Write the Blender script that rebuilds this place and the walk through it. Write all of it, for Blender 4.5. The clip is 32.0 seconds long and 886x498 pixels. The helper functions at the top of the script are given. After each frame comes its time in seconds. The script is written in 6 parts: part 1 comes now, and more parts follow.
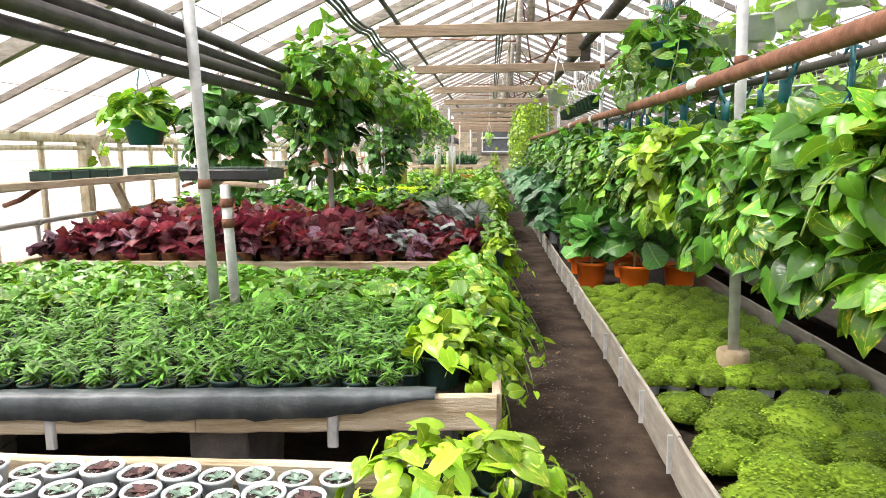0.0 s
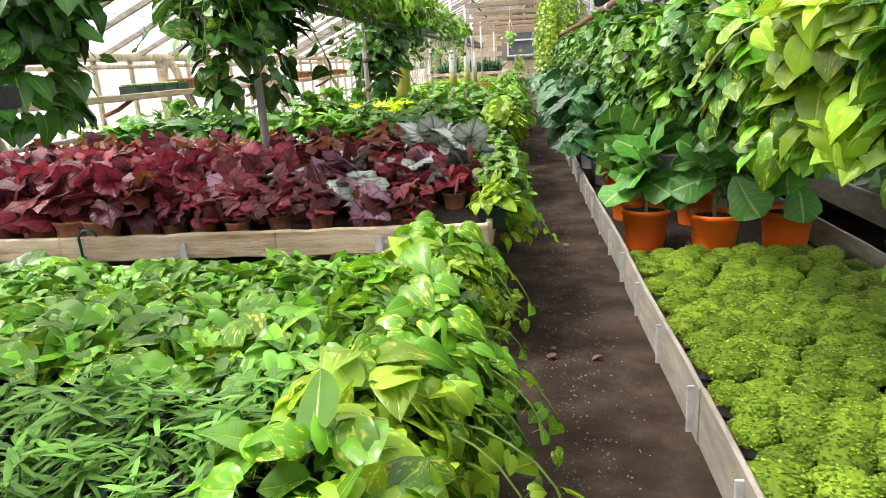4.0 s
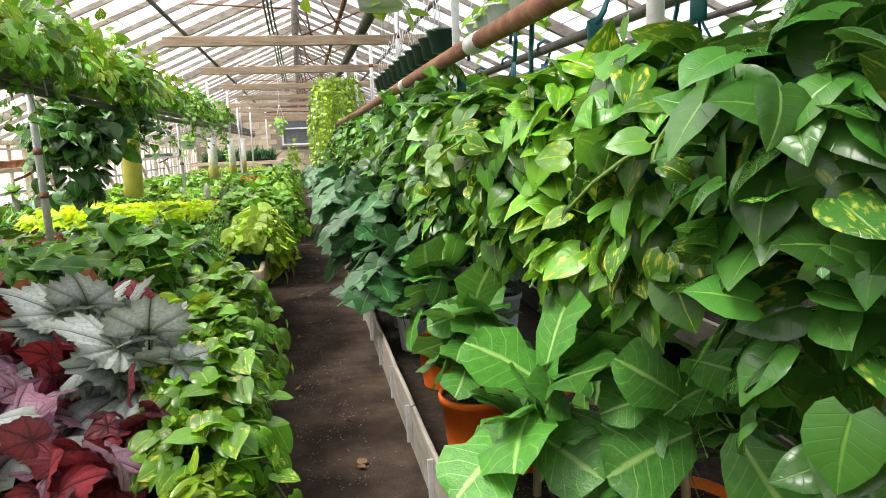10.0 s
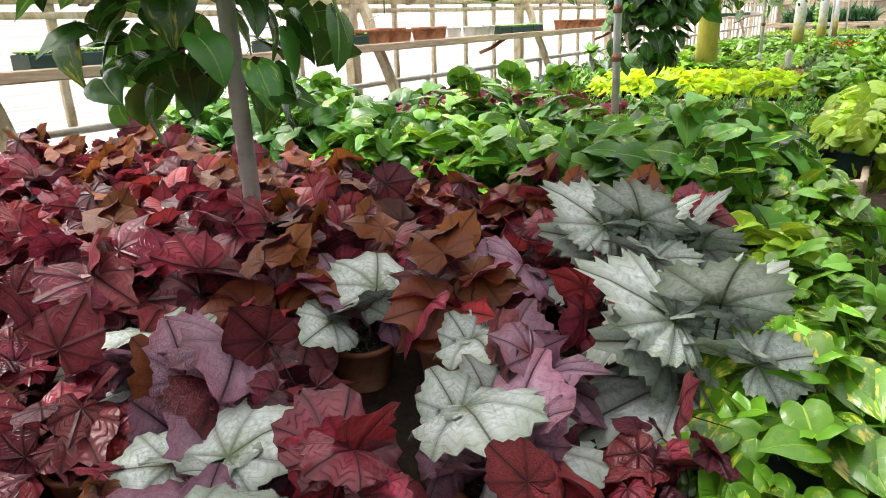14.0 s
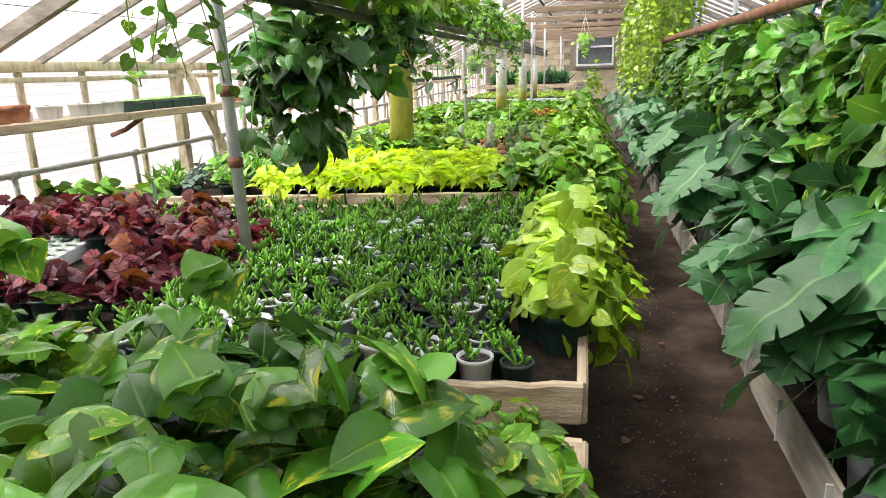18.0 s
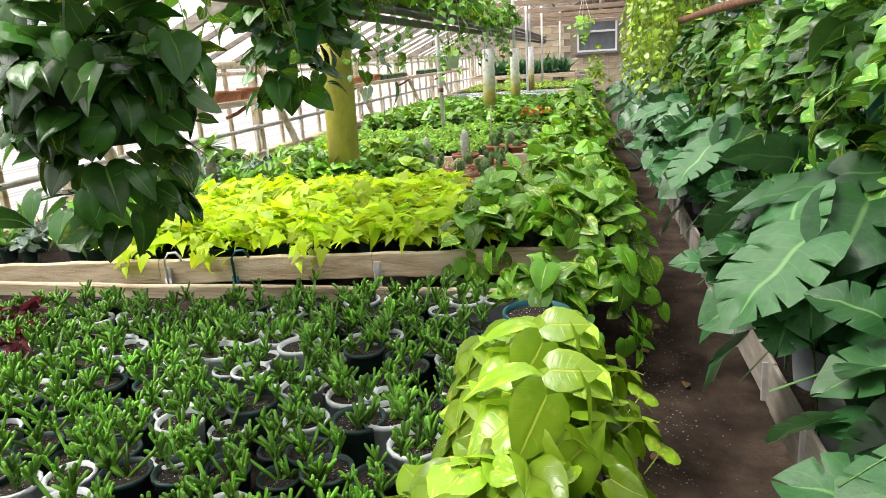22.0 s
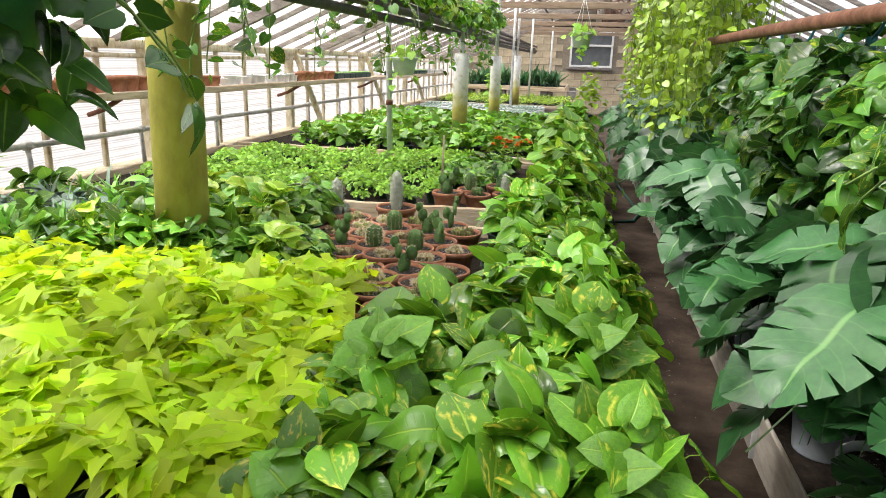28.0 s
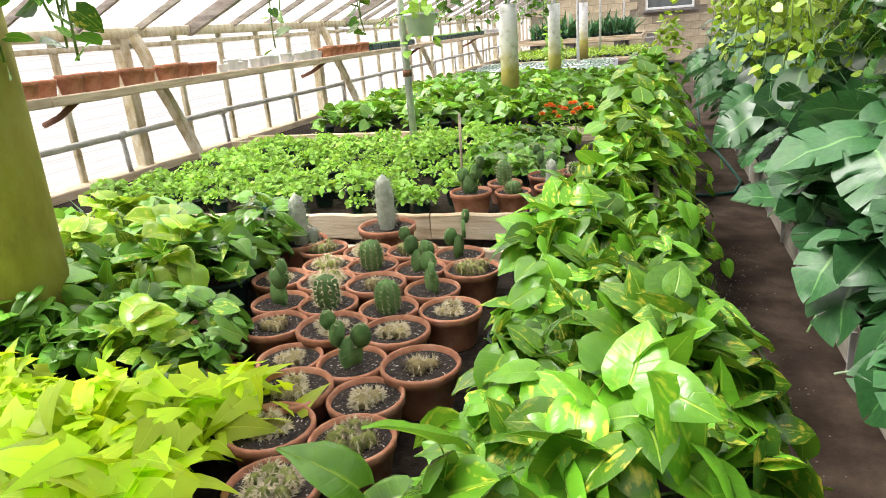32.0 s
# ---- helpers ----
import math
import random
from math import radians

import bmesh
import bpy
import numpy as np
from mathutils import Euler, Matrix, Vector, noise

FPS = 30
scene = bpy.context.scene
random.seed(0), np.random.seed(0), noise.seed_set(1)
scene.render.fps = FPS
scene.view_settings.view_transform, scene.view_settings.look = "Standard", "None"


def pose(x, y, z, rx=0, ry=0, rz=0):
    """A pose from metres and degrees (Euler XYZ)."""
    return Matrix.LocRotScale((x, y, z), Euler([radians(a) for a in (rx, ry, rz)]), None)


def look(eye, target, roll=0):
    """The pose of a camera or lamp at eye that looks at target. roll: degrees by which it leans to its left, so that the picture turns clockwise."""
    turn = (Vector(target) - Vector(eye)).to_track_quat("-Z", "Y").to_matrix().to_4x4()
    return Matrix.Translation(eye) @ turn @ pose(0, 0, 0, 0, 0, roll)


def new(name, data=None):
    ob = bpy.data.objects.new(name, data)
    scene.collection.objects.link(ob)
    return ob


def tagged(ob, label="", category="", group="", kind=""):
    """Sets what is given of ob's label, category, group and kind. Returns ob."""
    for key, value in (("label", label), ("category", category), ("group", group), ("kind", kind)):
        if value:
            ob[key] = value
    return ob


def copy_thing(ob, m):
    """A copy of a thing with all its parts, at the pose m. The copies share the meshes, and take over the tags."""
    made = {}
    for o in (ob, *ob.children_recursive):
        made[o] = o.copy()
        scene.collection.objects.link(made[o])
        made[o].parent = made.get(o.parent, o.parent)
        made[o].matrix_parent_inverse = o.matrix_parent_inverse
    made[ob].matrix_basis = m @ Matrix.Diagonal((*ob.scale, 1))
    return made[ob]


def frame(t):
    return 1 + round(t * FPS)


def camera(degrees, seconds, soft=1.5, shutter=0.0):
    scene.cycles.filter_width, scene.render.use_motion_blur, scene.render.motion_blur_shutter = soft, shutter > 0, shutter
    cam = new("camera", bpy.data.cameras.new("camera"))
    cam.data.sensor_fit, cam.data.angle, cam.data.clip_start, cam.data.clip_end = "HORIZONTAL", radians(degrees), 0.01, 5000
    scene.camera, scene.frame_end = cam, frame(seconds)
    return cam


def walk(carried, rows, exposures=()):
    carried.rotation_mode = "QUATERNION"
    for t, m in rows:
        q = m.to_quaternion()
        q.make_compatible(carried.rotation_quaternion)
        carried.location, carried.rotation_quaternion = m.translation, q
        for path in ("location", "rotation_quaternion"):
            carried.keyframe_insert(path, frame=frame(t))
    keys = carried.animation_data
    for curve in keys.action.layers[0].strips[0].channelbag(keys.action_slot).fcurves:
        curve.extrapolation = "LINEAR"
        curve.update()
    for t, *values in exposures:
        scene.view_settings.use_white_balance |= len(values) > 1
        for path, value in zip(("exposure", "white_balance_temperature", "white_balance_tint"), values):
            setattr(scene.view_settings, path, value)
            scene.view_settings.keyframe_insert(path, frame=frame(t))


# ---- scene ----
cam = camera(66.8, 32.0, 0.7)
PATH = [
    (0, (0.007, 1.868, 1.559), (-0.132, 3.843, 1.275), -0.2),
    (0.5, (0.061, 2.046, 1.557), (-0.155, 4.02, 1.315), 1.1),
    (1, (0.116, 2.263, 1.543), (0.034, 4.231, 1.195), 0.8),
    (1.5, (0.116, 2.48, 1.545), (0.185, 4.466, 1.313), 0.1),
    (2, (0.088, 2.765, 1.52), (0.116, 4.736, 1.178), -0.6),
    (2.5, (0.124, 3.039, 1.492), (-0.139, 4.971, 1.047), 0.5),
    (4.5, (0.205, 4.018, 1.474), (0.004, 5.934, 0.938), -4.5),
    (5, (0.163, 4.167, 1.469), (0.204, 6.112, 1.005), -1.9),
    (5.5, (0.119, 4.289, 1.5), (0.393, 6.21, 1.016), -4.4),
    (6, (0.144, 4.346, 1.539), (0.591, 6.255, 1.147), -3.6),
    (6.5, (0.202, 4.369, 1.555), (0.904, 6.217, 1.251), -2.6),
    (7, (0.323, 4.466, 1.603), (0.948, 6.356, 1.417), -3.8),
    (7.5, (0.411, 4.589, 1.599), (0.96, 6.491, 1.309), -5.9),
    (8, (0.379, 4.786, 1.581), (0.928, 6.694, 1.345), -4.4),
    (8.5, (0.34, 4.948, 1.607), (0.951, 6.832, 1.33), -4.5),
    (9, (0.393, 5.269, 1.578), (0.927, 7.191, 1.423), -4.7),
    (9.5, (0.376, 5.687, 1.499), (0.887, 7.61, 1.298), -3.6),
    (10, (0.332, 6.044, 1.523), (0.728, 7.979, 1.207), -1.8),
    (10.5, (0.245, 6.324, 1.507), (0.48, 8.268, 1.101), -4.1),
    (11, (0.201, 6.481, 1.489), (-0.024, 8.402, 0.978), -3.5),
    (11.5, (0.21, 6.443, 1.519), (-0.425, 8.243, 0.922), -2.7),
    (12, (0.073, 6.373, 1.506), (-0.758, 8.082, 0.884), -5.9),
    (12.5, (0.004, 6.333, 1.513), (-1.024, 7.935, 0.899), -5.0),
    (13, (0.003, 6.473, 1.501), (-1.233, 7.911, 0.866), -3.0),
    (13.5, (0.056, 6.666, 1.49), (-1.24, 8.037, 0.826), -1.5),
    (14, (0.08, 6.821, 1.512), (-0.969, 8.397, 0.867), -2.1),
    (14.5, (0.046, 6.978, 1.544), (-0.628, 8.755, 0.921), -0.8),
    (15, (0.051, 7.164, 1.563), (-0.477, 8.979, 0.911), -2.7),
    (15.5, (0.131, 7.355, 1.583), (-0.422, 9.159, 0.921), -1.8),
    (17.5, (-0.046, 8.477, 1.599), (-0.392, 10.377, 1.083), -3.2),
    (18, (0.027, 8.647, 1.605), (-0.382, 10.536, 1.088), -1.7),
    (18.5, (-0.023, 8.834, 1.592), (-0.487, 10.701, 1.044), -1.6),
    (19, (-0.08, 8.989, 1.583), (-0.613, 10.827, 1.002), -2.0),
    (19.5, (-0.03, 9.167, 1.584), (-0.628, 10.981, 0.992), -2.4),
    (20, (0.091, 9.378, 1.605), (-0.383, 11.242, 1.054), -2.7),
    (20.5, (0.116, 9.549, 1.605), (-0.227, 11.439, 1.049), -3.5),
    (21, (0.019, 9.806, 1.627), (-0.143, 11.725, 1.089), -2.1),
    (21.5, (0.005, 10.069, 1.625), (-0.223, 11.992, 1.125), -3.2),
    (22, (0.064, 10.31, 1.636), (-0.366, 12.186, 1.093), -3.5),
    (22.5, (0.034, 10.443, 1.646), (-0.395, 12.324, 1.12), -2.6),
    (23, (-0.11, 10.616, 1.639), (-0.297, 12.548, 1.154), -2.5),
    (23.5, (-0.159, 10.729, 1.599), (-0.212, 12.665, 1.101), -0.3),
    (24, (-0.089, 10.864, 1.608), (-0.385, 12.775, 1.099), -1.4),
    (24.5, (0.005, 11.025, 1.583), (-0.308, 12.929, 1.058), -0.8),
    (25, (0.037, 11.202, 1.587), (-0.234, 13.115, 1.068), -0.4),
    (25.5, (-0.006, 11.494, 1.595), (-0.201, 13.437, 1.161), 0.5),
    (27.5, (0.095, 12.178, 1.641), (-0.336, 14.039, 1.046), -1.4),
    (28, (-0.011, 12.345, 1.668), (-0.37, 14.236, 1.126), 1.9),
    (28.5, (-0.016, 12.493, 1.654), (-0.4, 14.337, 0.98), -0.2),
    (29, (0.046, 12.767, 1.652), (-0.481, 14.571, 0.968), -1.3),
    (29.5, (0.081, 12.991, 1.625), (-0.455, 14.8, 0.962), -2.6),
    (30, (0.057, 13.117, 1.621), (-0.431, 14.947, 0.978), -1.9),
    (30.5, (0.009, 13.237, 1.621), (-0.42, 15.089, 1.0), -2.5),
    (31, (0.018, 13.359, 1.606), (-0.402, 15.21, 0.977), -3.2),
    (31.5, (0.039, 13.511, 1.61), (-0.534, 15.338, 1.033), -4.6),
    (32, (0.039, 13.651, 1.589), (-0.562, 15.451, 0.959), -4.4),
]
walk(cam, [(t, look(eye, target, roll)) for t, eye, target, roll in PATH], [(0, 1.38), (9, 1.32), (11, 1.27), (13, 1.2), (14, 1.36), (15, 1.34), (18, 1.24), (20, 1.22), (24, 1.06), (28, 1.03), (29.5, 1.18), (32, 1.28)])

# ---------- world and sun: a bright overcast day ----------
world = bpy.data.worlds.new("sky")
scene.world = world
world.use_nodes = True
wn = world.node_tree.nodes
sky = wn.new("ShaderNodeTexSky")
sky.sky_type = "NISHITA"
sky.sun_disc = False
sky.sun_elevation = radians(52)
sky.sun_rotation = radians(-60)
sky.dust_density = 6.0
sky.air_density = 1.0
world.node_tree.links.new(sky.outputs[0], wn["Background"].inputs[0])
wn["Background"].inputs[1].default_value = 0.126
sun_data = bpy.data.lights.new("sun", "SUN")
sun_data.energy = 1.85
sun_data.angle = radians(20)
sun_data.color = (1.0, 0.96, 0.9)
sun = new("sun", sun_data)
sun.matrix_world = look((-8, 5, 14), (0, 8, 0))


# ---------- materials ----------
def nodes_of(name):
    m = bpy.data.materials.new(name)
    m.use_nodes = True
    nt = m.node_tree
    return m, nt, nt.nodes["Principled BSDF"]


def ramp(nt, fac, stops):
    r = nt.nodes.new("ShaderNodeValToRGB")
    while len(r.color_ramp.elements) < len(stops):
        r.color_ramp.elements.new(0.5)
    for e, (p, c) in zip(r.color_ramp.elements, stops):
        e.position, e.color = p, (*c, 1)
    nt.links.new(fac, r.inputs[0])
    return r.outputs[0]


def noise_tex(nt, scale, detail=4.0, coord="Object", stretch=(1, 1, 1), rough=0.55):
    tc = nt.nodes.new("ShaderNodeTexCoord")
    mp = nt.nodes.new("ShaderNodeMapping")
    mp.inputs["Scale"].default_value = stretch
    nt.links.new(tc.outputs[coord], mp.inputs[0])
    n = nt.nodes.new("ShaderNodeTexNoise")
    n.inputs["Scale"].default_value, n.inputs["Detail"].default_value = scale, detail
    n.inputs["Roughness"].default_value = rough
    nt.links.new(mp.outputs[0], n.inputs[0])
    return n.outputs[0]


def math_node(nt, op, a, b=None, c=None):
    n = nt.nodes.new("ShaderNodeMath")
    n.operation = op
    for i, v in enumerate((a, b, c)):
        if v is None:
            continue
        if isinstance(v, (int, float)):
            n.inputs[i].default_value = v
        else:
            nt.links.new(v, n.inputs[i])
    return n.outputs[0]


def mix_col(nt, fac, a, b, mode="MIX"):
    n = nt.nodes.new("ShaderNodeMix")
    n.data_type, n.blend_type = "RGBA", mode
    for i, v in ((0, fac), (6, a), (7, b)):
        if isinstance(v, (int, float)):
            n.inputs[i].default_value = v
        elif isinstance(v, tuple):
            n.inputs[i].default_value = (*v, 1)
        else:
            nt.links.new(v, n.inputs[i])
    return n.outputs[2]


def bump(nt, bsdf, height, strength=0.3, dist=0.01):
    b = nt.nodes.new("ShaderNodeBump")
    b.inputs["Strength"].default_value, b.inputs["Distance"].default_value = strength, dist
    nt.links.new(height, b.inputs["Height"])
    nt.links.new(b.outputs[0], bsdf.inputs["Normal"])


def vary(nt, col, amount=0.25):
    """Brightness that differs from object to object and from island to island."""
    oi = nt.nodes.new("ShaderNodeObjectInfo")
    ge = nt.nodes.new("ShaderNodeNewGeometry")
    s = math_node(nt, "ADD", oi.outputs["Random"], ge.outputs["Random Per Island"])
    v = math_node(nt, "MULTIPLY_ADD", s, amount, 1.0 - amount)
    hs = nt.nodes.new("ShaderNodeHueSaturation")
    nt.links.new(v, hs.inputs["Value"])
    h = math_node(nt, "MULTIPLY_ADD", ge.outputs["Random Per Island"], 0.03, 0.485)
    nt.links.new(h, hs.inputs["Hue"])
    nt.links.new(col, hs.inputs["Color"])
    return hs.outputs[0]


def surface(name, stops, scale=6.0, rough=0.7, metal=0.0, stretch=(1, 1, 1), bump_s=0.3, bump_scale=None, coord="Object", var=0.15, spec=0.4, detail=6.0):
    m, nt, p = nodes_of(name)
    n = noise_tex(nt, scale, detail, coord, stretch, 0.65)
    col = ramp(nt, n, stops)
    p.inputs["Roughness"].default_value, p.inputs["Metallic"].default_value = rough, metal
    p.inputs["Specular IOR Level"].default_value = spec
    nt.links.new(vary(nt, col, var), p.inputs["Base Color"])
    n2 = noise_tex(nt, bump_scale or scale * 6, 5, coord, stretch, 0.7)
    bump(nt, p, n2, bump_s, 0.01)
    return m


def leaf_material(name, dark, light, vein, spots=0.0, spot_col=(0.6, 0.62, 0.12), edge=None, rough=0.26, transl=0.15, tcol=None, var=0.3, silver=None, vein_w=0.045, palmate=0.0, spec=0.46, relief=0.34, side_v=0.14):
    """A leaf: UV runs across (0..1, midrib at 0.5) and along (0..1)."""
    m, nt, p = nodes_of(name)
    uv = nt.nodes.new("ShaderNodeUVMap")
    sep = nt.nodes.new("ShaderNodeSeparateXYZ")
    nt.links.new(uv.outputs[0], sep.inputs[0])
    across = math_node(nt, "MULTIPLY", math_node(nt, "ABSOLUTE", math_node(nt, "SUBTRACT", sep.outputs[0], 0.5)), 2.0)
    ge = nt.nodes.new("ShaderNodeNewGeometry")
    oi = nt.nodes.new("ShaderNodeObjectInfo")
    n = noise_tex(nt, 9.0, 3)
    base = mix_col(nt, ramp(nt, math_node(nt, "ADD", math_node(nt, "MULTIPLY", n, 0.6), math_node(nt, "MULTIPLY", ge.outputs["Random Per Island"], 0.45)), [(0.25, (0, 0, 0)), (0.8, (1, 1, 1))]), dark, light)
    rad = math_node(nt, "SQRT", math_node(nt, "ADD", math_node(nt, "POWER", across, 2.0), math_node(nt, "POWER", math_node(nt, "ABSOLUTE", sep.outputs[1]), 2.0)))
    if silver:
        # silvery zones between the main veins
        s = noise_tex(nt, 16.0, 3)
        zone = ramp(nt, math_node(nt, "ADD", rad, math_node(nt, "MULTIPLY", math_node(nt, "SUBTRACT", s, 0.5), 0.3)), [(0.04, (0.05, 0.05, 0.05)), (0.38, (0.8, 0.8, 0.8)), (0.7, (1, 1, 1)), (0.97, (0.45, 0.45, 0.45))])
        band = math_node(nt, "MULTIPLY", zone, ramp(nt, s, [(0.3, (0.6, 0.6, 0.6)), (0.6, (1, 1, 1))]))
        base = mix_col(nt, band, base, silver)
    if edge:
        base = mix_col(nt, ramp(nt, math_node(nt, "ADD", rad, math_node(nt, "MULTIPLY", noise_tex(nt, 45.0, 4), 0.5)), [(1.08, (0, 0, 0)), (1.3, (0.9, 0.9, 0.9))]), base, edge)
    if spots:
        v = nt.nodes.new("ShaderNodeTexCoord")
        mp = nt.nodes.new("ShaderNodeMapping")
        nt.links.new(uv.outputs[0], mp.inputs[0])
        mp.inputs["Scale"].default_value = (5, 3.0, 1)
        rnd = nt.nodes.new("ShaderNodeCombineXYZ")
        nt.links.new(math_node(nt, "MULTIPLY", math_node(nt, "ADD", ge.outputs["Random Per Island"], oi.outputs["Random"]), 37.0), rnd.inputs[2])
        nt.links.new(rnd.outputs[0], mp.inputs["Location"])
        sp = nt.nodes.new("ShaderNodeTexNoise")
        sp.inputs["Scale"].default_value, sp.inputs["Detail"].default_value = 1.4, 5.0
        nt.links.new(mp.outputs[0], sp.inputs[0])
        some = ramp(nt, math_node(nt, "FRACT", math_node(nt, "MULTIPLY", math_node(nt, "ADD", ge.outputs["Random Per Island"], oi.outputs["Random"]), 5.3)), [(1.0 - spots, (0, 0, 0)), (1.0 - spots * 0.4, (1, 1, 1))])
        fleck = ramp(nt, sp.outputs[0], [(0.54, (0, 0, 0)), (0.68, (0.85, 0.85, 0.85))])
        base = mix_col(nt, math_node(nt, "MULTIPLY", fleck, some), base, spot_col)
    # midrib and side veins
    wave = math_node(nt, "FRACT", math_node(nt, "MULTIPLY", math_node(nt, "SUBTRACT", sep.outputs[1], math_node(nt, "MULTIPLY", across, 0.22)), 7.0))
    side = ramp(nt, wave, [(0.0, (1, 1, 1)), (0.09, (0, 0, 0)), (0.93, (0, 0, 0)), (1.0, (1, 1, 1))])
    if palmate:
        # veins that fan out from the stalk
        ang = math_node(nt, "ARCTAN2", across, sep.outputs[1])
        # side veins that leave the main ones at an angle
        twig = math_node(nt, "ABSOLUTE", math_node(nt, "SUBTRACT", math_node(nt, "FRACT", math_node(nt, "ADD", math_node(nt, "MULTIPLY", ang, 1.3), 0.5)), 0.5))
        main = ramp(nt, math_node(nt, "MULTIPLY", twig, math_node(nt, "ADD", rad, 0.04)), [(0.0, (1, 1, 1)), (0.014, (0.66, 0.66, 0.66)), (0.13, (0, 0, 0))])
        fine = ramp(nt, math_node(nt, "FRACT", math_node(nt, "MULTIPLY", math_node(nt, "SUBTRACT", rad, math_node(nt, "MULTIPLY", twig, 0.5)), 6.5)), [(0.0, (0.3, 0.3, 0.3)), (0.2, (0, 0, 0)), (0.8, (0, 0, 0)), (1.0, (0.3, 0.3, 0.3))])
        side = math_node(nt, "MAXIMUM", main, fine)
    mid = ramp(nt, across, [(vein_w * 0.5, (1, 1, 1)), (vein_w * 1.6, (0, 0, 0))])
    vv = math_node(nt, "MAXIMUM", mid, math_node(nt, "MULTIPLY", side, palmate or side_v))
    base = mix_col(nt, vv, base, vein)
    col = vary(nt, base, var)
    # older leaves are deeper, young ones paler
    age = nt.nodes.new("ShaderNodeHueSaturation")
    pick = math_node(nt, "FRACT", math_node(nt, "MULTIPLY", math_node(nt, "ADD", ge.outputs["Random Per Island"], oi.outputs["Random"]), 11.7))
    nt.links.new(math_node(nt, "ADD", math_node(nt, "MULTIPLY", pick, 0.62), 0.69), age.inputs["Value"])
    nt.links.new(col, age.inputs["Color"])
    col = age.outputs[0]
    nt.links.new(col, p.inputs["Base Color"])
    p.inputs["Roughness"].default_value = rough
    p.inputs["Specular IOR Level"].default_value = spec
    bump(nt, p, math_node(nt, "ADD", math_node(nt, "MULTIPLY", vv, -0.8), noise_tex(nt, 30.0, 2)), relief, 0.007)
    tr = nt.nodes.new("ShaderNodeBsdfTranslucent")
    hs = nt.nodes.new("ShaderNodeHueSaturation")
    hs.inputs["Value"].default_value, hs.inputs["Hue"].default_value = 1.9, 0.48 if not tcol else 0.5
    nt.links.new(col, hs.inputs["Color"])
    nt.links.new(hs.outputs[0], tr.inputs[0])
    mx = nt.nodes.new("ShaderNodeMixShader")
    mx.inputs[0].default_value = transl
    nt.links.new(p.outputs[0], mx.inputs[1])
    nt.links.new(tr.outputs[0], mx.inputs[2])
    nt.links.new(mx.outputs[0], nt.nodes["Material Output"].inputs[0])
    return m


M = {}
M["soil"] = surface("path_soil", [(0.28, (0.022, 0.014, 0.01)), (0.45, (0.055, 0.038, 0.028)), (0.6, (0.1, 0.072, 0.053)), (0.78, (0.21, 0.165, 0.125))], 2.6, 0.95, bump_s=1.0, bump_scale=60, var=0.0, spec=0.2, detail=12)
m, nt, p = nodes_of("potting_mix")
dark_ = ramp(nt, noise_tex(nt, 50.0, 5), [(0.3, (0.01, 0.007, 0.005)), (0.7, (0.045, 0.03, 0.021))])
perlite = ramp(nt, noise_tex(nt, 170.0, 1), [(0.66, (0, 0, 0)), (0.72, (1, 1, 1))])
nt.links.new(mix_col(nt, perlite, dark_, (0.62, 0.58, 0.52)), p.inputs["Base Color"])
p.inputs["Roughness"].default_value = 0.95
bump(nt, p, noise_tex(nt, 130.0, 4), 1.0, 0.01)
M["potting"] = m
M["bed"] = surface("damp_bench_bed", [(0.3, (0.012, 0.009, 0.007)), (0.6, (0.04, 0.028, 0.02)), (0.78, (0.1, 0.08, 0.06))], 30, 0.95, bump_s=1.0, bump_scale=120, var=0.1, spec=0.2)
M["wood"] = surface("weathered_board", [(0.2, (0.16, 0.1, 0.055)), (0.38, (0.42, 0.31, 0.19)), (0.55, (0.62, 0.51, 0.36)), (0.72, (0.72, 0.63, 0.49)), (0.88, (0.33, 0.23, 0.14))], 2.4, 0.8, stretch=(1.0, 10, 10), bump_s=0.7, bump_scale=9, var=0.15)
M["wood_y"] = surface("weathered_board_lengthwise", [(0.2, (0.2, 0.14, 0.09)), (0.45, (0.4, 0.31, 0.22)), (0.7, (0.56, 0.46, 0.34)), (0.9, (0.3, 0.22, 0.14))], 3.0, 0.8, stretch=(12, 1.2, 12), bump_s=0.4, bump_scale=8, var=0.15)
M["wood_old"] = surface("old_painted_wood", [(0.2, (0.12, 0.09, 0.05)), (0.4, (0.4, 0.33, 0.2)), (0.65, (0.6, 0.56, 0.45)), (0.85, (0.34, 0.3, 0.16))], 5.0, 0.85, stretch=(3, 3, 1.5), bump_s=0.5, bump_scale=30, var=0.2)
M["wood_grey"] = surface("grey_rafter_wood", [(0.2, (0.1, 0.085, 0.07)), (0.5, (0.27, 0.235, 0.2)), (0.8, (0.46, 0.42, 0.37))], 5.0, 0.85, stretch=(1.5, 5, 5), bump_s=0.4, var=0.2)
M["wood_beam"] = surface("brown_tie_beam", [(0.2, (0.17, 0.115, 0.075)), (0.55, (0.33, 0.24, 0.17)), (0.85, (0.45, 0.35, 0.26))], 4.0, 0.8, stretch=(1.0, 9, 9), bump_s=0.3, var=0.15)
M["transite"] = surface("grey_cement_board", [(0.25, (0.19, 0.165, 0.14)), (0.55, (0.33, 0.295, 0.25)), (0.8, (0.47, 0.43, 0.38))], 5.0, 0.8, stretch=(3, 1, 5), bump_s=0.3, var=0.1)
M["galv"] = surface("galvanised_pipe", [(0.25, (0.36, 0.36, 0.35)), (0.55, (0.56, 0.56, 0.55)), (0.85, (0.7, 0.7, 0.69))], 14, 0.5, 0.15, bump_s=0.15, var=0.1)
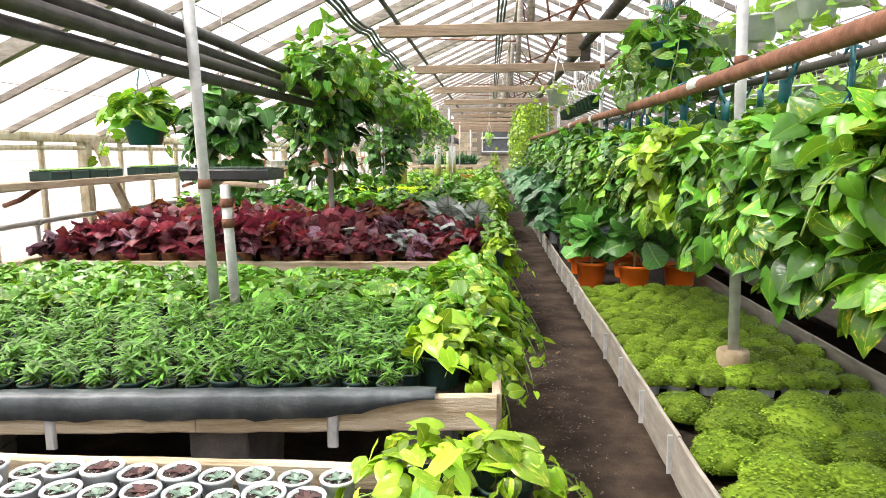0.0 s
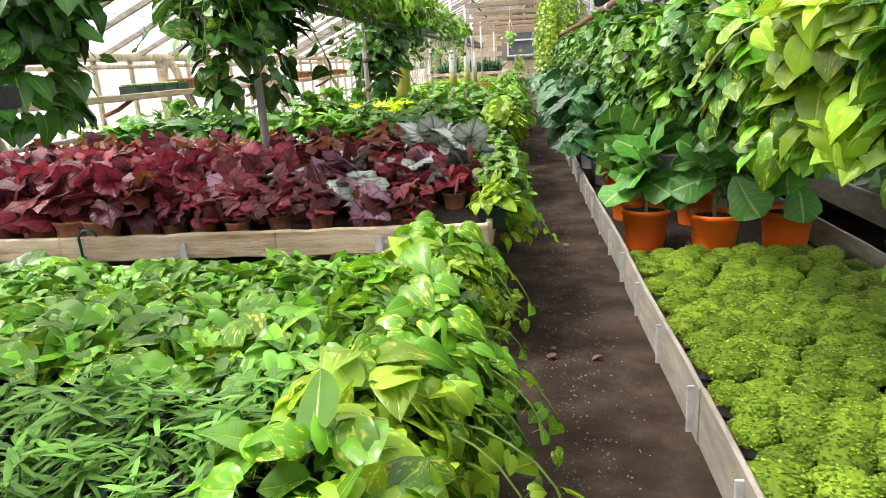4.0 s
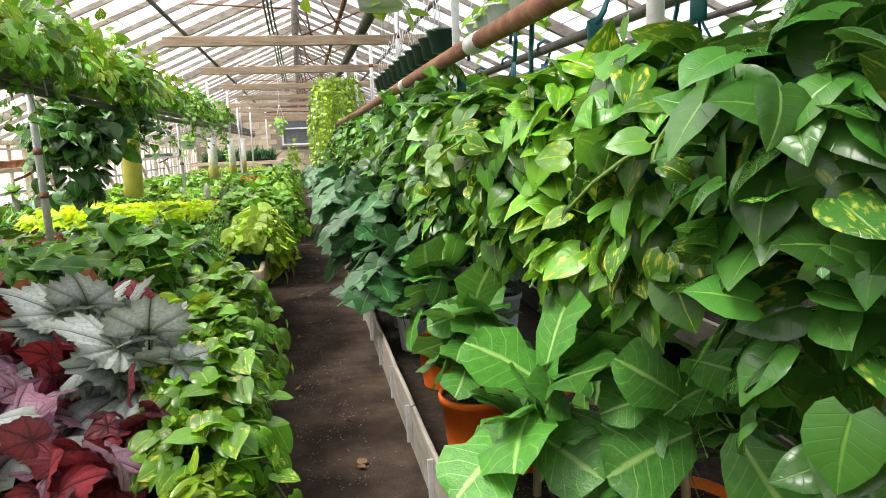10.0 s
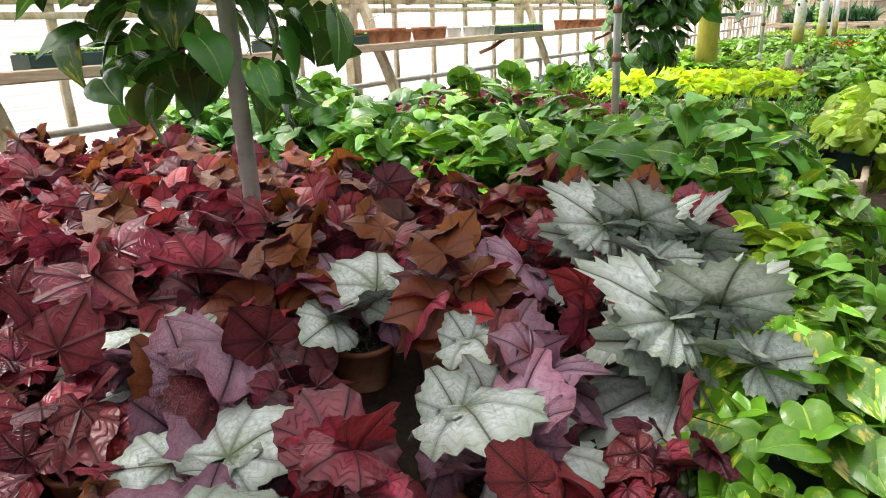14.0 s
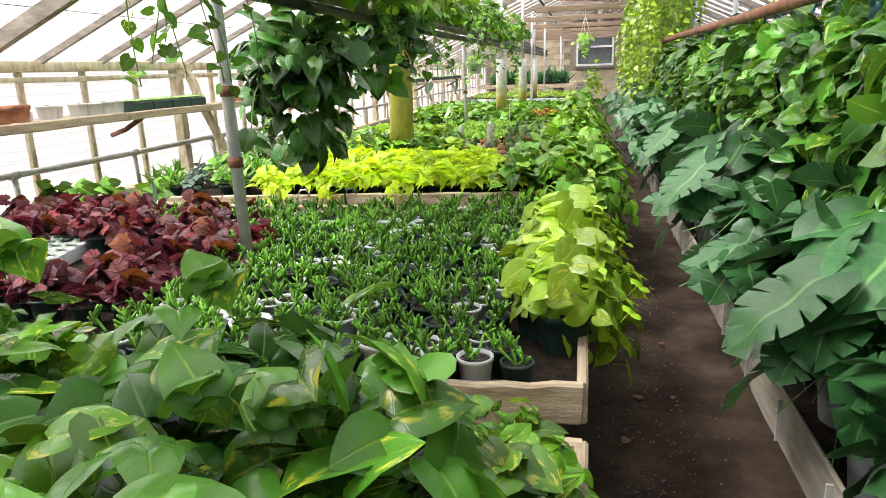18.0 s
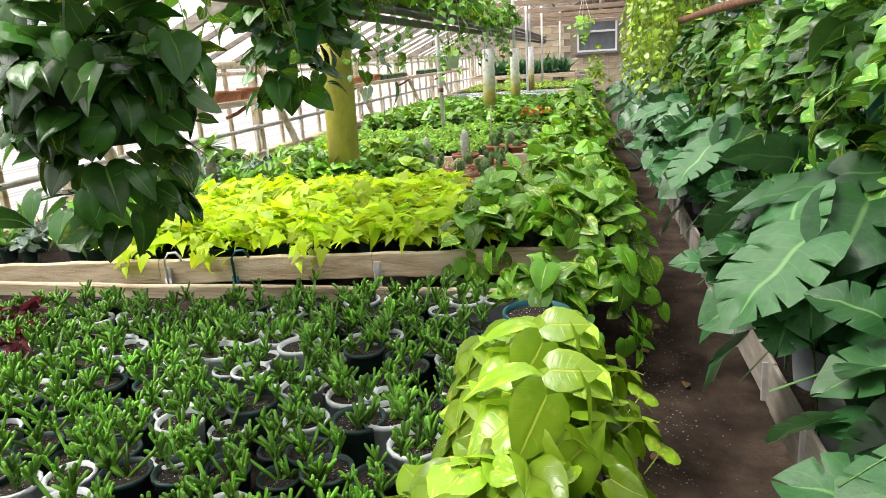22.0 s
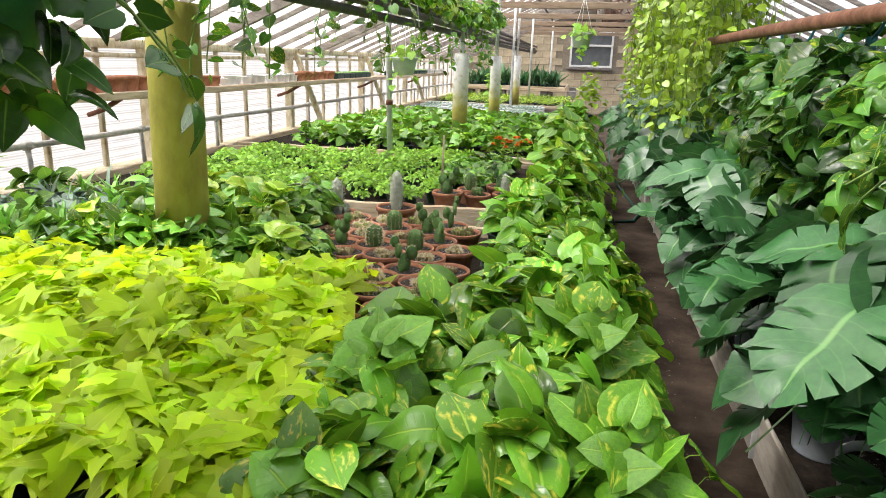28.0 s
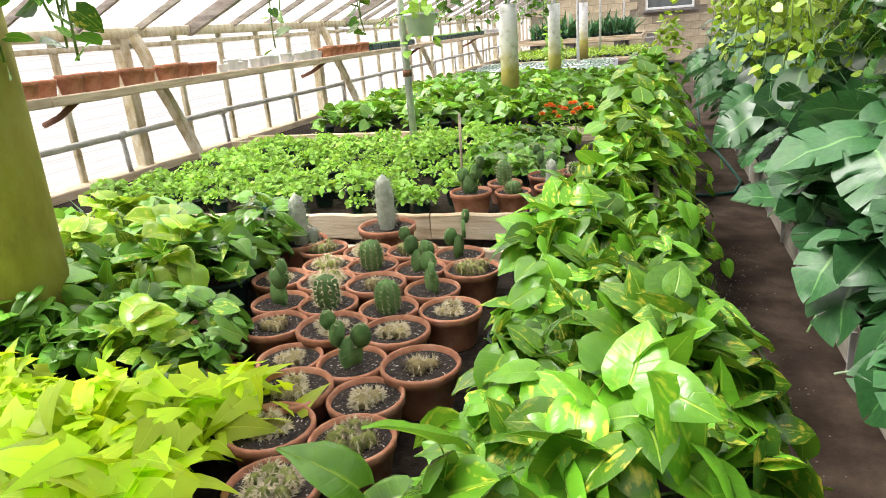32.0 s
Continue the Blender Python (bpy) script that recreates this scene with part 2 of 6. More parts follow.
M["rust"] = surface("rusty_pipe", [(0.25, (0.09, 0.035, 0.022)), (0.5, (0.2, 0.085, 0.05)), (0.8, (0.33, 0.17, 0.11))], 14, 0.75, 0.25, bump_s=0.3, var=0.1)
M["dark_pipe"] = surface("dark_heating_pipe", [(0.3, (0.035, 0.03, 0.028)), (0.7, (0.11, 0.095, 0.085))], 10, 0.5, 0.3, bump_s=0.2, var=0.1)
M["black"] = surface("black_plastic_film", [(0.3, (0.012, 0.013, 0.014)), (0.7, (0.04, 0.042, 0.045))], 10, 0.35, bump_s=0.4, var=0.05)
M["green_pot"] = surface("dark_green_plastic", [(0.3, (0.012, 0.032, 0.028)), (0.7, (0.03, 0.065, 0.055))], 12, 0.45, bump_s=0.08, var=0.25)
M["white_pot"] = surface("white_plastic", [(0.3, (0.55, 0.58, 0.6)), (0.7, (0.78, 0.8, 0.81))], 10, 0.4, bump_s=0.08, var=0.1)
M["grey_pot"] = surface("pale_grey_plastic", [(0.3, (0.36, 0.4, 0.44)), (0.7, (0.55, 0.6, 0.64))], 10, 0.45, bump_s=0.08, var=0.1)
M["orange_pot"] = surface("orange_plastic", [(0.3, (0.72, 0.11, 0.012)), (0.7, (0.86, 0.18, 0.02))], 8, 0.42, bump_s=0.06, var=0.1)
M["terracotta"] = surface("terracotta", [(0.25, (0.2, 0.075, 0.04)), (0.5, (0.38, 0.16, 0.09)), (0.75, (0.5, 0.27, 0.18)), (0.92, (0.56, 0.45, 0.38))], 16, 0.85, bump_s=0.25, var=0.25)
M["teal"] = surface("teal_plastic", [(0.3, (0.006, 0.07, 0.085)), (0.7, (0.015, 0.13, 0.15))], 12, 0.45, bump_s=0.05, var=0.15)
M["block"] = surface("concrete_block", [(0.25, (0.3, 0.24, 0.165)), (0.5, (0.48, 0.4, 0.28)), (0.8, (0.64, 0.56, 0.42))], 4.0, 0.92, bump_s=0.5, bump_scale=60, var=0.28)
M["block_grey"] = surface("grey_cinder_block", [(0.25, (0.11, 0.1, 0.095)), (0.7, (0.27, 0.25, 0.24))], 9, 0.95, bump_s=0.6, bump_scale=80, var=0.15)
M["mortar"] = surface("mortar", [(0.3, (0.2, 0.17, 0.13)), (0.7, (0.33, 0.28, 0.22))], 20, 0.95, bump_s=0.4, var=0.0)
M["gable"] = surface("dark_gable_boards", [(0.3, (0.04, 0.03, 0.024)), (0.7, (0.11, 0.085, 0.065))], 5, 0.85, stretch=(1, 1, 6), bump_s=0.3, var=0.1)
M["white_paint"] = surface("white_window_paint", [(0.3, (0.62, 0.63, 0.62)), (0.7, (0.78, 0.79, 0.78))], 12, 0.5, bump_s=0.1, var=0.05)
M["window_dark"] = surface("dusty_window_screen", [(0.3, (0.09, 0.1, 0.11)), (0.7, (0.15, 0.165, 0.175))], 4, 0.25, bump_s=0.05, var=0.0, spec=0.6)
M["sill"] = surface("damp_sill_concrete", [(0.2, (0.06, 0.045, 0.03)), (0.5, (0.16, 0.12, 0.075)), (0.8, (0.28, 0.23, 0.14))], 5, 0.95, stretch=(2, 1, 3), bump_s=0.6, var=0.1)
M["cord"] = surface("white_cord", [(0.3, (0.55, 0.55, 0.53)), (0.7, (0.75, 0.75, 0.73))], 10, 0.7, var=0.05)
M["stem"] = surface("green_stem", [(0.3, (0.1, 0.17, 0.03)), (0.7, (0.2, 0.3, 0.06))], 20, 0.5, var=0.2)
M["bark"] = surface("cut_wood", [(0.3, (0.24, 0.17, 0.1)), (0.7, (0.45, 0.35, 0.24))], 12, 0.9, var=0.1)
m, nt, p = nodes_of("mossy_column_paint")
tc = nt.nodes.new("ShaderNodeTexCoord")
sp = nt.nodes.new("ShaderNodeSeparateXYZ")
nt.links.new(tc.outputs["Object"], sp.inputs[0])
hgt = math_node(nt, "ADD", sp.outputs[2], math_node(nt, "MULTIPLY", noise_tex(nt, 5.0, 5), 0.5))
col = ramp(nt, math_node(nt, "MULTIPLY", hgt, 0.5), [(0.15, (0.2, 0.17, 0.03)), (0.33, (0.36, 0.32, 0.06)), (0.43, (0.55, 0.54, 0.45)), (0.6, (0.66, 0.66, 0.65))])
nt.links.new(mix_col(nt, ramp(nt, noise_tex(nt, 18.0, 5), [(0.5, (0, 0, 0)), (0.75, (0.6, 0.6, 0.6))]), col, (0.2, 0.17, 0.05)), p.inputs["Base Color"])
p.inputs["Roughness"].default_value = 0.75
bump(nt, p, noise_tex(nt, 40.0, 4), 0.3, 0.01)
M["column"] = m
M["column_green"] = surface("algae_covered_column", [(0.25, (0.17, 0.15, 0.02)), (0.5, (0.3, 0.27, 0.04)), (0.8, (0.4, 0.37, 0.1))], 7, 0.75, stretch=(1, 1, 0.5), bump_s=0.25, var=0.05)


def pane_material(name, ribs):
    """Milky weathered glazing: scatters the sky's light, lets a little through."""
    m, nt, p = nodes_of(name)
    nt.nodes.remove(p)
    tr, tp, mx = nt.nodes.new("ShaderNodeBsdfTranslucent"), nt.nodes.new("ShaderNodeBsdfTransparent"), nt.nodes.new("ShaderNodeMixShader")
    n = noise_tex(nt, 1.3, 5, stretch=(1, 3, 1))
    nt.links.new(ramp(nt, n, [(0.3, (0.86, 0.87, 0.87)), (0.65, (0.95, 0.95, 0.95))]), tr.inputs[0])
    if ribs:
        # fine horizontal ribs of the plastic sheet
        tc = nt.nodes.new("ShaderNodeTexCoord")
        sp = nt.nodes.new("ShaderNodeSeparateXYZ")
        nt.links.new(tc.outputs["Object"], sp.inputs[0])
        line = math_node(nt, "SINE", math_node(nt, "MULTIPLY", sp.outputs[2], 300.0))
        nt.links.new(mix_col(nt, ramp(nt, math_node(nt, "ADD", math_node(nt, "MULTIPLY", line, 0.4), n), [(0.35, (0, 0, 0)), (0.85, (1, 1, 1))]), (0.6, 0.61, 0.62), (0.93, 0.93, 0.93)), tr.inputs[0])
    mx.inputs[0].default_value = 0.25
    nt.links.new(tr.outputs[0], mx.inputs[1])
    nt.links.new(tp.outputs[0], mx.inputs[2])
    nt.links.new(mx.outputs[0], nt.nodes["Material Output"].inputs[0])
    return m


M["pane"] = pane_material("milky_glazing", False)
M["pane_wall"] = pane_material("ribbed_plastic_sheet", True)
M["pothos"] = leaf_material("golden_pothos_leaf", (0.03, 0.125, 0.014), (0.12, 0.3, 0.028), (0.18, 0.35, 0.03), 0.5, (0.62, 0.62, 0.06), var=0.45, transl=0.15)
M["pothos_b"] = leaf_material("vigorous_pothos_leaf", (0.045, 0.165, 0.012), (0.165, 0.37, 0.022), (0.25, 0.43, 0.035), 0.55, (0.7, 0.66, 0.07), var=0.45, transl=0.15)
M["pothos_y"] = leaf_material("yellowish_pothos_leaf", (0.125, 0.28, 0.015), (0.35, 0.53, 0.03), (0.43, 0.55, 0.05), 0.6, (0.66, 0.64, 0.1), var=0.4, transl=0.18)
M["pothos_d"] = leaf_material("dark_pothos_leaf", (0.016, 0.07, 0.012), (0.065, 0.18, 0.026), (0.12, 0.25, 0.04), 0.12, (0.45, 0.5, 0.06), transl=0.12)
M["philo"] = leaf_material("heartleaf_leaf", (0.055, 0.17, 0.018), (0.185, 0.39, 0.045), (0.24, 0.42, 0.05), 0.12, (0.55, 0.58, 0.06), var=0.4, transl=0.15)
M["lime"] = leaf_material("lime_sweet_potato_leaf", (0.33, 0.49, 0.01), (0.53, 0.71, 0.016), (0.47, 0.65, 0.03), 0.0, rough=0.5, transl=0.34, var=0.22)
M["monstera"] = leaf_material("monstera_leaf", (0.013, 0.062, 0.02), (0.045, 0.15, 0.04), (0.12, 0.26, 0.08), 0.0, rough=0.36, transl=0.1, relief=0.1, spec=0.55, var=0.5, side_v=0.2)
M["fig"] = leaf_material("fiddle_fig_leaf", (0.03, 0.13, 0.02), (0.09, 0.27, 0.035), (0.26, 0.42, 0.12), 0.0, rough=0.3, transl=0.15, vein_w=0.06, spec=0.45, side_v=0.4)
M["beg_red"] = leaf_material("red_begonia_leaf", (0.06, 0.007, 0.009), (0.21, 0.019, 0.024), (0.02, 0.003, 0.005), 0.0, edge=(0.1, 0.01, 0.016), rough=0.33, tcol=True, palmate=0.75, var=0.5, spec=0.35, silver=(0.33, 0.042, 0.058), relief=0.8, vein_w=0.014)
M["beg_wine"] = leaf_material("wine_begonia_leaf", (0.024, 0.005, 0.007), (0.09, 0.013, 0.017), (0.01, 0.002, 0.004), 0.0, rough=0.33, tcol=True, palmate=0.75, var=0.6, spec=0.35, silver=(0.16, 0.03, 0.042), relief=0.8, vein_w=0.014)
M["beg_pink"] = leaf_material("pinkish_begonia_leaf", (0.1, 0.012, 0.03), (0.22, 0.035, 0.075), (0.035, 0.005, 0.014), 0.0, edge=(0.1, 0.012, 0.022), rough=0.34, tcol=True, silver=(0.36, 0.22, 0.3), palmate=0.75, var=0.4, spec=0.4, relief=0.8, vein_w=0.014)
M["beg_silver"] = leaf_material("silver_begonia_leaf", (0.06, 0.085, 0.03), (0.15, 0.2, 0.08), (0.06, 0.065, 0.035), 0.0, edge=(0.14, 0.045, 0.075), rough=0.4, transl=0.1, silver=(0.5, 0.55, 0.54), tcol=True, palmate=0.8, spec=0.35, var=0.45, relief=0.5, vein_w=0.014)
M["beg_rust"] = leaf_material("rust_begonia_leaf", (0.08, 0.02, 0.008), (0.19, 0.05, 0.014), (0.03, 0.008, 0.005), 0.0, edge=(0.1, 0.008, 0.008), rough=0.42, transl=0.2, tcol=True, palmate=0.6, var=0.5, spec=0.3, relief=0.6, vein_w=0.014)
M["palm"] = leaf_material("small_palm_leaf", (0.05, 0.16, 0.018), (0.17, 0.36, 0.045), (0.2, 0.36, 0.07), 0.0, rough=0.42, transl=0.25, var=0.35)
M["fern"] = leaf_material("geranium_leaf", (0.13, 0.31, 0.03), (0.32, 0.54, 0.07), (0.3, 0.5, 0.1), 0.0, rough=0.6, transl=0.25)
M["jade"] = leaf_material("finger_jade", (0.07, 0.22, 0.02), (0.25, 0.5, 0.05), (0.12, 0.3, 0.05), 0.0, rough=0.35, transl=0.08, var=0.45)
M["moss"] = leaf_material("baby_tears_leaf", (0.07, 0.145, 0.011), (0.235, 0.33, 0.024), (0.16, 0.25, 0.027), 0.0, rough=0.65, transl=0.15, spec=0.2, var=0.5)
M["cactus"] = surface("cactus_skin", [(0.3, (0.06, 0.14, 0.035)), (0.6, (0.13, 0.24, 0.07)), (0.85, (0.26, 0.34, 0.15))], 30, 0.7, bump_s=0.5, var=0.4)
M["cactus_t"] = surface("tan_cactus_skin", [(0.3, (0.22, 0.17, 0.06)), (0.7, (0.5, 0.42, 0.2))], 60, 0.8, bump_s=0.9, var=0.35)
M["cactus_y"] = surface("yellow_green_cactus_skin", [(0.3, (0.14, 0.18, 0.03)), (0.7, (0.36, 0.38, 0.1))], 60, 0.7, bump_s=0.8, var=0.3)
M["cactus_w"] = surface("woolly_cactus_skin", [(0.3, (0.42, 0.48, 0.33)), (0.6, (0.68, 0.71, 0.62)), (0.85, (0.82, 0.82, 0.78))], 60, 0.9, bump_s=0.8, var=0.15)
M["spine"] = surface("cactus_spines", [(0.3, (0.4, 0.34, 0.2)), (0.7, (0.62, 0.55, 0.38))], 20, 0.7, var=0.1)
M["succ"] = leaf_material("blue_grey_succulent_leaf", (0.12, 0.19, 0.14), (0.26, 0.35, 0.27), (0.28, 0.36, 0.3), 0.0, rough=0.5, transl=0.05)
M["succ_red"] = leaf_material("brown_red_succulent_leaf", (0.08, 0.03, 0.03), (0.16, 0.07, 0.06), (0.1, 0.05, 0.05), 0.0, rough=0.5, transl=0.05)
M["marigold"] = leaf_material("marigold_petal", (0.6, 0.12, 0.005), (0.85, 0.25, 0.01), (0.7, 0.2, 0.01), 0.0, rough=0.6, transl=0.15, tcol=True)
M["gold_vine"] = leaf_material("yellow_green_vine_leaf", (0.11, 0.24, 0.015), (0.31, 0.45, 0.03), (0.33, 0.44, 0.06), 0.3, (0.66, 0.64, 0.1), var=0.4)
M["hose"] = surface("green_hose", [(0.3, (0.01, 0.07, 0.05)), (0.7, (0.02, 0.12, 0.09))], 12, 0.4, var=0.05)
M["dry_leaf"] = surface("dry_leaf", [(0.3, (0.16, 0.08, 0.035)), (0.7, (0.34, 0.2, 0.1))], 20, 0.8, var=0.3)
M["stone"] = surface("small_gravel", [(0.3, (0.14, 0.11, 0.09)), (0.7, (0.36, 0.31, 0.26))], 20, 0.9, var=0.3)
M["film"] = surface("dusty_plastic_film", [(0.3, (0.035, 0.042, 0.046)), (0.55, (0.085, 0.098, 0.105)), (0.8, (0.2, 0.215, 0.22))], 9, 0.42, bump_s=0.25, var=0.0, spec=0.5)
M["cable"] = surface("cable_sheath", [(0.3, (0.03, 0.045, 0.05)), (0.7, (0.1, 0.13, 0.14))], 12, 0.5, var=0.1)


# ---------- geometry tools ----------
SIZE = 1.15
class Geo:
    """Collects vertices, faces, UVs and material slots for one mesh."""

    def __init__(self):
        self.v, self.f, self.uv, self.mi, self.n = [], [], [], [], 0

    def add(self, v, f, uv=None, mi=0):
        v = np.asarray(v, float)
        self.v.append(v)
        self.uv.append(np.zeros((len(v), 2)) if uv is None else np.asarray(uv, float))
        self.f += [tuple(i + self.n for i in q) for q in f]
        self.mi += [mi] * len(f)
        self.n += len(v)
        return self

    def leaf(self, tpl, m, mi=0):
        a = np.array(m)
        return self.add(tpl[0] @ a[:3, :3].T + a[:3, 3], tpl[1], tpl[2], mi)

    def sweep(self, pts, ring, mi=0, caps=True, scales=None):
        """A cross-section ring (k x 2) swept along points."""
        pts = [Vector(q) for q in pts]
        k, out = len(ring), []
        for i, q in enumerate(pts):
            d = (pts[min(i + 1, len(pts) - 1)] - pts[max(i - 1, 0)]).normalized()
            up = Vector((0, 0, 1)) if abs(d.z) < 0.95 else Vector((0, 1, 0))
            a = d.cross(up).normalized()
            b = a.cross(d)
            s = scales[i] if scales else 1.0
            out += [q + a * (x * s) + b * (y * s) for x, y in ring]
        f = [(i * k + j, i * k + (j + 1) % k, (i + 1) * k + (j + 1) % k, (i + 1) * k + j) for i in range(len(pts) - 1) for j in range(k)]
        if caps:
            f += [tuple(range(k - 1, -1, -1)), tuple((len(pts) - 1) * k + j for j in range(k))]
        return self.add(out, f, None, mi)

    def tube(self, pts, r, k=10, mi=0, scales=None):
        return self.sweep(pts, [(r * math.cos(2 * math.pi * j / k), r * math.sin(2 * math.pi * j / k)) for j in range(k)], mi, True, scales)

    def plank(self, p0, p1, w, h, mi=0, seg=1, jit=0.0, ch=0.006, rng=None):
        """A board w wide and h high (upwards) with chamfered edges, its run from p0 to p1."""
        c = min(ch, w * 0.3, h * 0.3)
        x, y = w / 2, h / 2
        ring = [(-x + c, -y), (x - c, -y), (x, -y + c), (x, y - c), (x - c, y), (-x + c, y), (-x, y - c), (-x, -y + c)]
        p0, p1 = Vector(p0), Vector(p1)
        rng = rng or random
        pts = []
        for i in range(seg + 1):
            q = p0.lerp(p1, i / seg)
            if 0 < i < seg and jit:
                q = q + Vector((rng.uniform(-jit, jit), rng.uniform(-jit, jit), rng.uniform(-jit, jit)))
            pts.append(q)
        sc = [1 + (rng.uniform(-jit, jit) * 4 if jit else 0) for _ in pts]
        return self.sweep(pts, ring, mi, True, sc)

    def lathe(self, prof, k=20, at=(0, 0, 0), mi=0, square=0.0):
        """A profile of (radius, height) turned round z; square > 0 pulls it towards a square."""
        out, n = [], len(prof)
        for r, z in prof:
            for j in range(k):
                a = 2 * math.pi * (j + 0.5) / k
                c, s = math.cos(a), math.sin(a)
                q = 1.0 + square * (1.0 / max(abs(c), abs(s)) - 1.0)
                out.append((at[0] + r * q * c, at[1] + r * q * s, at[2] + z))
        f = [(i * k + j, i * k + (j + 1) % k, (i + 1) * k + (j + 1) % k, (i + 1) * k + j) for i in range(n - 1) for j in range(k)]
        return self.add(out, f, None, mi)

    def mesh(self, name, mats, smooth=True):
        me = bpy.data.meshes.new(name)
        if not self.v:
            return me
        v = np.concatenate(self.v)
        me.from_pydata((v * SIZE).tolist(), [], self.f)
        for mt in mats:
            me.materials.append(mt)
        if len(mats) > 1:
            me.polygons.foreach_set("material_index", self.mi)
        uv = np.concatenate(self.uv)
        lay = me.uv_layers.new(name="UVMap")
        idx = np.empty(len(me.loops), int)
        me.loops.foreach_get("vertex_index", idx)
        lay.data.foreach_set("uv", uv[idx].ravel())
        me.polygons.foreach_set("use_smooth", [smooth] * len(me.polygons))
        me.update()
        return me


def part(name, geo, mats, parent=None, label="", smooth=True):
    mats = mats if isinstance(mats, (list, tuple)) else [mats]
    ob = new(name, geo.mesh(name, mats, smooth) if isinstance(geo, Geo) else geo)
    if parent:
        ob.parent = parent
    return tagged(ob, label)


def thing(name, label, category, group="", at=None, kind=""):
    ob = new(name)
    ob.empty_display_size = 0.1
    if at:
        ob.location = at
    return tagged(ob, label, category, group, kind)


def structure(name, geo, mats, smooth=False, label=""):
    return tagged(part(name, geo, mats, None, label, smooth), kind="structure")


class Kind:
    """A repeated thing in some variants; the first placing of each variant uses the original."""

    def __init__(self, protos):
        self.protos, self.used = protos, [False] * len(protos)

    def place(self, m, i):
        i %= len(self.protos)
        if self.used[i]:
            return copy_thing(self.protos[i], m)
        self.used[i] = True
        self.protos[i].matrix_basis = m
        return self.protos[i]

    def finish(self):
        for p, u in zip(self.protos, self.used):
            if not u:
                for o in (*p.children_recursive, p):
                    bpy.data.objects.remove(o)


def spot(x, y, z, turn=0.0, size=1.0, rx=0.0, ry=0.0):
    return pose(x, y, z, rx, ry, turn) @ Matrix.Diagonal((size, size, size, 1))


# ---------- leaves ----------
def with_stalk(out, f, uv, stalk, r=0.014):
    """Adds the leaf stalk, which bends down and back from the blade."""
    if stalk:
        n = len(out)
        for y, z in ((0.03, -0.005), (-0.3 * stalk, -0.25 * stalk), (-0.45 * stalk, -0.95 * stalk)):
            out += [(-r, y, z), (r, y, z), (0.0, y + r, z + r * 1.6)]
        uv += [(0.5, 0.02)] * 9
        f += [(n + 3 * i + j, n + 3 * i + (j + 1) % 3, n + 3 * i + 3 + (j + 1) % 3, n + 3 * i + 3 + j) for i in range(2) for j in range(3)]
    return np.array(out), f, np.array(uv)


def leaf_shape(rows, nu=4, fold=0.25, droop=0.3, wave=0.0, notch=0.0, sway=0.0, waves=3.0, stalk=0.55):
    """A leaf of length 1 along +y, facing +z. rows: (v, half width)."""
    out, uv = [], []
    us = np.linspace(-1, 1, nu + 1)
    for i, (v, w) in enumerate(rows):
        for u in us:
            y = v - notch * abs(u) * (1 - v) ** 3
            z = fold * math.sin(abs(u) * 2.6) * w - droop * v * v + wave * math.sin(v * waves * 6.283 + u * 2.0) * abs(u) ** 1.5
            out.append((u * w + sway * math.sin(v * 3.0), y, z))
            uv.append((u * 0.5 + 0.5, v))
    k = nu + 1
    f = [(i * k + j, i * k + j + 1, (i + 1) * k + j + 1, (i + 1) * k + j) for i in range(len(rows) - 1) for j in range(nu)]
    return with_stalk(out, f, uv, stalk)


HEART = [(0.0, 0.2), (0.05, 0.32), (0.16, 0.43), (0.34, 0.46), (0.54, 0.41), (0.74, 0.28), (0.9, 0.12), (1.0, 0.006)]
HEART_LO = [(0.0, 0.22), (0.14, 0.4), (0.38, 0.45), (0.7, 0.29), (1.0, 0.01)]
L_HEART = [leaf_shape(HEART, 4, f, d, 0.02, 0.16, s) for f, d, s in ((0.2, 0.18, 0.03), (0.3, 0.32, -0.05), (0.1, 0.08, 0.03), (0.28, 0.48, 0.0), (0.16, 0.25, -0.03))]
L_HEART_LO = [leaf_shape(HEART_LO, 2, f, d, 0.0, 0.16, s, stalk=0.0) for f, d, s in ((0.2, 0.2, 0.03), (0.28, 0.38, -0.04), (0.1, 0.12, 0.0))]
HEART_MID = [(0.0, 0.2), (0.08, 0.37), (0.22, 0.45), (0.4, 0.45), (0.62, 0.36), (0.84, 0.17), (1.0, 0.006)]
L_HEART_MID = [leaf_shape(HEART_MID, 4, f * 1.3, d, 0.02, 0.16, s, stalk=k) for f, d, s, k in ((0.22, 0.2, 0.03, 0.5), (0.3, 0.34, -0.05, 0.0), (0.1, 0.1, 0.03, 0.0), (0.28, 0.48, 0.0, 0.5))]
L_LIME = [leaf_shape([(0.0, 0.13), (0.09, 0.3), (0.17, 0.43), (0.26, 0.29), (0.42, 0.24), (0.62, 0.17), (0.82, 0.075), (1.0, 0.004)], 2, f, d, 0.0, 0.2, s, stalk=0.0) for f, d, s in ((0.12, 0.35, 0.03), (0.2, 0.6, -0.03), (0.06, 0.22, 0.0))]
L_FIG = [leaf_shape([(0, 0.06), (0.1, 0.22), (0.28, 0.31), (0.45, 0.37), (0.65, 0.46), (0.82, 0.44), (0.94, 0.28), (1.0, 0.08)], 4, 0.1, d, 0.05, 0.0, s) for d, s in ((0.18, 0.02), (0.38, -0.03))]
L_STRAP = [leaf_shape([(0, 0.03), (0.3, 0.085), (0.65, 0.07), (1.0, 0.004)], 2, 0.3, d, 0.0, 0.0, s, 3.0, 0.0) for d, s in ((0.25, 0.03), (0.6, -0.05), (0.1, 0.0))]
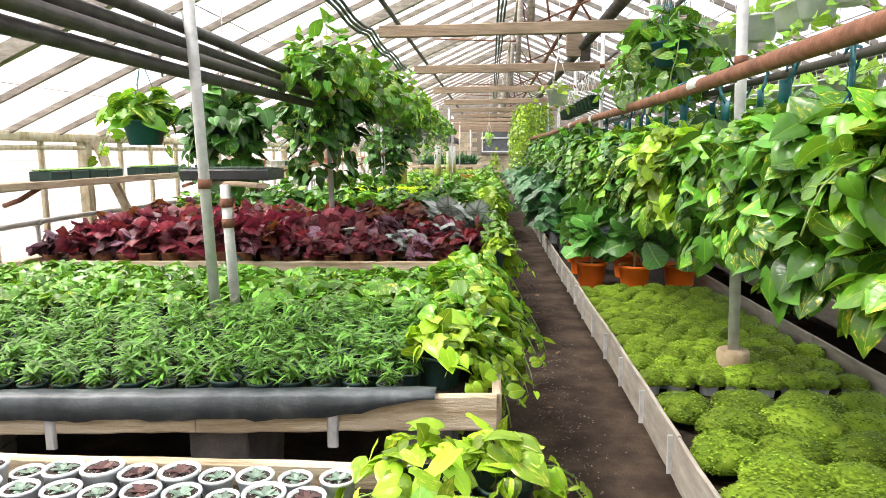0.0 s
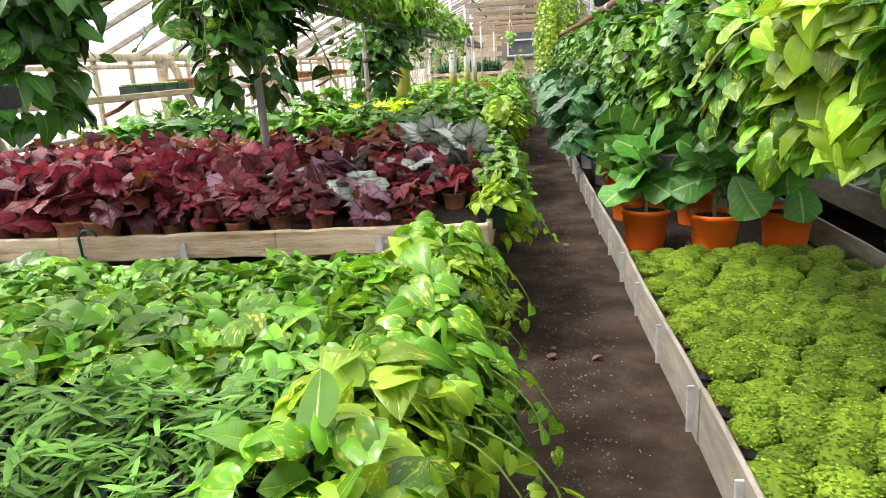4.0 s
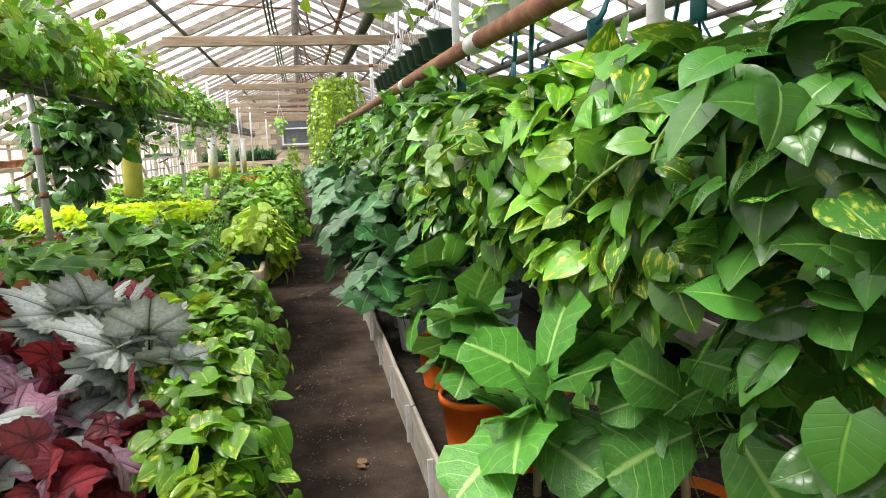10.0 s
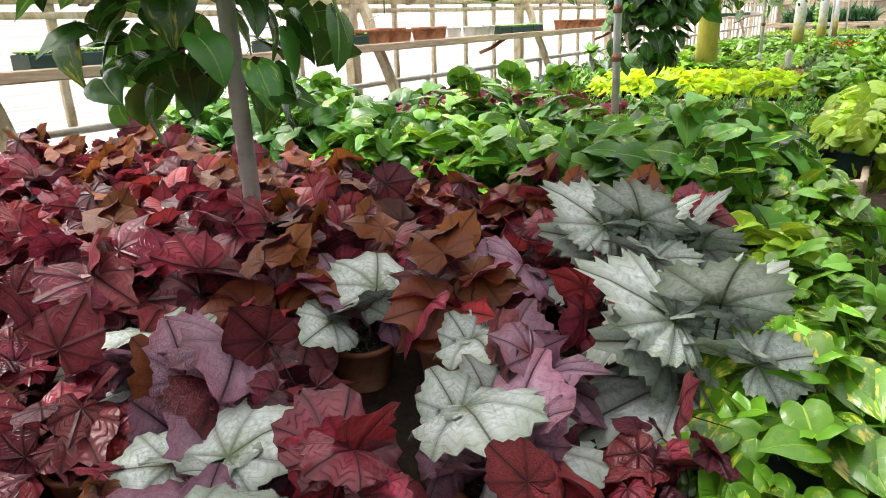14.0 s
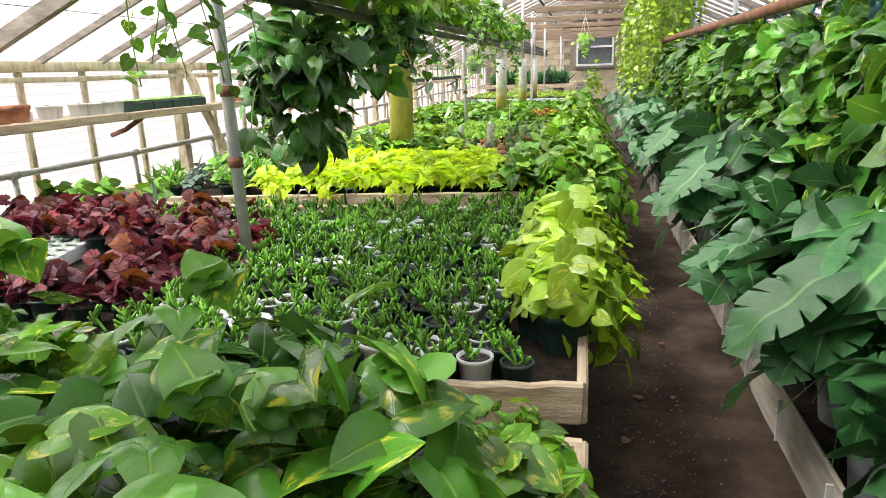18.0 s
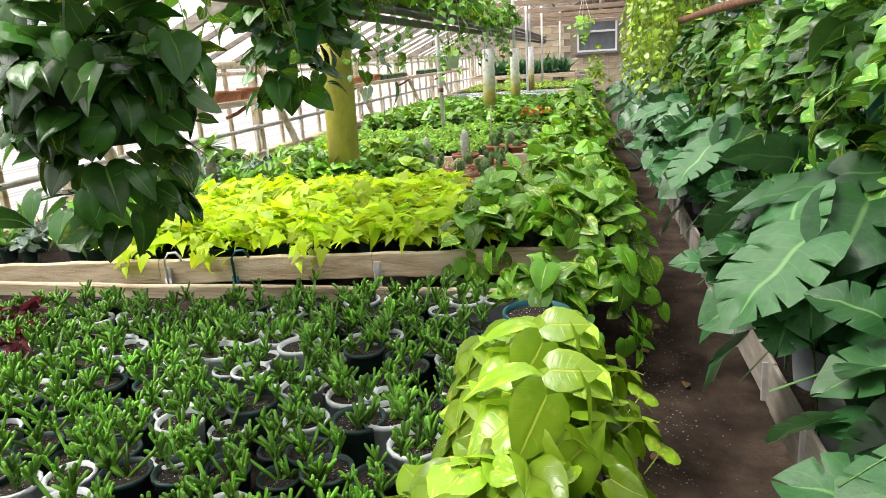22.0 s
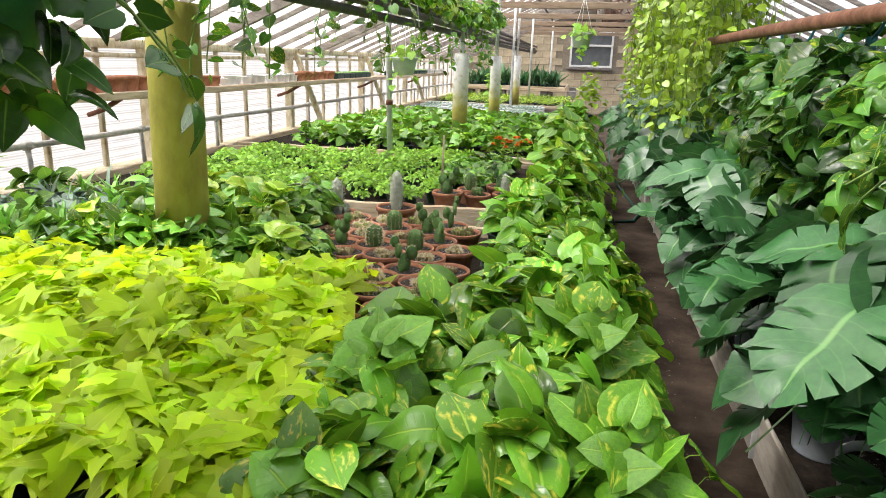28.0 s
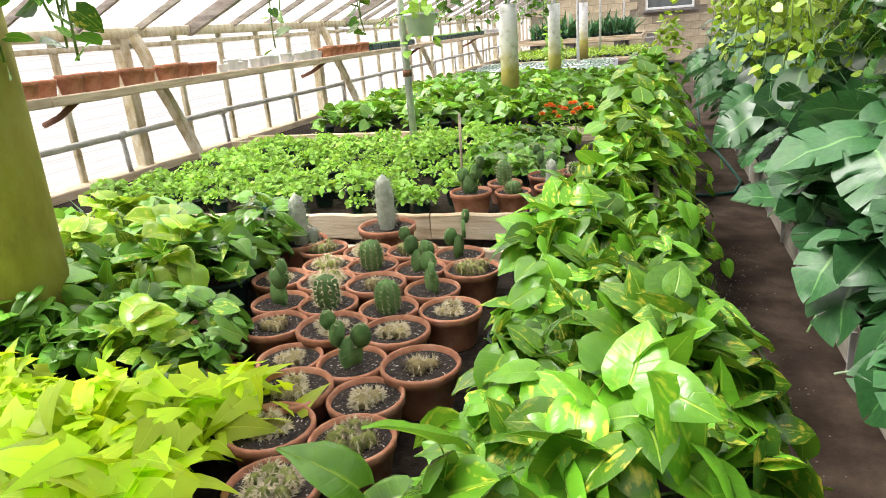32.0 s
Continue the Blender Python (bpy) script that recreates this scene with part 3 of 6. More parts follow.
L_PALM = [leaf_shape([(0, 0.05), (0.35, 0.1), (0.7, 0.075), (1.0, 0.004)], 1, 0.0, d, 0.0, 0.0, s, 3.0, 0.0) for d, s in ((0.3, 0.04), (0.6, -0.05), (0.15, 0.0))]
L_ROUND_LO = [leaf_shape([(0, 0.2), (0.5, 0.5), (1.0, 0.2)], 2, 0.2, d, 0.0, 0.12, 0.0, stalk=0.0) for d in (0.15, 0.4)]
L_ROUND = [leaf_shape([(0, 0.12), (0.2, 0.4), (0.55, 0.48), (0.85, 0.3), (1.0, 0.06)], 2, 0.15, d, 0.03, 0.12, 0.0, stalk=0.0) for d in (0.2, 0.45)]


def begonia_leaf(rng, droop, tooth=0.05, n=41, rings=(0.4, 0.75, 1.0), lobe=0.1):
    """A lopsided pointed blade, lobed along its main veins, with a sharply toothed, ruffled margin."""
    th = [0.0, 0.28, 0.6, 1.0, 1.6, 2.2, 2.75]
    env = [1.0, 0.86, 0.76, 0.68, 0.6, 0.52, 0.32]
    out, uv = [(0.0, 0.0, 0.0)], [(0.5, 0.0)]
    ph, lop = rng.uniform(0, 6.28), rng.uniform(-0.14, 0.14)
    edge = []
    for i in range(n):
        a = -2.75 + 5.5 * i / (n - 1)
        w = float(np.interp(abs(a), th, env)) * (1 + lop * math.sin(a))
        w *= 1 + lobe * math.cos(abs(a) * 8.16) * min(1, abs(a) * 1.5 + 0.2)
        edge.append(w * (1 + (tooth if i % 2 else -tooth) + rng.uniform(-0.02, 0.02)))
    for f in rings:
        for i in range(n):
            a = -2.75 + 5.5 * i / (n - 1)
            w = edge[i] * f if f > 0.9 else f * (0.8 * edge[i] + 0.2 * edge[max(0, min(n - 1, i + (1 if i % 2 else -1)))])
            x, y = w * math.sin(a), w * math.cos(a)
            z = -droop * max(y, 0) ** 2 - 0.7 * droop * x * x + 0.05 * math.sin(a * 5 + ph) * f ** 3 - 0.028 * math.cos(a * 16.32) * f + 0.1 * f * (1 - f)
            out.append((x, y, z))
            uv.append((0.5 + 0.5 * f * math.sin(a), f * math.cos(a)))
    f = [(0, 1 + i + 1, 1 + i) for i in range(n - 1)]
    f += [(1 + k * n + i, 1 + k * n + i + 1, 1 + (k + 1) * n + i + 1, 1 + (k + 1) * n + i) for k in range(len(rings) - 1) for i in range(n - 1)]
    f = [tuple(reversed(q)) for q in f]
    return with_stalk(out, f, uv, 1.0, 0.012)


def monstera_leaf(rng, droop, cut_at=(0.27, 0.43, 0.59, 0.75)):
    """A broad heart-shaped blade with side slits; young leaves have none."""
    vs_, cuts = [0.0, 0.06, 0.14, 0.2], [False] * 4
    for c in cut_at:
        c += rng.uniform(-0.02, 0.02)
        vs_ += [c - 0.06, c - 0.019, c, c + 0.019, c + 0.06]
        cuts += [False, False, True, False, False]
    if not cut_at:
        vs_ += [0.35, 0.5, 0.65, 0.8]
        cuts += [False] * 4
    vs_ += [0.9, 0.96, 1.0]
    cuts += [False] * 3
    out, uv = [], []
    us = [-1, -0.7, -0.34, 0, 0.34, 0.7, 1]
    for v, cut in zip(vs_, cuts):
        w = float(np.interp(v, [0, 0.06, 0.2, 0.42, 0.65, 0.85, 0.95, 1], [0.24, 0.44, 0.56, 0.57, 0.47, 0.27, 0.12, 0.02]))
        for u in us:
            q = (u if abs(u) < 0.3 else math.copysign(0.4 + 0.05 * (abs(u) > 0.5) + 0.03 * (abs(u) > 0.9), u)) if cut else u
            y = v - 0.24 * abs(u) * (1 - v) ** 3 + 0.17 * abs(q) ** 2 * min(1, v * 1.5) - 0.03
            z = 0.14 * abs(q) * w - droop * v * v + 0.02 * math.sin(v * 11 + u) - 0.12 * max(0, abs(q) - 0.5) ** 2
            out.append((q * w, y, z))
            uv.append((u * 0.5 + 0.5, v))
    k = len(us)
    f = [(i * k + j, i * k + j + 1, (i + 1) * k + j + 1, (i + 1) * k + j) for i in range(len(vs_) - 1) for j in range(k - 1)]
    return with_stalk(out, f, uv, 1.6, 0.012)


LR = random.Random(5)
L_BEG = [begonia_leaf(LR, d, 0.035, 41, lobe=0.06) for d in (0.2, 0.35, 0.55, 0.1)]
L_BEG_LO = [begonia_leaf(LR, d, 0.045, 23, (0.55, 1.0), 0.06) for d in (0.2, 0.35, 0.55, 0.1)]
L_BEG_S = [begonia_leaf(LR, d, 0.055, 65, (0.35, 0.7, 1.0), 0.06) for d in (0.15, 0.3, 0.45, 0.05)]
L_MON = [monstera_leaf(LR, 0.2, (0.33, 0.52, 0.71)), monstera_leaf(LR, 0.15, ()), monstera_leaf(LR, 0.3, (0.36, 0.6)), monstera_leaf(LR, 0.25, ()), monstera_leaf(LR, 0.1, (0.3, 0.47, 0.64, 0.8))]


def leaf_pose(base, out_dir, roll, size, face=Vector((0, 0, 1))):
    """A matrix that lays a leaf at base, pointing along out_dir, with its face as near to face as can be."""
    y = Vector(out_dir).normalized()
    x = y.cross(face)
    if x.length < 1e-3:
        x = Vector((1, 0, 0))
    x.normalize()
    z = x.cross(y)
    r = Matrix((x, y, z)).transposed().to_4x4()
    return Matrix.Translation(base) @ r @ Matrix.Rotation(roll, 4, "Y") @ Matrix.Diagonal((size, size, size, 1))


def bush(rng, n, radius, height, size, base_z=0.0, low=-0.45, high=0.75, inner=0.1, spread=1.25, mess=0.34, tilt=0.5):
    """Leaf poses over an uneven dome: the inner leaves rise, the outer ones spread and nod."""
    res = []
    lump = [rng.uniform(0.75, 1.2) for _ in range(7)]
    for i in range(n):
        a = 2 * math.pi * (i * 0.618 + rng.uniform(-0.15, 0.15))
        q = math.sqrt((i + 0.5) / n)
        k = lump[int(a / 0.9) % 7]
        r = radius * k * (inner + (1 - inner) * q) * rng.uniform(0.7, 1.05)
        z = base_z + height * k * (1 - 0.8 * q ** 2.4) * rng.uniform(0.5, 1.15)
        elev = high + (low - high) * q ** 1.3 + rng.gauss(0, 0.36)
        b = a + rng.uniform(-spread, spread) * (1.6 - q)
        d = Vector((math.cos(b) * math.cos(elev), math.sin(b) * math.cos(elev), math.sin(elev)))
        face = Vector((tilt * q * math.cos(a) + rng.gauss(0, mess), tilt * q * math.sin(a) + rng.gauss(0, mess), 1.0))
        s = size * rng.uniform(0.6, 1.25)
        base = Vector((r * math.cos(a), r * math.sin(a), z)) - d * s * 0.45
        res.append((base, leaf_pose(base, d, rng.uniform(-0.6, 0.6), s, face)))
    return res


def vine(rng, start, direction, length, size, drop=1.0, step=0.06):
    """A trailing shoot: its line and leaf poses along it."""
    p, d = Vector(start), Vector(direction).normalized()
    pts, res, k = [p.copy()], [], 0
    for i in range(int(length / step)):
        d = (d + Vector((rng.uniform(-0.18, 0.18), rng.uniform(-0.18, 0.18), -0.3 * drop + rng.uniform(-0.1, 0.1)))).normalized()
        p = p + d * step
        pts.append(p.copy())
        k += 1
        sd = Vector((d.y, -d.x, 0)) * (1 if k % 2 else -1)
        od = (sd + Vector((rng.uniform(-0.6, 0.6), rng.uniform(-0.6, 0.6), rng.uniform(-0.7, 0.3)))).normalized()
        fc = Vector((direction[0], direction[1], 0.6)).normalized()
        res.append((p.copy(), leaf_pose(p + od * 0.02, od, rng.uniform(-0.4, 0.4), size * rng.uniform(0.6, 1.15), fc)))
    return pts, res


def pot_geo(r, h, k=20, rim=0.1, taper=0.76, square=0.0, wall=0.006, at=(0, 0, 0)):
    rt = r
    return Geo().lathe([(0.001, 0.0), (r * taper, 0.0), (r * taper * 1.01, 0.004), (r * (taper + (1 - taper) * 0.75), h * (1 - rim)), (rt * 1.0, h * (1 - rim) + 0.001), (rt * 1.02, h - 0.003), (rt * 1.0, h), (rt - wall, h), (rt - wall * 1.4, h * 0.86)], k, at, 0, square)


def soil_geo(r, z, k=14, rng=None):
    return Geo().lathe([(r, z), (r * 0.7, z + 0.004), (r * 0.35, z - 0.002), (0.001, z + 0.004)], k)


def leaves_to(parent, poses_, shapes, material, split, rng, name="leaf"):
    """Lays the leaves as parts of their own, or joined as the foliage."""
    if not split:
        g = Geo()
        for i, (_, m) in enumerate(poses_):
            g.leaf(shapes[i % len(shapes)], m)
        return part("foliage", g, material, parent)
    for i, (_, m) in enumerate(poses_):
        ob = new(name, leaf_data(shapes, i % len(shapes), material))
        ob.parent = parent
        ob.matrix_basis = m


LEAF_CACHE = {}


def leaf_data(shapes, i, material):
    key = (id(shapes), i, material.name)
    if key not in LEAF_CACHE:
        LEAF_CACHE[key] = Geo().leaf(shapes[i], Matrix.Identity(4)).mesh("leaf", [material])
    return LEAF_CACHE[key]

# ---------- plan ----------
WALL_X, EAVE_Z, RIDGE_X, RIDGE_Z = -3.5, 1.49, 0.34, 3.22
RIGHT_X = 2 * RIDGE_X - WALL_X
Y0, Y1 = -4.0, 32.1
PITCH = 0.57
BED, BOARD = 0.60, 0.65
EDGE = 0.03
RX, RBACK, RBED, RTOP = 0.60, 1.56, 0.36, 0.48


def roof_z(x):
    return EAVE_Z + 0.04 + (RIDGE_Z - EAVE_Z) * (1 - abs(x - RIDGE_X) / (RIDGE_X - WALL_X))


rng = random.Random(11)
# ground: one sheet, gently uneven along the path
g = Geo()
xs = [-60, -20, -8, -3.4, -1.5] + [round(-0.1 + 0.07 * i, 3) for i in range(11)] + [1.0, 1.6, 2.2, 4.5, 10, 25, 60]
ys = [-60, -20, -8] + [round(-2 + 0.12 * i, 3) for i in range(190)] + [22, 26, 31, 45, 90]
vv = [(x, y, (0.012 * noise.noise(Vector((x * 4, y * 4, 0))) + 0.01 * noise.noise(Vector((x * 13, y * 13, 3)))) if -0.2 < x < 0.9 and -2 < y < 21 else 0.0) for y in ys for x in xs]
nx = len(xs)
g.add(vv, [(j * nx + i, j * nx + i + 1, (j + 1) * nx + i + 1, (j + 1) * nx + i) for j in range(len(ys) - 1) for i in range(nx - 1)])
structure("floor", g, M["soil"], True, "brown trodden soil path with fine gravel")

# side walls: low masonry, sill, posts, mullions, eave plate, milky panes
for side, wx, nm in ((-1, WALL_X, "wall_west"), (1, RIGHT_X, "wall_east")):
    g = Geo().plank((wx, Y0, 0.27), (wx, Y1, 0.27), 0.16, 0.54, 0, 40, 0.0)
    wall = structure(nm, g, M["sill"], False, "damp low concrete wall under the side glazing")
    part("sill", Geo().plank((wx - side * 0.03, Y0, 0.56), (wx - side * 0.03, Y1, 0.56), 0.2, 0.045, 0, 60, 0.004), M["wood_old"], wall, "weathered timber sill")
    part("kick_board", Geo().plank((wx - side * 0.1, Y0, 0.47), (wx - side * 0.1, Y1, 0.47), 0.03, 0.12, 0, 60, 0.004), M["wood_old"], wall)
    part("eave_plate", Geo().plank((wx, Y0, EAVE_Z), (wx, Y1, EAVE_Z), 0.1, 0.07, 0, 60, 0.003), M["wood_old"], wall, "flaking pale eave plate")
    part("eave_rail", Geo().plank((wx - side * 0.012, Y0, EAVE_Z - 0.085), (wx - side * 0.012, Y1, EAVE_Z - 0.085), 0.05, 0.035, 0, 60, 0.003), M["wood_old"], wall)
    n = 0
    y = 15.82 - PITCH * 34
    mull = Geo().plank((0, 0, 0.58), (0, 0, EAVE_Z - 0.03), 0.034, 0.045, 0, 6, 0.003).mesh("mullion", [M["wood_old"]], False)
    post = Geo().plank((0, 0, 0.5), (0, 0, EAVE_Z - 0.03), 0.085, 0.09, 0, 6, 0.005).mesh("post", [M["wood_old"]], False)
    brace = Geo().plank((-side * 0.42, 0.13, 0.5), (-side * 0.06, 0.08, EAVE_Z - 0.03), 0.075, 0.06, 0, 8, 0.006).mesh("brace", [M["wood_old"]], False)
    strut = Geo().tube([(-side * 0.14, 0.0, 0.85), (-side * 0.14, 0.02, 0.58)], 0.017, 8).tube([(-side * 0.14, -0.03, 0.85), (-side * 0.14, 0.03, 0.85)], 0.03, 8).mesh("rail_bracket", [M["galv"]])
    k = 0
    while y < Y1 - 0.3:
        big = (k - 34) % 5 == 0
        ob = new("post" if big else "mullion", post if big else mull)
        ob.parent, ob.location = wall, (wx, y, 0)
        if side < 0 and 3 < y < 27:
            if big:
                ob = new("brace", brace)
                ob.parent, ob.location = wall, (wx, y, 0)
            if k % 2:
                ob = new("rail_bracket", strut)
                ob.parent, ob.location = wall, (wx, y + 0.25, 0)
        y += PITCH
        k += 1
    if side < 0:
        part("pipe_rail", Geo().tube([(wx + 0.14, Y0 + i * 0.9, 0.85 + 0.006 * math.sin(i * 1.7)) for i in range(40)], 0.021, 10), M["galv"], wall, "old galvanised pipe rail")
    pane = Geo()
    nrib = 26
    for j in range(nrib):
        z0 = 0.57 + (EAVE_Z - 0.6) * j / nrib
        z1 = 0.57 + (EAVE_Z - 0.6) * (j + 1) / nrib
        o = 0.0018 if j % 2 else -0.0018
        pane.add([(wx + side * 0.05 + o, Y0, z0), (wx + side * 0.05 + o, Y1, z0), (wx + side * 0.05 - o, Y1, z1), (wx + side * 0.05 - o, Y0, z1)], [(0, 1, 2, 3)])
    pn = part("pane", pane, M["pane_wall"], wall, "milky ribbed plastic glazing", False)
    pn.visible_shadow = False

# roof: bars, purlins, ridge, panes
ceil = Geo()
for side, wx in ((-1, WALL_X), (1, RIGHT_X)):
    y, k = 15.75 + 0.25 - PITCH * 34, 0
    while y < Y1 - 0.1:
        main = k % 5 == 0
        w, h = (0.055, 0.09) if main else (0.027, 0.046)
        j = rng.uniform(-0.01, 0.01)
        ceil.plank((wx, y + j, roof_z(wx) - h / 2), (RIDGE_X, y - j, roof_z(RIDGE_X) - h / 2), w, h, 0, 1, 0.0, 0.004)
        y += PITCH
        k += 1
    for fx in (0.36, 0.68):
        x = wx + (RIDGE_X - wx) * fx
        ceil.tube([(x, Y0, roof_z(x) - 0.12), (x, Y1, roof_z(x) - 0.12)], 0.022, 8, 1)
ceil.plank((RIDGE_X, Y0, RIDGE_Z), (RIDGE_X, Y1, RIDGE_Z), 0.06, 0.16, 0)
structure("ceiling", ceil, [M["wood_grey"], M["dark_pipe"]], False, "greenhouse roof of weathered grey glazing bars")
gl = Geo()
for side, wx in ((-1, WALL_X), (1, RIGHT_X)):
    ex = wx + side * 0.12
    gl.add([(ex, Y0, roof_z(ex) + 0.012), (ex, Y1, roof_z(ex) + 0.012), (RIDGE_X, Y1, roof_z(RIDGE_X) + 0.012), (RIDGE_X, Y0, roof_z(RIDGE_X) + 0.012)], [(0, 1, 2, 3)])
    # lapped edges of the panes
    for i in range(1, 7):
        x = wx + (RIDGE_X - wx) * i / 7
        gl.plank((x, Y0, roof_z(x) + 0.01), (x, Y1, roof_z(x) + 0.01), 0.012, 0.006, 1)
rp = structure("roof_glazing", gl, [M["pane"], M["wood_grey"]], False, "milky whitewashed roof panes")
rp.visible_shadow = False

# end wall of pale blocks with a window, gable boards above
WX0, WX1, WZ0, WZ1 = -0.385, 0.87, 1.36, 2.43
g = Geo()
WY = Y1 + 0.1
for x0, x1, z0, z1 in ((WALL_X - 0.1, WX0, 0, 2.54), (WX1, RIGHT_X + 0.1, 0, 2.54), (WX0, WX1, 0, WZ0), (WX0, WX1, WZ1, 2.54)):
    g.add([(x0, WY, z0), (x1, WY, z0), (x1, WY, z1), (x0, WY, z1), (x0, WY + 0.2, z0), (x1, WY + 0.2, z0), (x1, WY + 0.2, z1), (x0, WY + 0.2, z1)], [(0, 1, 2, 3), (5, 4, 7, 6), (4, 0, 3, 7), (1, 5, 6, 2), (3, 2, 6, 7), (4, 5, 1, 0)])
end_wall = structure("wall_north", g, M["mortar"], False, "end wall of tan concrete blocks")
gb = Geo()
n = 30
for i in range(n):
    x0 = WALL_X + (RIGHT_X - WALL_X) * i / n
    x1 = WALL_X + (RIGHT_X - WALL_X) * (i + 1) / n - 0.006
    t0, t1 = roof_z(x0), roof_z(x1)
    if max(t0, t1) > 2.56:
        o = 0.006 * (i % 2)
        gb.add([(x0, WY - 0.02 - o, 2.52), (x1, WY - 0.02 - o, 2.52), (x1, WY - 0.02 - o, max(t1, 2.525)), (x0, WY - 0.02 - o, max(t0, 2.525)), (x0, WY + 0.1, 2.52), (x1, WY + 0.1, 2.52), (x1, WY + 0.1, max(t1, 2.525)), (x0, WY + 0.1, max(t0, 2.525))], [(0, 1, 2, 3), (0, 3, 7, 4), (1, 5, 6, 2), (3, 2, 6, 7), (0, 4, 5, 1)])
part("gable_boards", gb, M["gable"], end_wall, "dark stained gable boards")
win = tagged(new("window_1"), "white-framed sash window with dark panes in the block wall", "window", kind="structure")
win.location = ((WX0 + WX1) / 2, WY, (WZ0 + WZ1) / 2)
ww, wh = (WX1 - WX0) / 2, (WZ1 - WZ0) / 2
fr = Geo()
for a, b in (((-ww, -0.03, -wh + 0.035), (ww, -0.03, -wh + 0.035)), ((-ww, -0.03, wh - 0.035), (ww, -0.03, wh - 0.035)), ((-ww, -0.04, 0.1), (ww, -0.04, 0.1))):
    fr.plank(a, b, 0.07, 0.06)
for x in (-ww + 0.03, ww - 0.03):
    fr.plank((x, -0.03, -wh), (x, -0.03, wh), 0.06, 0.065)
part("window_frame", fr, M["white_paint"], win, "", False)
for z0, z1 in ((-wh + 0.06, 0.07), (0.13, wh - 0.06)):
    part("pane", Geo().add([(-ww + 0.05, -0.005, z0), (ww - 0.05, -0.005, z0), (ww - 0.05, -0.005, z1), (-ww + 0.05, -0.005, z1), (-ww + 0.05, 0.01, z0), (ww - 0.05, 0.01, z0), (ww - 0.05, 0.01, z1), (-ww + 0.05, 0.01, z1)], [(0, 1, 2, 3), (7, 6, 5, 4)]), M["window_dark"], win, "", False)
part("window_sill", Geo().plank((-ww - 0.06, -0.05, -wh - 0.04), (ww + 0.06, -0.05, -wh - 0.04), 0.14, 0.06), M["block_grey"], win, "", False)
# south end behind the walker: block wall
structure("wall_south", Geo().plank((WALL_X - 0.1, Y0, 1.6), (RIGHT_X + 0.1, Y0, 1.6), 0.2, 3.2), M["block"], False, "end wall of tan blocks")

# ---------- poles, columns, tie beams, pipes ----------
def pole(x, y, z0, z1, lean=0.0, stump=None, label="galvanised pipe roof support", mat="galv", rings=()):
    t = thing("pole", label, "pole", "roof support poles", (x, y, z0))
    h = z1 - z0
    part("shaft", Geo().tube([(lean * 0, 0, 0), (lean * h * 0.5, 0, h * 0.5), (lean * h, 0, h)], 0.023, 12), M[mat], t)
    for rz in rings:
        part("collar", Geo().tube([(lean * (rz - z0), 0, rz - z0 - 0.02), (lean * (rz - z0), 0, rz - z0 + 0.02)], 0.028, 12), M["rust"], t)
    if stump:
        part("block", Geo().lathe([(0.001, -stump), (0.065, -stump), (0.068, 0.0), (0.06, 0.01), (0.001, 0.012)], 14), M["bark"], t, "sawn wooden block under the pole")
    return t


pole(-1.175, 4.39, 0.66, 2.45, -0.035, 0.06, rings=(1.228,))
pole(-1.135, 4.52, 0.60, 1.22, -0.04, rings=(1.05, 1.14), label="short pipe stub with a valve")
pole(-1.295, 7.09, 0.60, 2.45, -0.01)
pole(-1.3, 9.91, 0.67, 2.45, -0.02, 0.07, rings=(1.069, 1.339))
pole(-1.435, 15.87, 0.60, 2.5, -0.02, rings=(1.12,))
pole(-1.2, 23.0, 0.60, 2.5, 0.0)
pole(-1.1, 26.0, 0.60, 2.5, 0.0)
pole(-0.8, 29.0, 0.0, 2.5, 0.0)
pole(1.06, 4.52, 0.50, 2.6, -0.03, 0.14, rings=(1.72,))
for y in (6.65, 8.9, 11.2, 13.5, 15.8, 18.1):
    pole(1.2, y + 0.25, 0.36, 2.9, 0.0, rings=(1.72, 2.27))


def column(x, y, r, z0, z1, mat, label, lean=0.0):
    t = thing("column", label, "column", "concrete columns", (x, y, z0))
    h = z1 - z0
    part("shaft", Geo().tube([(0, 0, 0), (lean * h * 0.35, 0, h * 0.35), (lean * h * 0.7, 0, h * 0.7), (lean * h, 0, h)], r, 22, 0, [1.04, 1.02, 1.0, 0.97]), M[mat], t)
    part("pipe", Geo().tube([(lean * h, 0, h - 0.01), (lean * (2.5 - z0), 0, 2.5 - z0)], 0.023, 10), M["galv"], t)
    return t


column(-1.515, 13.09, 0.098, 0.60, 1.62, "column_green", "concrete-filled column covered in yellow-green algae", 0.02)
column(-1.275, 18.12, 0.082, 0.60, 1.52, "column", "whitewashed round column, green at its foot")
column(-1.1, 19.75, 0.07, 0.60, 1.52, "column", "whitewashed round column, green at its foot")
column(-1.22, 24.05, 0.075, 0.60, 1.57, "column", "whitewashed round column, green at its foot")

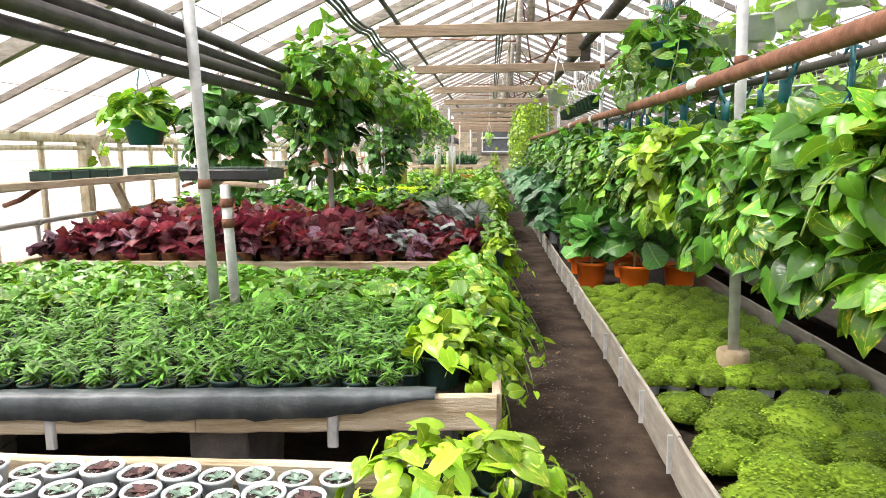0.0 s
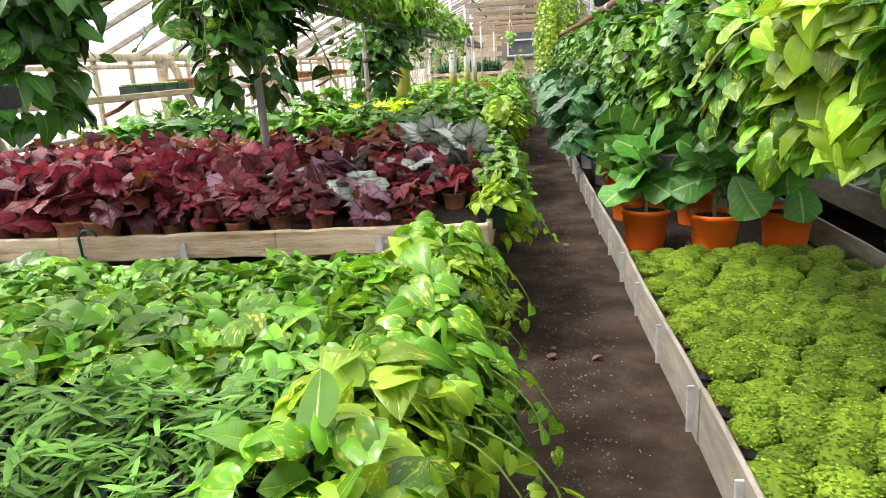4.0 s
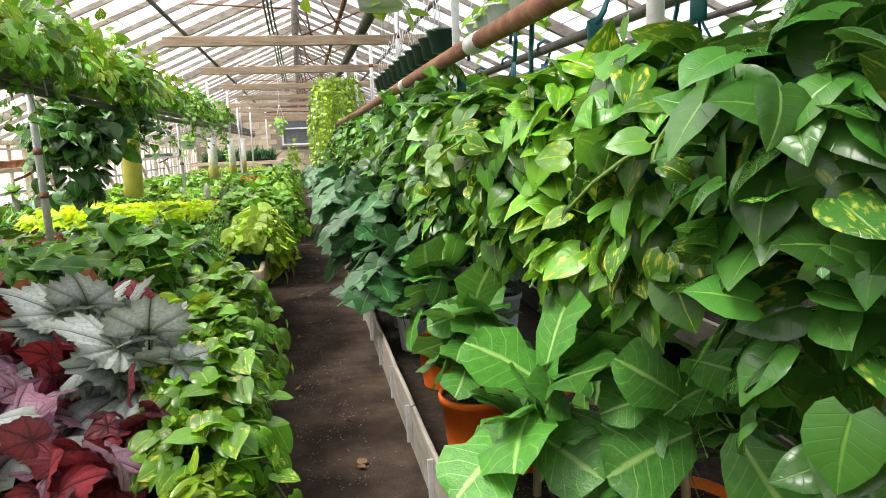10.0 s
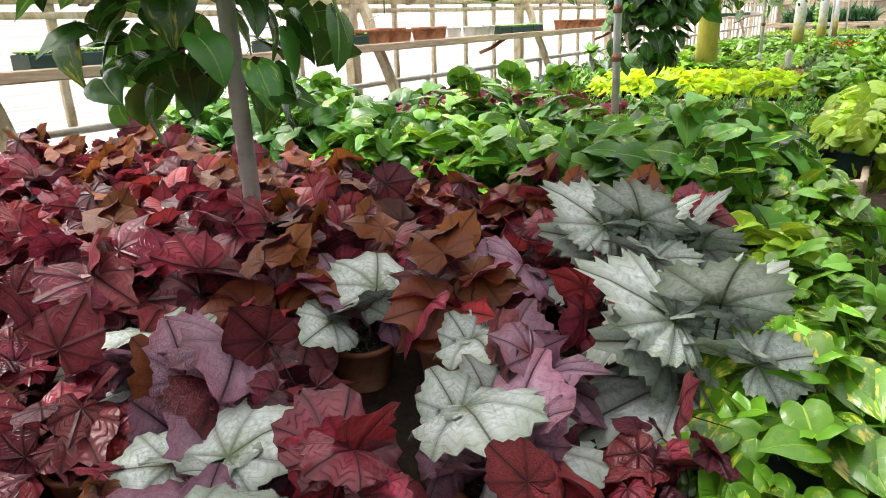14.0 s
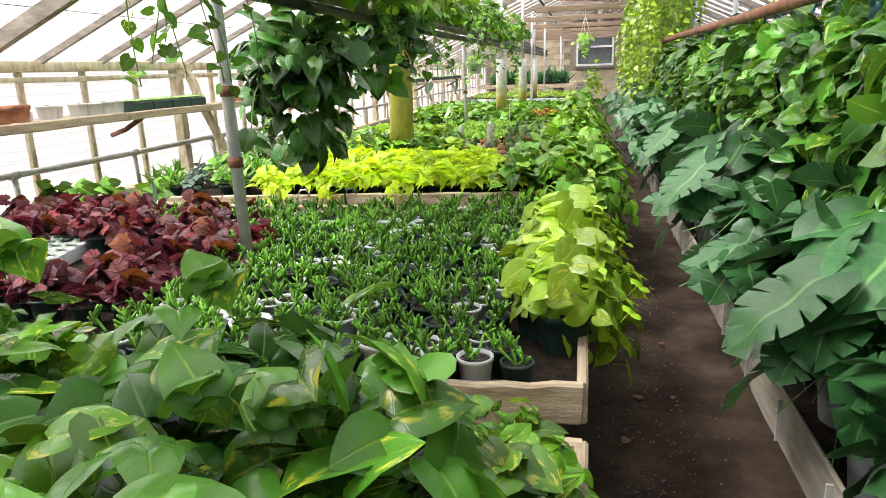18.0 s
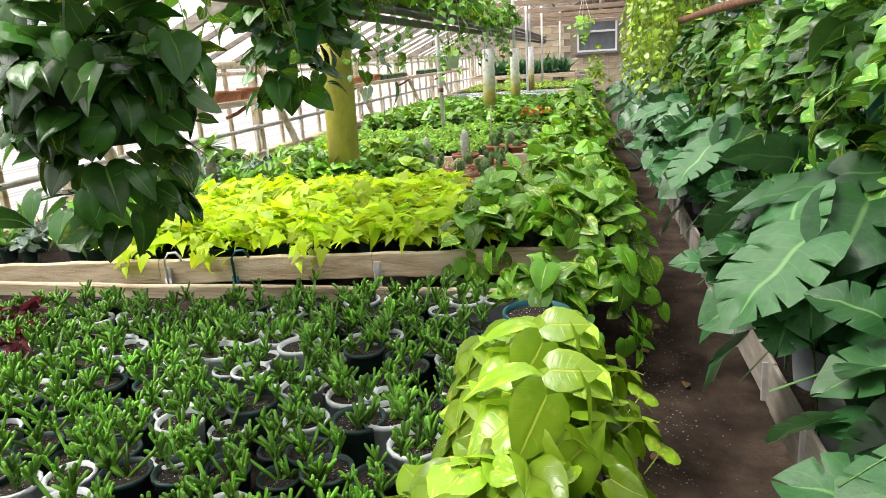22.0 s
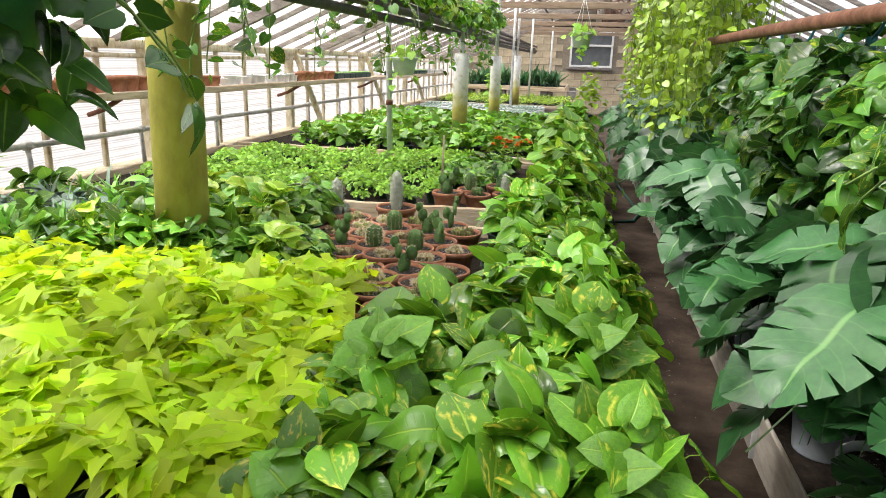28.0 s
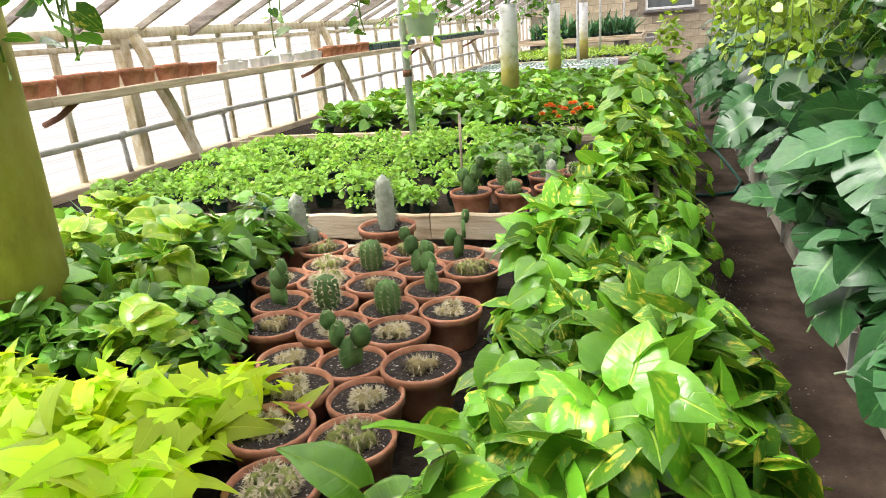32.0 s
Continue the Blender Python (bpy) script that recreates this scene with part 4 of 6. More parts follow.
for i, y in enumerate((2.1, 4.5, 6.9, 9.3, 11.8, 14.2, 16.6, 19.0, 21.4, 23.8, 26.2, 28.6, 31.0)):
    t = thing("tie_beam", "brown weathered timber tie beam across the roof", "beam", "tie beams", (0, y, 2.27))
    part("timber", Geo().plank((-0.85 if y < 20 else -1.8, 0, 0.0), (1.6, -0.02, 0.02), 0.05, 0.09, 0, 8, 0.004), M["wood_beam"], t, "", False)
    if y > 5:
        part("king_post", Geo().tube([(0.3, 0.03, 0.0), (0.33, 0.03, RIDGE_Z - 2.33)], 0.03, 8), M["wood_grey"], t)
        for a, b in (((0.33, 0.05, 0.3), (-0.6, 0.05, 0.34)), ((0.33, 0.05, 0.05), (1.25, 0.05, 0.42)), ((0.46, 0.05, 0.0), (0.33, 0.05, 0.8)), ((0.33, 0.05, 0.75), (0.8, 0.05, 0.0))):
            part("brace_rod", Geo().tube([a, b], 0.009, 6), M["rust"], t)

hp = thing("heating_pipes", "bundle of four dark iron heating pipes", "pipe")
for i, (dx, z) in enumerate(((-0.14, 1.71), (-0.08, 1.765), (-0.16, 1.82), (-0.09, 1.875))):
    part("pipe", Geo().tube([(-1.23 + dx * 0.6, Y0 + 0.4 + j * 2.0, z + 0.008 * math.sin(j * 1.3 + i)) for j in range(18)], 0.028, 10), M["dark_pipe"], hp)
for y in (4.39, 7.09, 9.91, 13.09, 15.87, 18.12):
    part("clamp", Geo().tube([(-1.35, y, 1.67), (-1.37, y, 1.91), (-1.25, y, 1.93), (-1.22, y, 1.68)], 0.006, 6), M["galv"], hp)

rp_ = thing("rusty_pipe", "long rusty iron pipe that carries the hanging baskets", "pipe")
part("pipe", Geo().tube([(0.855, 0.5 + j * 1.0, 1.628 + 0.008 * math.sin(j)) for j in range(24)], 0.028, 12), M["rust"], rp_)
for y in (4.52, 7.4, 8.9):
    part("sleeve", Geo().tube([(0.855, y - 0.06, 1.63), (0.855, y + 0.06, 1.63)], 0.032, 12), M["galv"], rp_)
t = thing("dark_pipe", "dark iron pipe behind the rusty one", "pipe")
part("pipe", Geo().tube([(1.4, 0.5 + j * 1.0, 1.72) for j in range(22)], 0.02, 10), M["dark_pipe"], t)
t = thing("pipe", "fat grey heating pipe under the ridge", "pipe")
part("tube", Geo().tube([(0.97, 4.0, 2.46), (0.97, 30, 2.46)], 0.05, 14), M["dark_pipe"], t)
part("tube", Geo().tube([(0.78, 5.5, 2.66), (0.78, 30, 2.66)], 0.024, 10), M["rust"], t)
t = thing("cable_bundle", "loose bundle of dark cables slung under the roof", "cable")
for i in range(3):
    part("cable", Geo().tube([(0.06 + 0.03 * i, 4.0 + j * 0.7, 2.42 + 0.1 * abs(math.sin(j * 0.8 + 0.1 * i)) + 0.02 * i) for j in range(24)], 0.01, 6), M["cable"], t)
t = thing("cable_bundle", "dark cables looped beside the overhead vines", "cable")
tagged(t, "dark looped cables beside the overhead vines")
for i in range(3):
    part("cable", Geo().tube([(-0.95 + 0.02 * i, 4.5 + j * 0.35, 2.26 - 0.05 * abs(math.sin(j * 0.9)) + 0.02 * i) for j in range(14)], 0.011, 6), M["cable"], t)
t = thing("electrical_box", "old grey metal switch box under the roof", "switch box", at=(0.88, 9.05, 2.36))
part("housing", Geo().plank((0, 0, 0), (0, 0, 0.24), 0.16, 0.1), M["wood_beam"], t, "", False)
part("cover", Geo().plank((0.12, -0.02, -0.05), (0.12, -0.02, 0.16), 0.1, 0.08), M["gable"], t, "", False)

# ---------- benches ----------
def bench(y0, y1, skew=0.0, x0=-3.12, x1=EDGE, z=BOARD, label="raised plant bench of weathered boards on block piers", clips=()):
    t = thing("bench", label, "bench", "plant benches", (0, 0, 0))
    fy = lambda x: y0 + skew * x
    part("bed", Geo().add([(x0, fy(x0) + 0.02, z - 0.05), (x1, fy(x1) + 0.02, z - 0.05), (x1, y1 - 0.02, z - 0.05), (x0, y1 - 0.02, z - 0.05), (x0, fy(x0) + 0.02, z - 0.09), (x1, fy(x1) + 0.02, z - 0.09), (x1, y1 - 0.02, z - 0.09), (x0, y1 - 0.02, z - 0.09)], [(0, 1, 2, 3), (7, 6, 5, 4), (0, 4, 5, 1), (1, 5, 6, 2), (2, 6, 7, 3), (3, 7, 4, 0)]), M["bed"], t, "dark soil-covered bench bed", False)
    h = 0.11
    seg, xa = 3, x0
    cuts = [x0, x0 + (x1 - x0) * 0.42, x0 + (x1 - x0) * 0.72, x1]
    for a, b in zip(cuts, cuts[1:]):
        part("front_board", Geo().plank((a + 0.002, fy(a), z - h / 2), (b - 0.002, fy(b), z - h / 2), 0.028, h, 0, 14, 0.0035), M["wood"], t, "", False)
    part("back_board", Geo().plank((x0, y1, z - h / 2), (x1, y1, z - h / 2), 0.028, h, 0, 20, 0.003), M["wood"], t, "", False)
    for x in (x0, x1):
        part("side_board", Geo().plank((x, fy(x), z - h / 2), (x, y1, z - h / 2), 0.028, h, 0, 14, 0.003), M["wood_y"], t, "", False)
    for cx in clips:
        part("clip", Geo().plank((cx, fy(cx) - 0.022, z - 0.15), (cx, fy(cx) - 0.022, z - 0.035), 0.032, 0.016, 0, 3, 0.002), M["galv"], t, "grey metal strap", False)
    for px in (-2.7, -1.9, -0.85, -0.2):
        for py in (y0 + 0.25, y1 - 0.25):
            part("pier", Geo().plank((px, py, 0), (px, py, 0.27), 0.19, 0.36, 0, 2, 0.003).plank((px, py, 0.275), (px, py, z - 0.09), 0.19, 0.38, 0, 2, 0.003), M["block_grey"], t, "stacked cinder blocks", False)
    return t


bench(0.2, 3.06, 0.02)
bench(3.53, 5.45, 0.08, clips=(-1.27, -0.45))
bench(5.97, 8.78, 0.04, clips=(-0.42, -1.25, -2.1))
bench(9.04, 11.14, 0.12)
bench(11.68, 13.98, 0.12, clips=(-0.83, -1.75))
bench(14.43, 16.35, 0.04, clips=(-1.95,))
bench(16.6, 20.4, 0.0)
bench(20.8, 24.0, 0.0)
bench(24.3, 26.8, 0.0)
bench(27.6, 30.8, 0.0, z=0.9, x1=-0.35, label="higher timber-sided bench by the end wall")

# right-hand bench with a cement-board kerb
t = thing("bench", "long low bench edged with grey cement boards", "bench", "plant benches")
part("bed", Geo().plank(((RX + RBACK) / 2, 0.0, RBED - 0.02), ((RX + RBACK) / 2, 22, RBED - 0.02), RBACK - RX - 0.03, 0.04), M["bed"], t, "dark soil-covered bench bed", False)
y = 0.0
while y < 21.5:
    ln = 1.22
    a, b = rng.uniform(-0.004, 0.004), rng.uniform(-0.004, 0.004)
    part("edge_board", Geo().plank((RX + a, y, RTOP - 0.08), (RX + b, y + ln - 0.006, RTOP - 0.08 + b), 0.014, 0.16, 0, 6, 0.002), M["transite"], t, "", False)
    part("edge_board", Geo().plank((RBACK + a, y, RTOP - 0.08), (RBACK + b, y + ln - 0.006, RTOP - 0.08), 0.014, 0.16, 0, 6, 0.002), M["transite"], t, "", False)
    for q in (0.0, 0.41, 0.82):
        part("stake", Geo().plank((RX - 0.011, y + q + 0.05, RTOP - 0.15), (RX - 0.013, y + q + 0.05, RTOP - 0.02), 0.022, 0.008), M["galv"], t, "", False)
    for px in (1.0, 1.3):
        part("pier", Geo().plank((px, y + 0.6, 0), (px, y + 0.6, RBED - 0.042), 0.19, 0.38), M["block_grey"], t, "", False)
    y += ln
t = thing("bench", "far bench with dark soil across the second path", "bench", "plant benches")
part("bed", Geo().plank((2.85, 0.0, 0.36), (2.85, 24, 0.36), 1.5, 0.05), M["bed"], t, "", False)
for x in (2.1, 3.6):
    part("edge_board", Geo().plank((x, 0, 0.38), (x, 24, 0.38), 0.025, 0.16, 0, 20, 0.003), M["transite"], t, "", False)
for py in range(1, 24, 2):
    part("pier", Geo().plank((2.7, py, 0), (2.7, py, 0.333), 0.19, 0.38), M["block_grey"], t, "", False)

# shelf along the side wall
t = thing("wall_shelf", "narrow weathered plank shelf on iron brackets along the glazing", "shelf")
ya = 3.0
while ya < 26:
    lb = rng.uniform(2.7, 3.2)
    part("board", Geo().plank((WALL_X + 0.29, ya, 1.15), (WALL_X + 0.29, ya + lb - 0.01, 1.15 + rng.uniform(-0.008, 0.008)), 0.3, 0.022, 0, 8, 0.003), M["wood_y"], t, "", False)
    part("front_lip", Geo().plank((WALL_X + 0.45, ya, 1.145), (WALL_X + 0.45, ya + lb - 0.01, 1.145), 0.02, 0.055, 0, 8, 0.003), M["wood_y"], t, "", False)
    part("bracket", Geo().tube([(WALL_X + 0.14, ya + 0.2, 1.0), (WALL_X + 0.26, ya + 0.2, 1.04), (WALL_X + 0.42, ya + 0.2, 1.13)], 0.018, 6), M["rust"], t)
    ya += lb

# ---------- plants: one function for each kind ----------
def pot_parts(t, r, h, mat, square=0.0, soil=True, k=18, rim=0.12):
    part("pot", pot_geo(r, h, k, rim, 0.76, square), M[mat], t)
    if soil:
        part("soil", soil_geo(r * 0.93, h * 0.88), M["potting"], t)


def pot_thing(name, label, cat, group, r, h, mat, k=14, rim=0.12, square=0.0):
    """A small pot with its soil, the root of a plant."""
    g = pot_geo(r, h, k, rim, 0.76, square)
    g.lathe([(r * 0.93, h * 0.88), (r * 0.5, h * 0.88 + 0.004), (0.001, h * 0.88)], k, mi=1)
    return tagged(part(name, g, [M[mat], M["potting"]]), label, cat, group)


def shoots(g, r, rows, shapes, size, mi=0, mi_stem=1):
    """Trailing shoots with their leaves: rows of start, direction and length."""
    for start, d, ln in rows:
        pts, vs = vine(r, start, d, ln, size, 1.0, 0.055)
        g.tube(pts, 0.0028, 4, mi_stem)
        for i, (_, m) in enumerate(vs):
            g.leaf(shapes[i % len(shapes)], m, mi)
    return g


def lay(t, g, ps, shapes, mat, split):
    """Leaves as parts of their own, or joined with the shoots."""
    if split:
        leaves_to(t, ps, shapes, M[mat], True, None)
    else:
        for i, (_, m) in enumerate(ps):
            g.leaf(shapes[i % len(shapes)], m)
    if g.v:
        tagged(part("foliage", g, [M[mat], M["stem"]], t), kind="stuff")


def potted_pothos(seed, mat, n, radius, height, size, trail, pot="green_pot", pr=0.075, ph=0.11, split=False, label="", lo=False, square=0.8, name="potted_pothos", group="pothos along the bench edge", drape=0, drop=0.3, shift=0.0, shapes=None):
    """A bushy pothos; drape leaves hang on its +x side, where the bench ends."""
    r = random.Random(seed)
    t = thing(name, label, "potted plant", group)
    pot_parts(t, pr, ph, pot, square, False)
    ps = bush(r, n, radius, height, size, ph)
    for i in range(drape):
        q = (i + r.random()) / drape
        a = r.gauss(0, 0.6)
        b = Vector((radius * (0.75 + 0.25 * math.sin(3.1 * q)) + r.uniform(-0.03, 0.05), r.uniform(-1, 1) * radius * 0.75, ph + 0.05 - drop * q))
        e = 0.1 - 1.2 * q ** 0.5 + r.gauss(0, 0.35)
        d = Vector((math.cos(a) * math.cos(e), math.sin(a) * math.cos(e), math.sin(e)))
        s = size * r.uniform(0.55, 1.05)
        ps.append((b, leaf_pose(b - d * s * 0.5, d, r.uniform(-0.5, 0.5), s, Vector((0.5, r.gauss(0, 0.4), 1)))))
    ps = [(b, Matrix.Translation((shift, 0, 0)) @ m) for b, m in ps]
    rows = []
    for i in range(trail):
        a = r.uniform(-0.9, 0.9)
        rows.append(((pr * 0.9, r.uniform(-0.05, 0.05), ph), (math.cos(a), math.sin(a), 0.4), r.uniform(0.15, 0.36)))
    sh = shapes or (L_HEART_LO if lo else L_HEART if split else L_HEART_MID)
    lay(t, shoots(Geo(), r, rows, sh, size * 0.7), ps, sh, mat, split)
    return t


def potted_begonia(seed, mats, n=22, size=0.068, pot="terracotta", split=True, height=0.17, radius=0.12, pr=0.062, ph=0.085, label="", group="rex begonias", shapes=None, low=-0.35, high=0.9):
    r = random.Random(seed)
    t = thing("potted_begonia", label, "potted plant", group)
    pot_parts(t, pr, ph, pot, 0.0, True)
    ps = bush(r, n, radius, height, size, ph * 0.9, low, high, 0.15, 1.0, 0.6)
    if split:
        for i, (_, m) in enumerate(ps):
            ob = new("leaf", leaf_data(shapes or L_BEG, i % 4, M[mats[i % len(mats)]]))
            ob.parent, ob.matrix_basis = t, m
    else:
        g = Geo()
        for i, (_, m) in enumerate(ps):
            g.leaf((shapes or L_BEG)[i % 4], m, i % len(mats))
        part("foliage", g, [M[q] for q in mats], t)
    return t


def small_palm(seed):
    r = random.Random(seed)
    t = pot_thing("potted_palm", "small feathery bright green palm in a dark plastic pot", "potted plant", "young palms", 0.044, 0.075, "green_pot", 12)
    g = Geo()
    for s in range(5):
        a0 = r.uniform(0, 6.28)
        lean = r.uniform(0.1, 0.5)
        h = r.uniform(0.03, 0.08)
        top = Vector((math.cos(a0) * lean * h, math.sin(a0) * lean * h, 0.07 + h))
        g.tube([(0, 0, 0.06), top], 0.0022, 3)
        for i in range(13):
            a = i * 0.72 + r.uniform(-0.2, 0.2)
            e = r.uniform(-0.25, 0.6)
            d = Vector((math.cos(a) * math.cos(e), math.sin(a) * math.cos(e), math.sin(e)))
            g.leaf(L_PALM[i % 3], leaf_pose(top - Vector((0, 0, 0.012 * (i % 4))), d, r.uniform(-0.4, 0.4), r.uniform(0.038, 0.06)) @ Matrix.Diagonal((1.1, 1, 1, 1)))
    part("foliage", g, M["palm"], t)
    return t


def leafy_plant(seed, shapes, mat, n, radius, height, size, label, name, group, pr=0.045, ph=0.07, pot="green_pot", low=-0.4, high=0.75, cat="potted plant", sink=0.0, mess=0.34):
    r = random.Random(seed)
    t = pot_thing(name, label, cat, group, pr, ph, pot, 12)
    g = Geo()
    for i, (_, m) in enumerate(bush(r, n, radius, height, size, ph - sink, low, high, mess=mess)):
        g.leaf(shapes[i % len(shapes)], m)
    part("foliage", g, M[mat], t)
    return t


def finger_jade(seed, pot):
    r = random.Random(seed)
    col = {"green_pot": "a dark green pot", "white_pot": "a white pot"}[pot]
    t = pot_thing("potted_jade", "finger-leaved jade plant in " + col, "potted plant", "jade plants", 0.05, 0.088, pot, 16)
    g = Geo()
    for s in range(r.choice((3, 4, 5))):
        a0, lean, h = r.uniform(0, 6.28), r.uniform(0.3, 1.2), r.uniform(0.016, 0.07)
        top = Vector((math.cos(a0) * (0.01 + lean * h), math.sin(a0) * (0.01 + lean * h), 0.075 + h))
        g.tube([(0, 0, 0.07), top], 0.004, 5)
        for i in range(8):
            a, e = i * 1.3 + r.uniform(-0.3, 0.3), r.uniform(0.5, 1.4)
            d = Vector((math.cos(a) * math.cos(e), math.sin(a) * math.cos(e), math.sin(e)))
            ln = r.uniform(0.022, 0.042)
            b = top - Vector((0, 0, 0.006 * (i % 4)))
            g.tube([b, b + d * ln * 0.5 + Vector((0, 0, 0.002)), b + d * ln * 0.9 + Vector((0, 0, 0.005)), b + d * ln + Vector((0, 0, 0.006))], 0.0038, 4, 0, [0.7, 1.0, 1.1, 0.6])
    part("foliage", g, M["jade"], t)
    return t


def moss_mound(seed, r0, h0, leaves, pr, ph, pot="green_pot"):
    r = random.Random(seed)
    t = pot_thing("potted_baby_tears", "low cushion of yellow-green baby tears in a %s pot" % ("small white" if pot == "white_pot" else "dark green"), "potted plant", "cushions of baby tears", pr, ph, pot, 12)
    g = Geo()
    k, n = 14, 5
    vs = []
    for i in range(n):
        q = i / (n - 1)
        for j in range(k):
            a = 2 * math.pi * j / k
            rr = r0 * math.sin(q * math.pi * 0.62) / math.sin(math.pi * 0.62) if q > 0 else 0.002
            w = 1 + 0.09 * math.sin(3 * a + seed) + 0.06 * math.sin(7 * a + 2 * seed) + r.uniform(-0.05, 0.05)
            vs.append((rr * w * math.cos(a), rr * w * math.sin(a), ph + h0 * math.cos(q * math.pi * 0.62) - 0.012))
    g.add(vs, [((i + 1) * k + j, (i + 1) * k + (j + 1) % k, i * k + (j + 1) % k, i * k + j) for i in range(n - 1) for j in range(k)])
    tiny = leaf_shape([(0, 0.45), (0.95, 0.5)], 1, 0.0, 0.1, stalk=0.0)
    humps = [(r.uniform(0, 6.28), r.uniform(0.2, 1.0)) for _ in range(9)]
    for i in range(leaves):
        q = math.sqrt(r.random())
        a = r.uniform(0, 6.28)
        th = q * math.pi * 0.6
        w = 1 + 0.09 * math.sin(3 * a + seed) + 0.06 * math.sin(7 * a + 2 * seed)
        hump = max(math.exp(-((q * math.cos(a) - c * math.cos(b_)) ** 2 + (q * math.sin(a) - c * math.sin(b_)) ** 2) / 0.03) for b_, c in humps)
        b = Vector((r0 * w * math.sin(th) / math.sin(math.pi * 0.6) * math.cos(a), r0 * w * math.sin(th) / math.sin(math.pi * 0.6) * math.sin(a), ph + h0 * math.cos(th) - 0.012 + 0.1 * r0 * hump + r.uniform(-0.003, 0.003)))
        e = r.uniform(-0.15, 0.3)
        a2 = r.uniform(0, 6.28)
        d = Vector((math.cos(a2) * math.cos(e), math.sin(a2) * math.cos(e), math.sin(e)))
        g.leaf(tiny, leaf_pose(b, d, r.uniform(-0.35, 0.35), r.uniform(0.0055, 0.0085), Vector((0.5 * q * math.cos(a), 0.5 * q * math.sin(a), 1))))
    part("cushion", g, M["moss"], t)
    return t


def potted_monstera(seed, pot, n=26, size=0.168, split=True, lean=0.0):
    r = random.Random(seed)
    t = thing("potted_monstera", "dark green split-leaf plant in a pale plastic pot", "potted plant", "split-leaf plants")
    pot_parts(t, 0.1, 0.17, pot, 0.0, True, 18)
    ps = [(b, Matrix.Translation((-lean * (0.4 + 0.6 * r.random()), 0, 0)) @ m) for b, m in bush(r, n, 0.29, 0.47, size, 0.2, -0.4, 0.3, 0.25, 0.8, 0.24, 0.15)]
    leaves_to(t, ps, L_MON, M["monstera"], split, r)
    return t


def potted_fig(seed):
    r = random.Random(seed)
    t = thing("potted_fiddle_fig", "fiddle-leaf fig with broad veined leaves in an orange pot", "potted plant", "figs in orange pots")
    pot_parts(t, 0.115, 0.2, "orange_pot", 0.0, True, 24, 0.13)
    part("trunk", Geo().tube([(0, 0, 0.16), (0.006, 0, 0.24), (0, 0.006, 0.34)], 0.01, 8), M["bark"], t)
    ps = bush(r, 22, 0.15, 0.32, 0.19, 0.24, -0.3, 1.1, 0.25, 0.4)
    leaves_to(t, ps, L_FIG, M["fig"], True, r)
    return t


def hanging_basket(seed, mat, n=46, radius=0.3, size=0.14, trails=7, tlen=(0.25, 0.6), hook=0.3, pot="teal", split=False, label="", height=0.2, lo=False, group="hanging baskets", hooks=True, pr=0.12, skirt=0, deep=0.4):
    """Its origin is where it hangs."""
    r = random.Random(seed)
    t = thing("hanging_basket", label, "hanging plant", group)
    z = -hook
    part("basket", Geo().lathe([(0.001, z - 0.13), (pr * 0.7, z - 0.13), (pr * 0.95, z - 0.015), (pr * 1.04, z - 0.012), (pr * 1.06, z), (pr, z), (pr * 0.95, z - 0.03), (0.001, z - 0.025)], 18), M[pot], t, "", True)
    hg = Geo()
    if hooks:
        hg.tube([(-0.035, 0, 0.0), (-0.03, 0, 0.028), (0, 0, 0.042), (0.03, 0, 0.028), (0.036, 0, 0.0), (0.02, 0, -0.04), (0, 0, -0.07)], 0.007, 6)
        hg.plank((0, 0, -0.06), (0, 0, -0.13), 0.035, 0.01)
    for i in range(3):
        a = i * 2.094
        hg.tube([(0, 0, -0.12 if hooks else 0.0), (pr * math.cos(a), pr * math.sin(a), z - 0.005)], 0.0028, 4)
    part("hanger", hg, M["teal" if pot == "teal" else "cord"], t)
    ps = bush(r, n, radius, height, size, z - 0.03, -0.6, 0.9, 0.1)
    # leaves that hang round and under the basket, fewer towards the bottom
    for i in range(skirt or n // 2):
        a, q = r.uniform(0, 6.28), r.random() ** 1.15
        zz = z + 0.04 - deep * q
        rr = radius * r.uniform(0.6, 1.0) * (1 - 0.35 * q)
        e = 0.25 - 1.1 * q ** 0.6 + r.gauss(0, 0.35)
        b_ = a + r.gauss(0, 0.6)
        d = Vector((math.cos(b_) * math.cos(e), math.sin(b_) * math.cos(e), math.sin(e)))
        s = size * r.uniform(0.6, 1.15)
        b = Vector((rr * math.cos(a), rr * math.sin(a), zz)) - d * s * 0.4
        ps.append((b, leaf_pose(b, d, r.uniform(-0.5, 0.5), s, Vector((1.0 * math.cos(a) + r.gauss(0, 0.25), 1.0 * math.sin(a) + r.gauss(0, 0.25), 0.8)))))
    # leaves that lie close against the basket's side
    for i in range(44 if skirt > 80 else 0):
        a, s = i * 0.618 * 2 * math.pi, size * r.uniform(0.75, 1.1)
        out_ = Vector((math.cos(a), math.sin(a), 0))
        d = out_ * 0.35 + Vector((r.gauss(0, 0.25), r.gauss(0, 0.25), -1.0))
        b = out_ * (pr + r.uniform(0.012, 0.035)) + Vector((0, 0, z + 0.06 - 0.13 * r.random()))
        ps.append((b, leaf_pose(b, d, r.uniform(-0.4, 0.4), s, out_ + Vector((0, 0, 0.5)))))
    rows = []
    for i in range(trails):
        a = r.uniform(0, 6.28)
        rows.append(((pr * math.cos(a), pr * math.sin(a), z), (math.cos(a), math.sin(a), 0.3), r.uniform(*tlen)))
    sh = L_HEART_LO if lo else L_HEART if split else L_HEART_MID
    lay(t, shoots(Geo(), r, rows, sh, size * 0.75), ps, sh, mat, split)
    return t


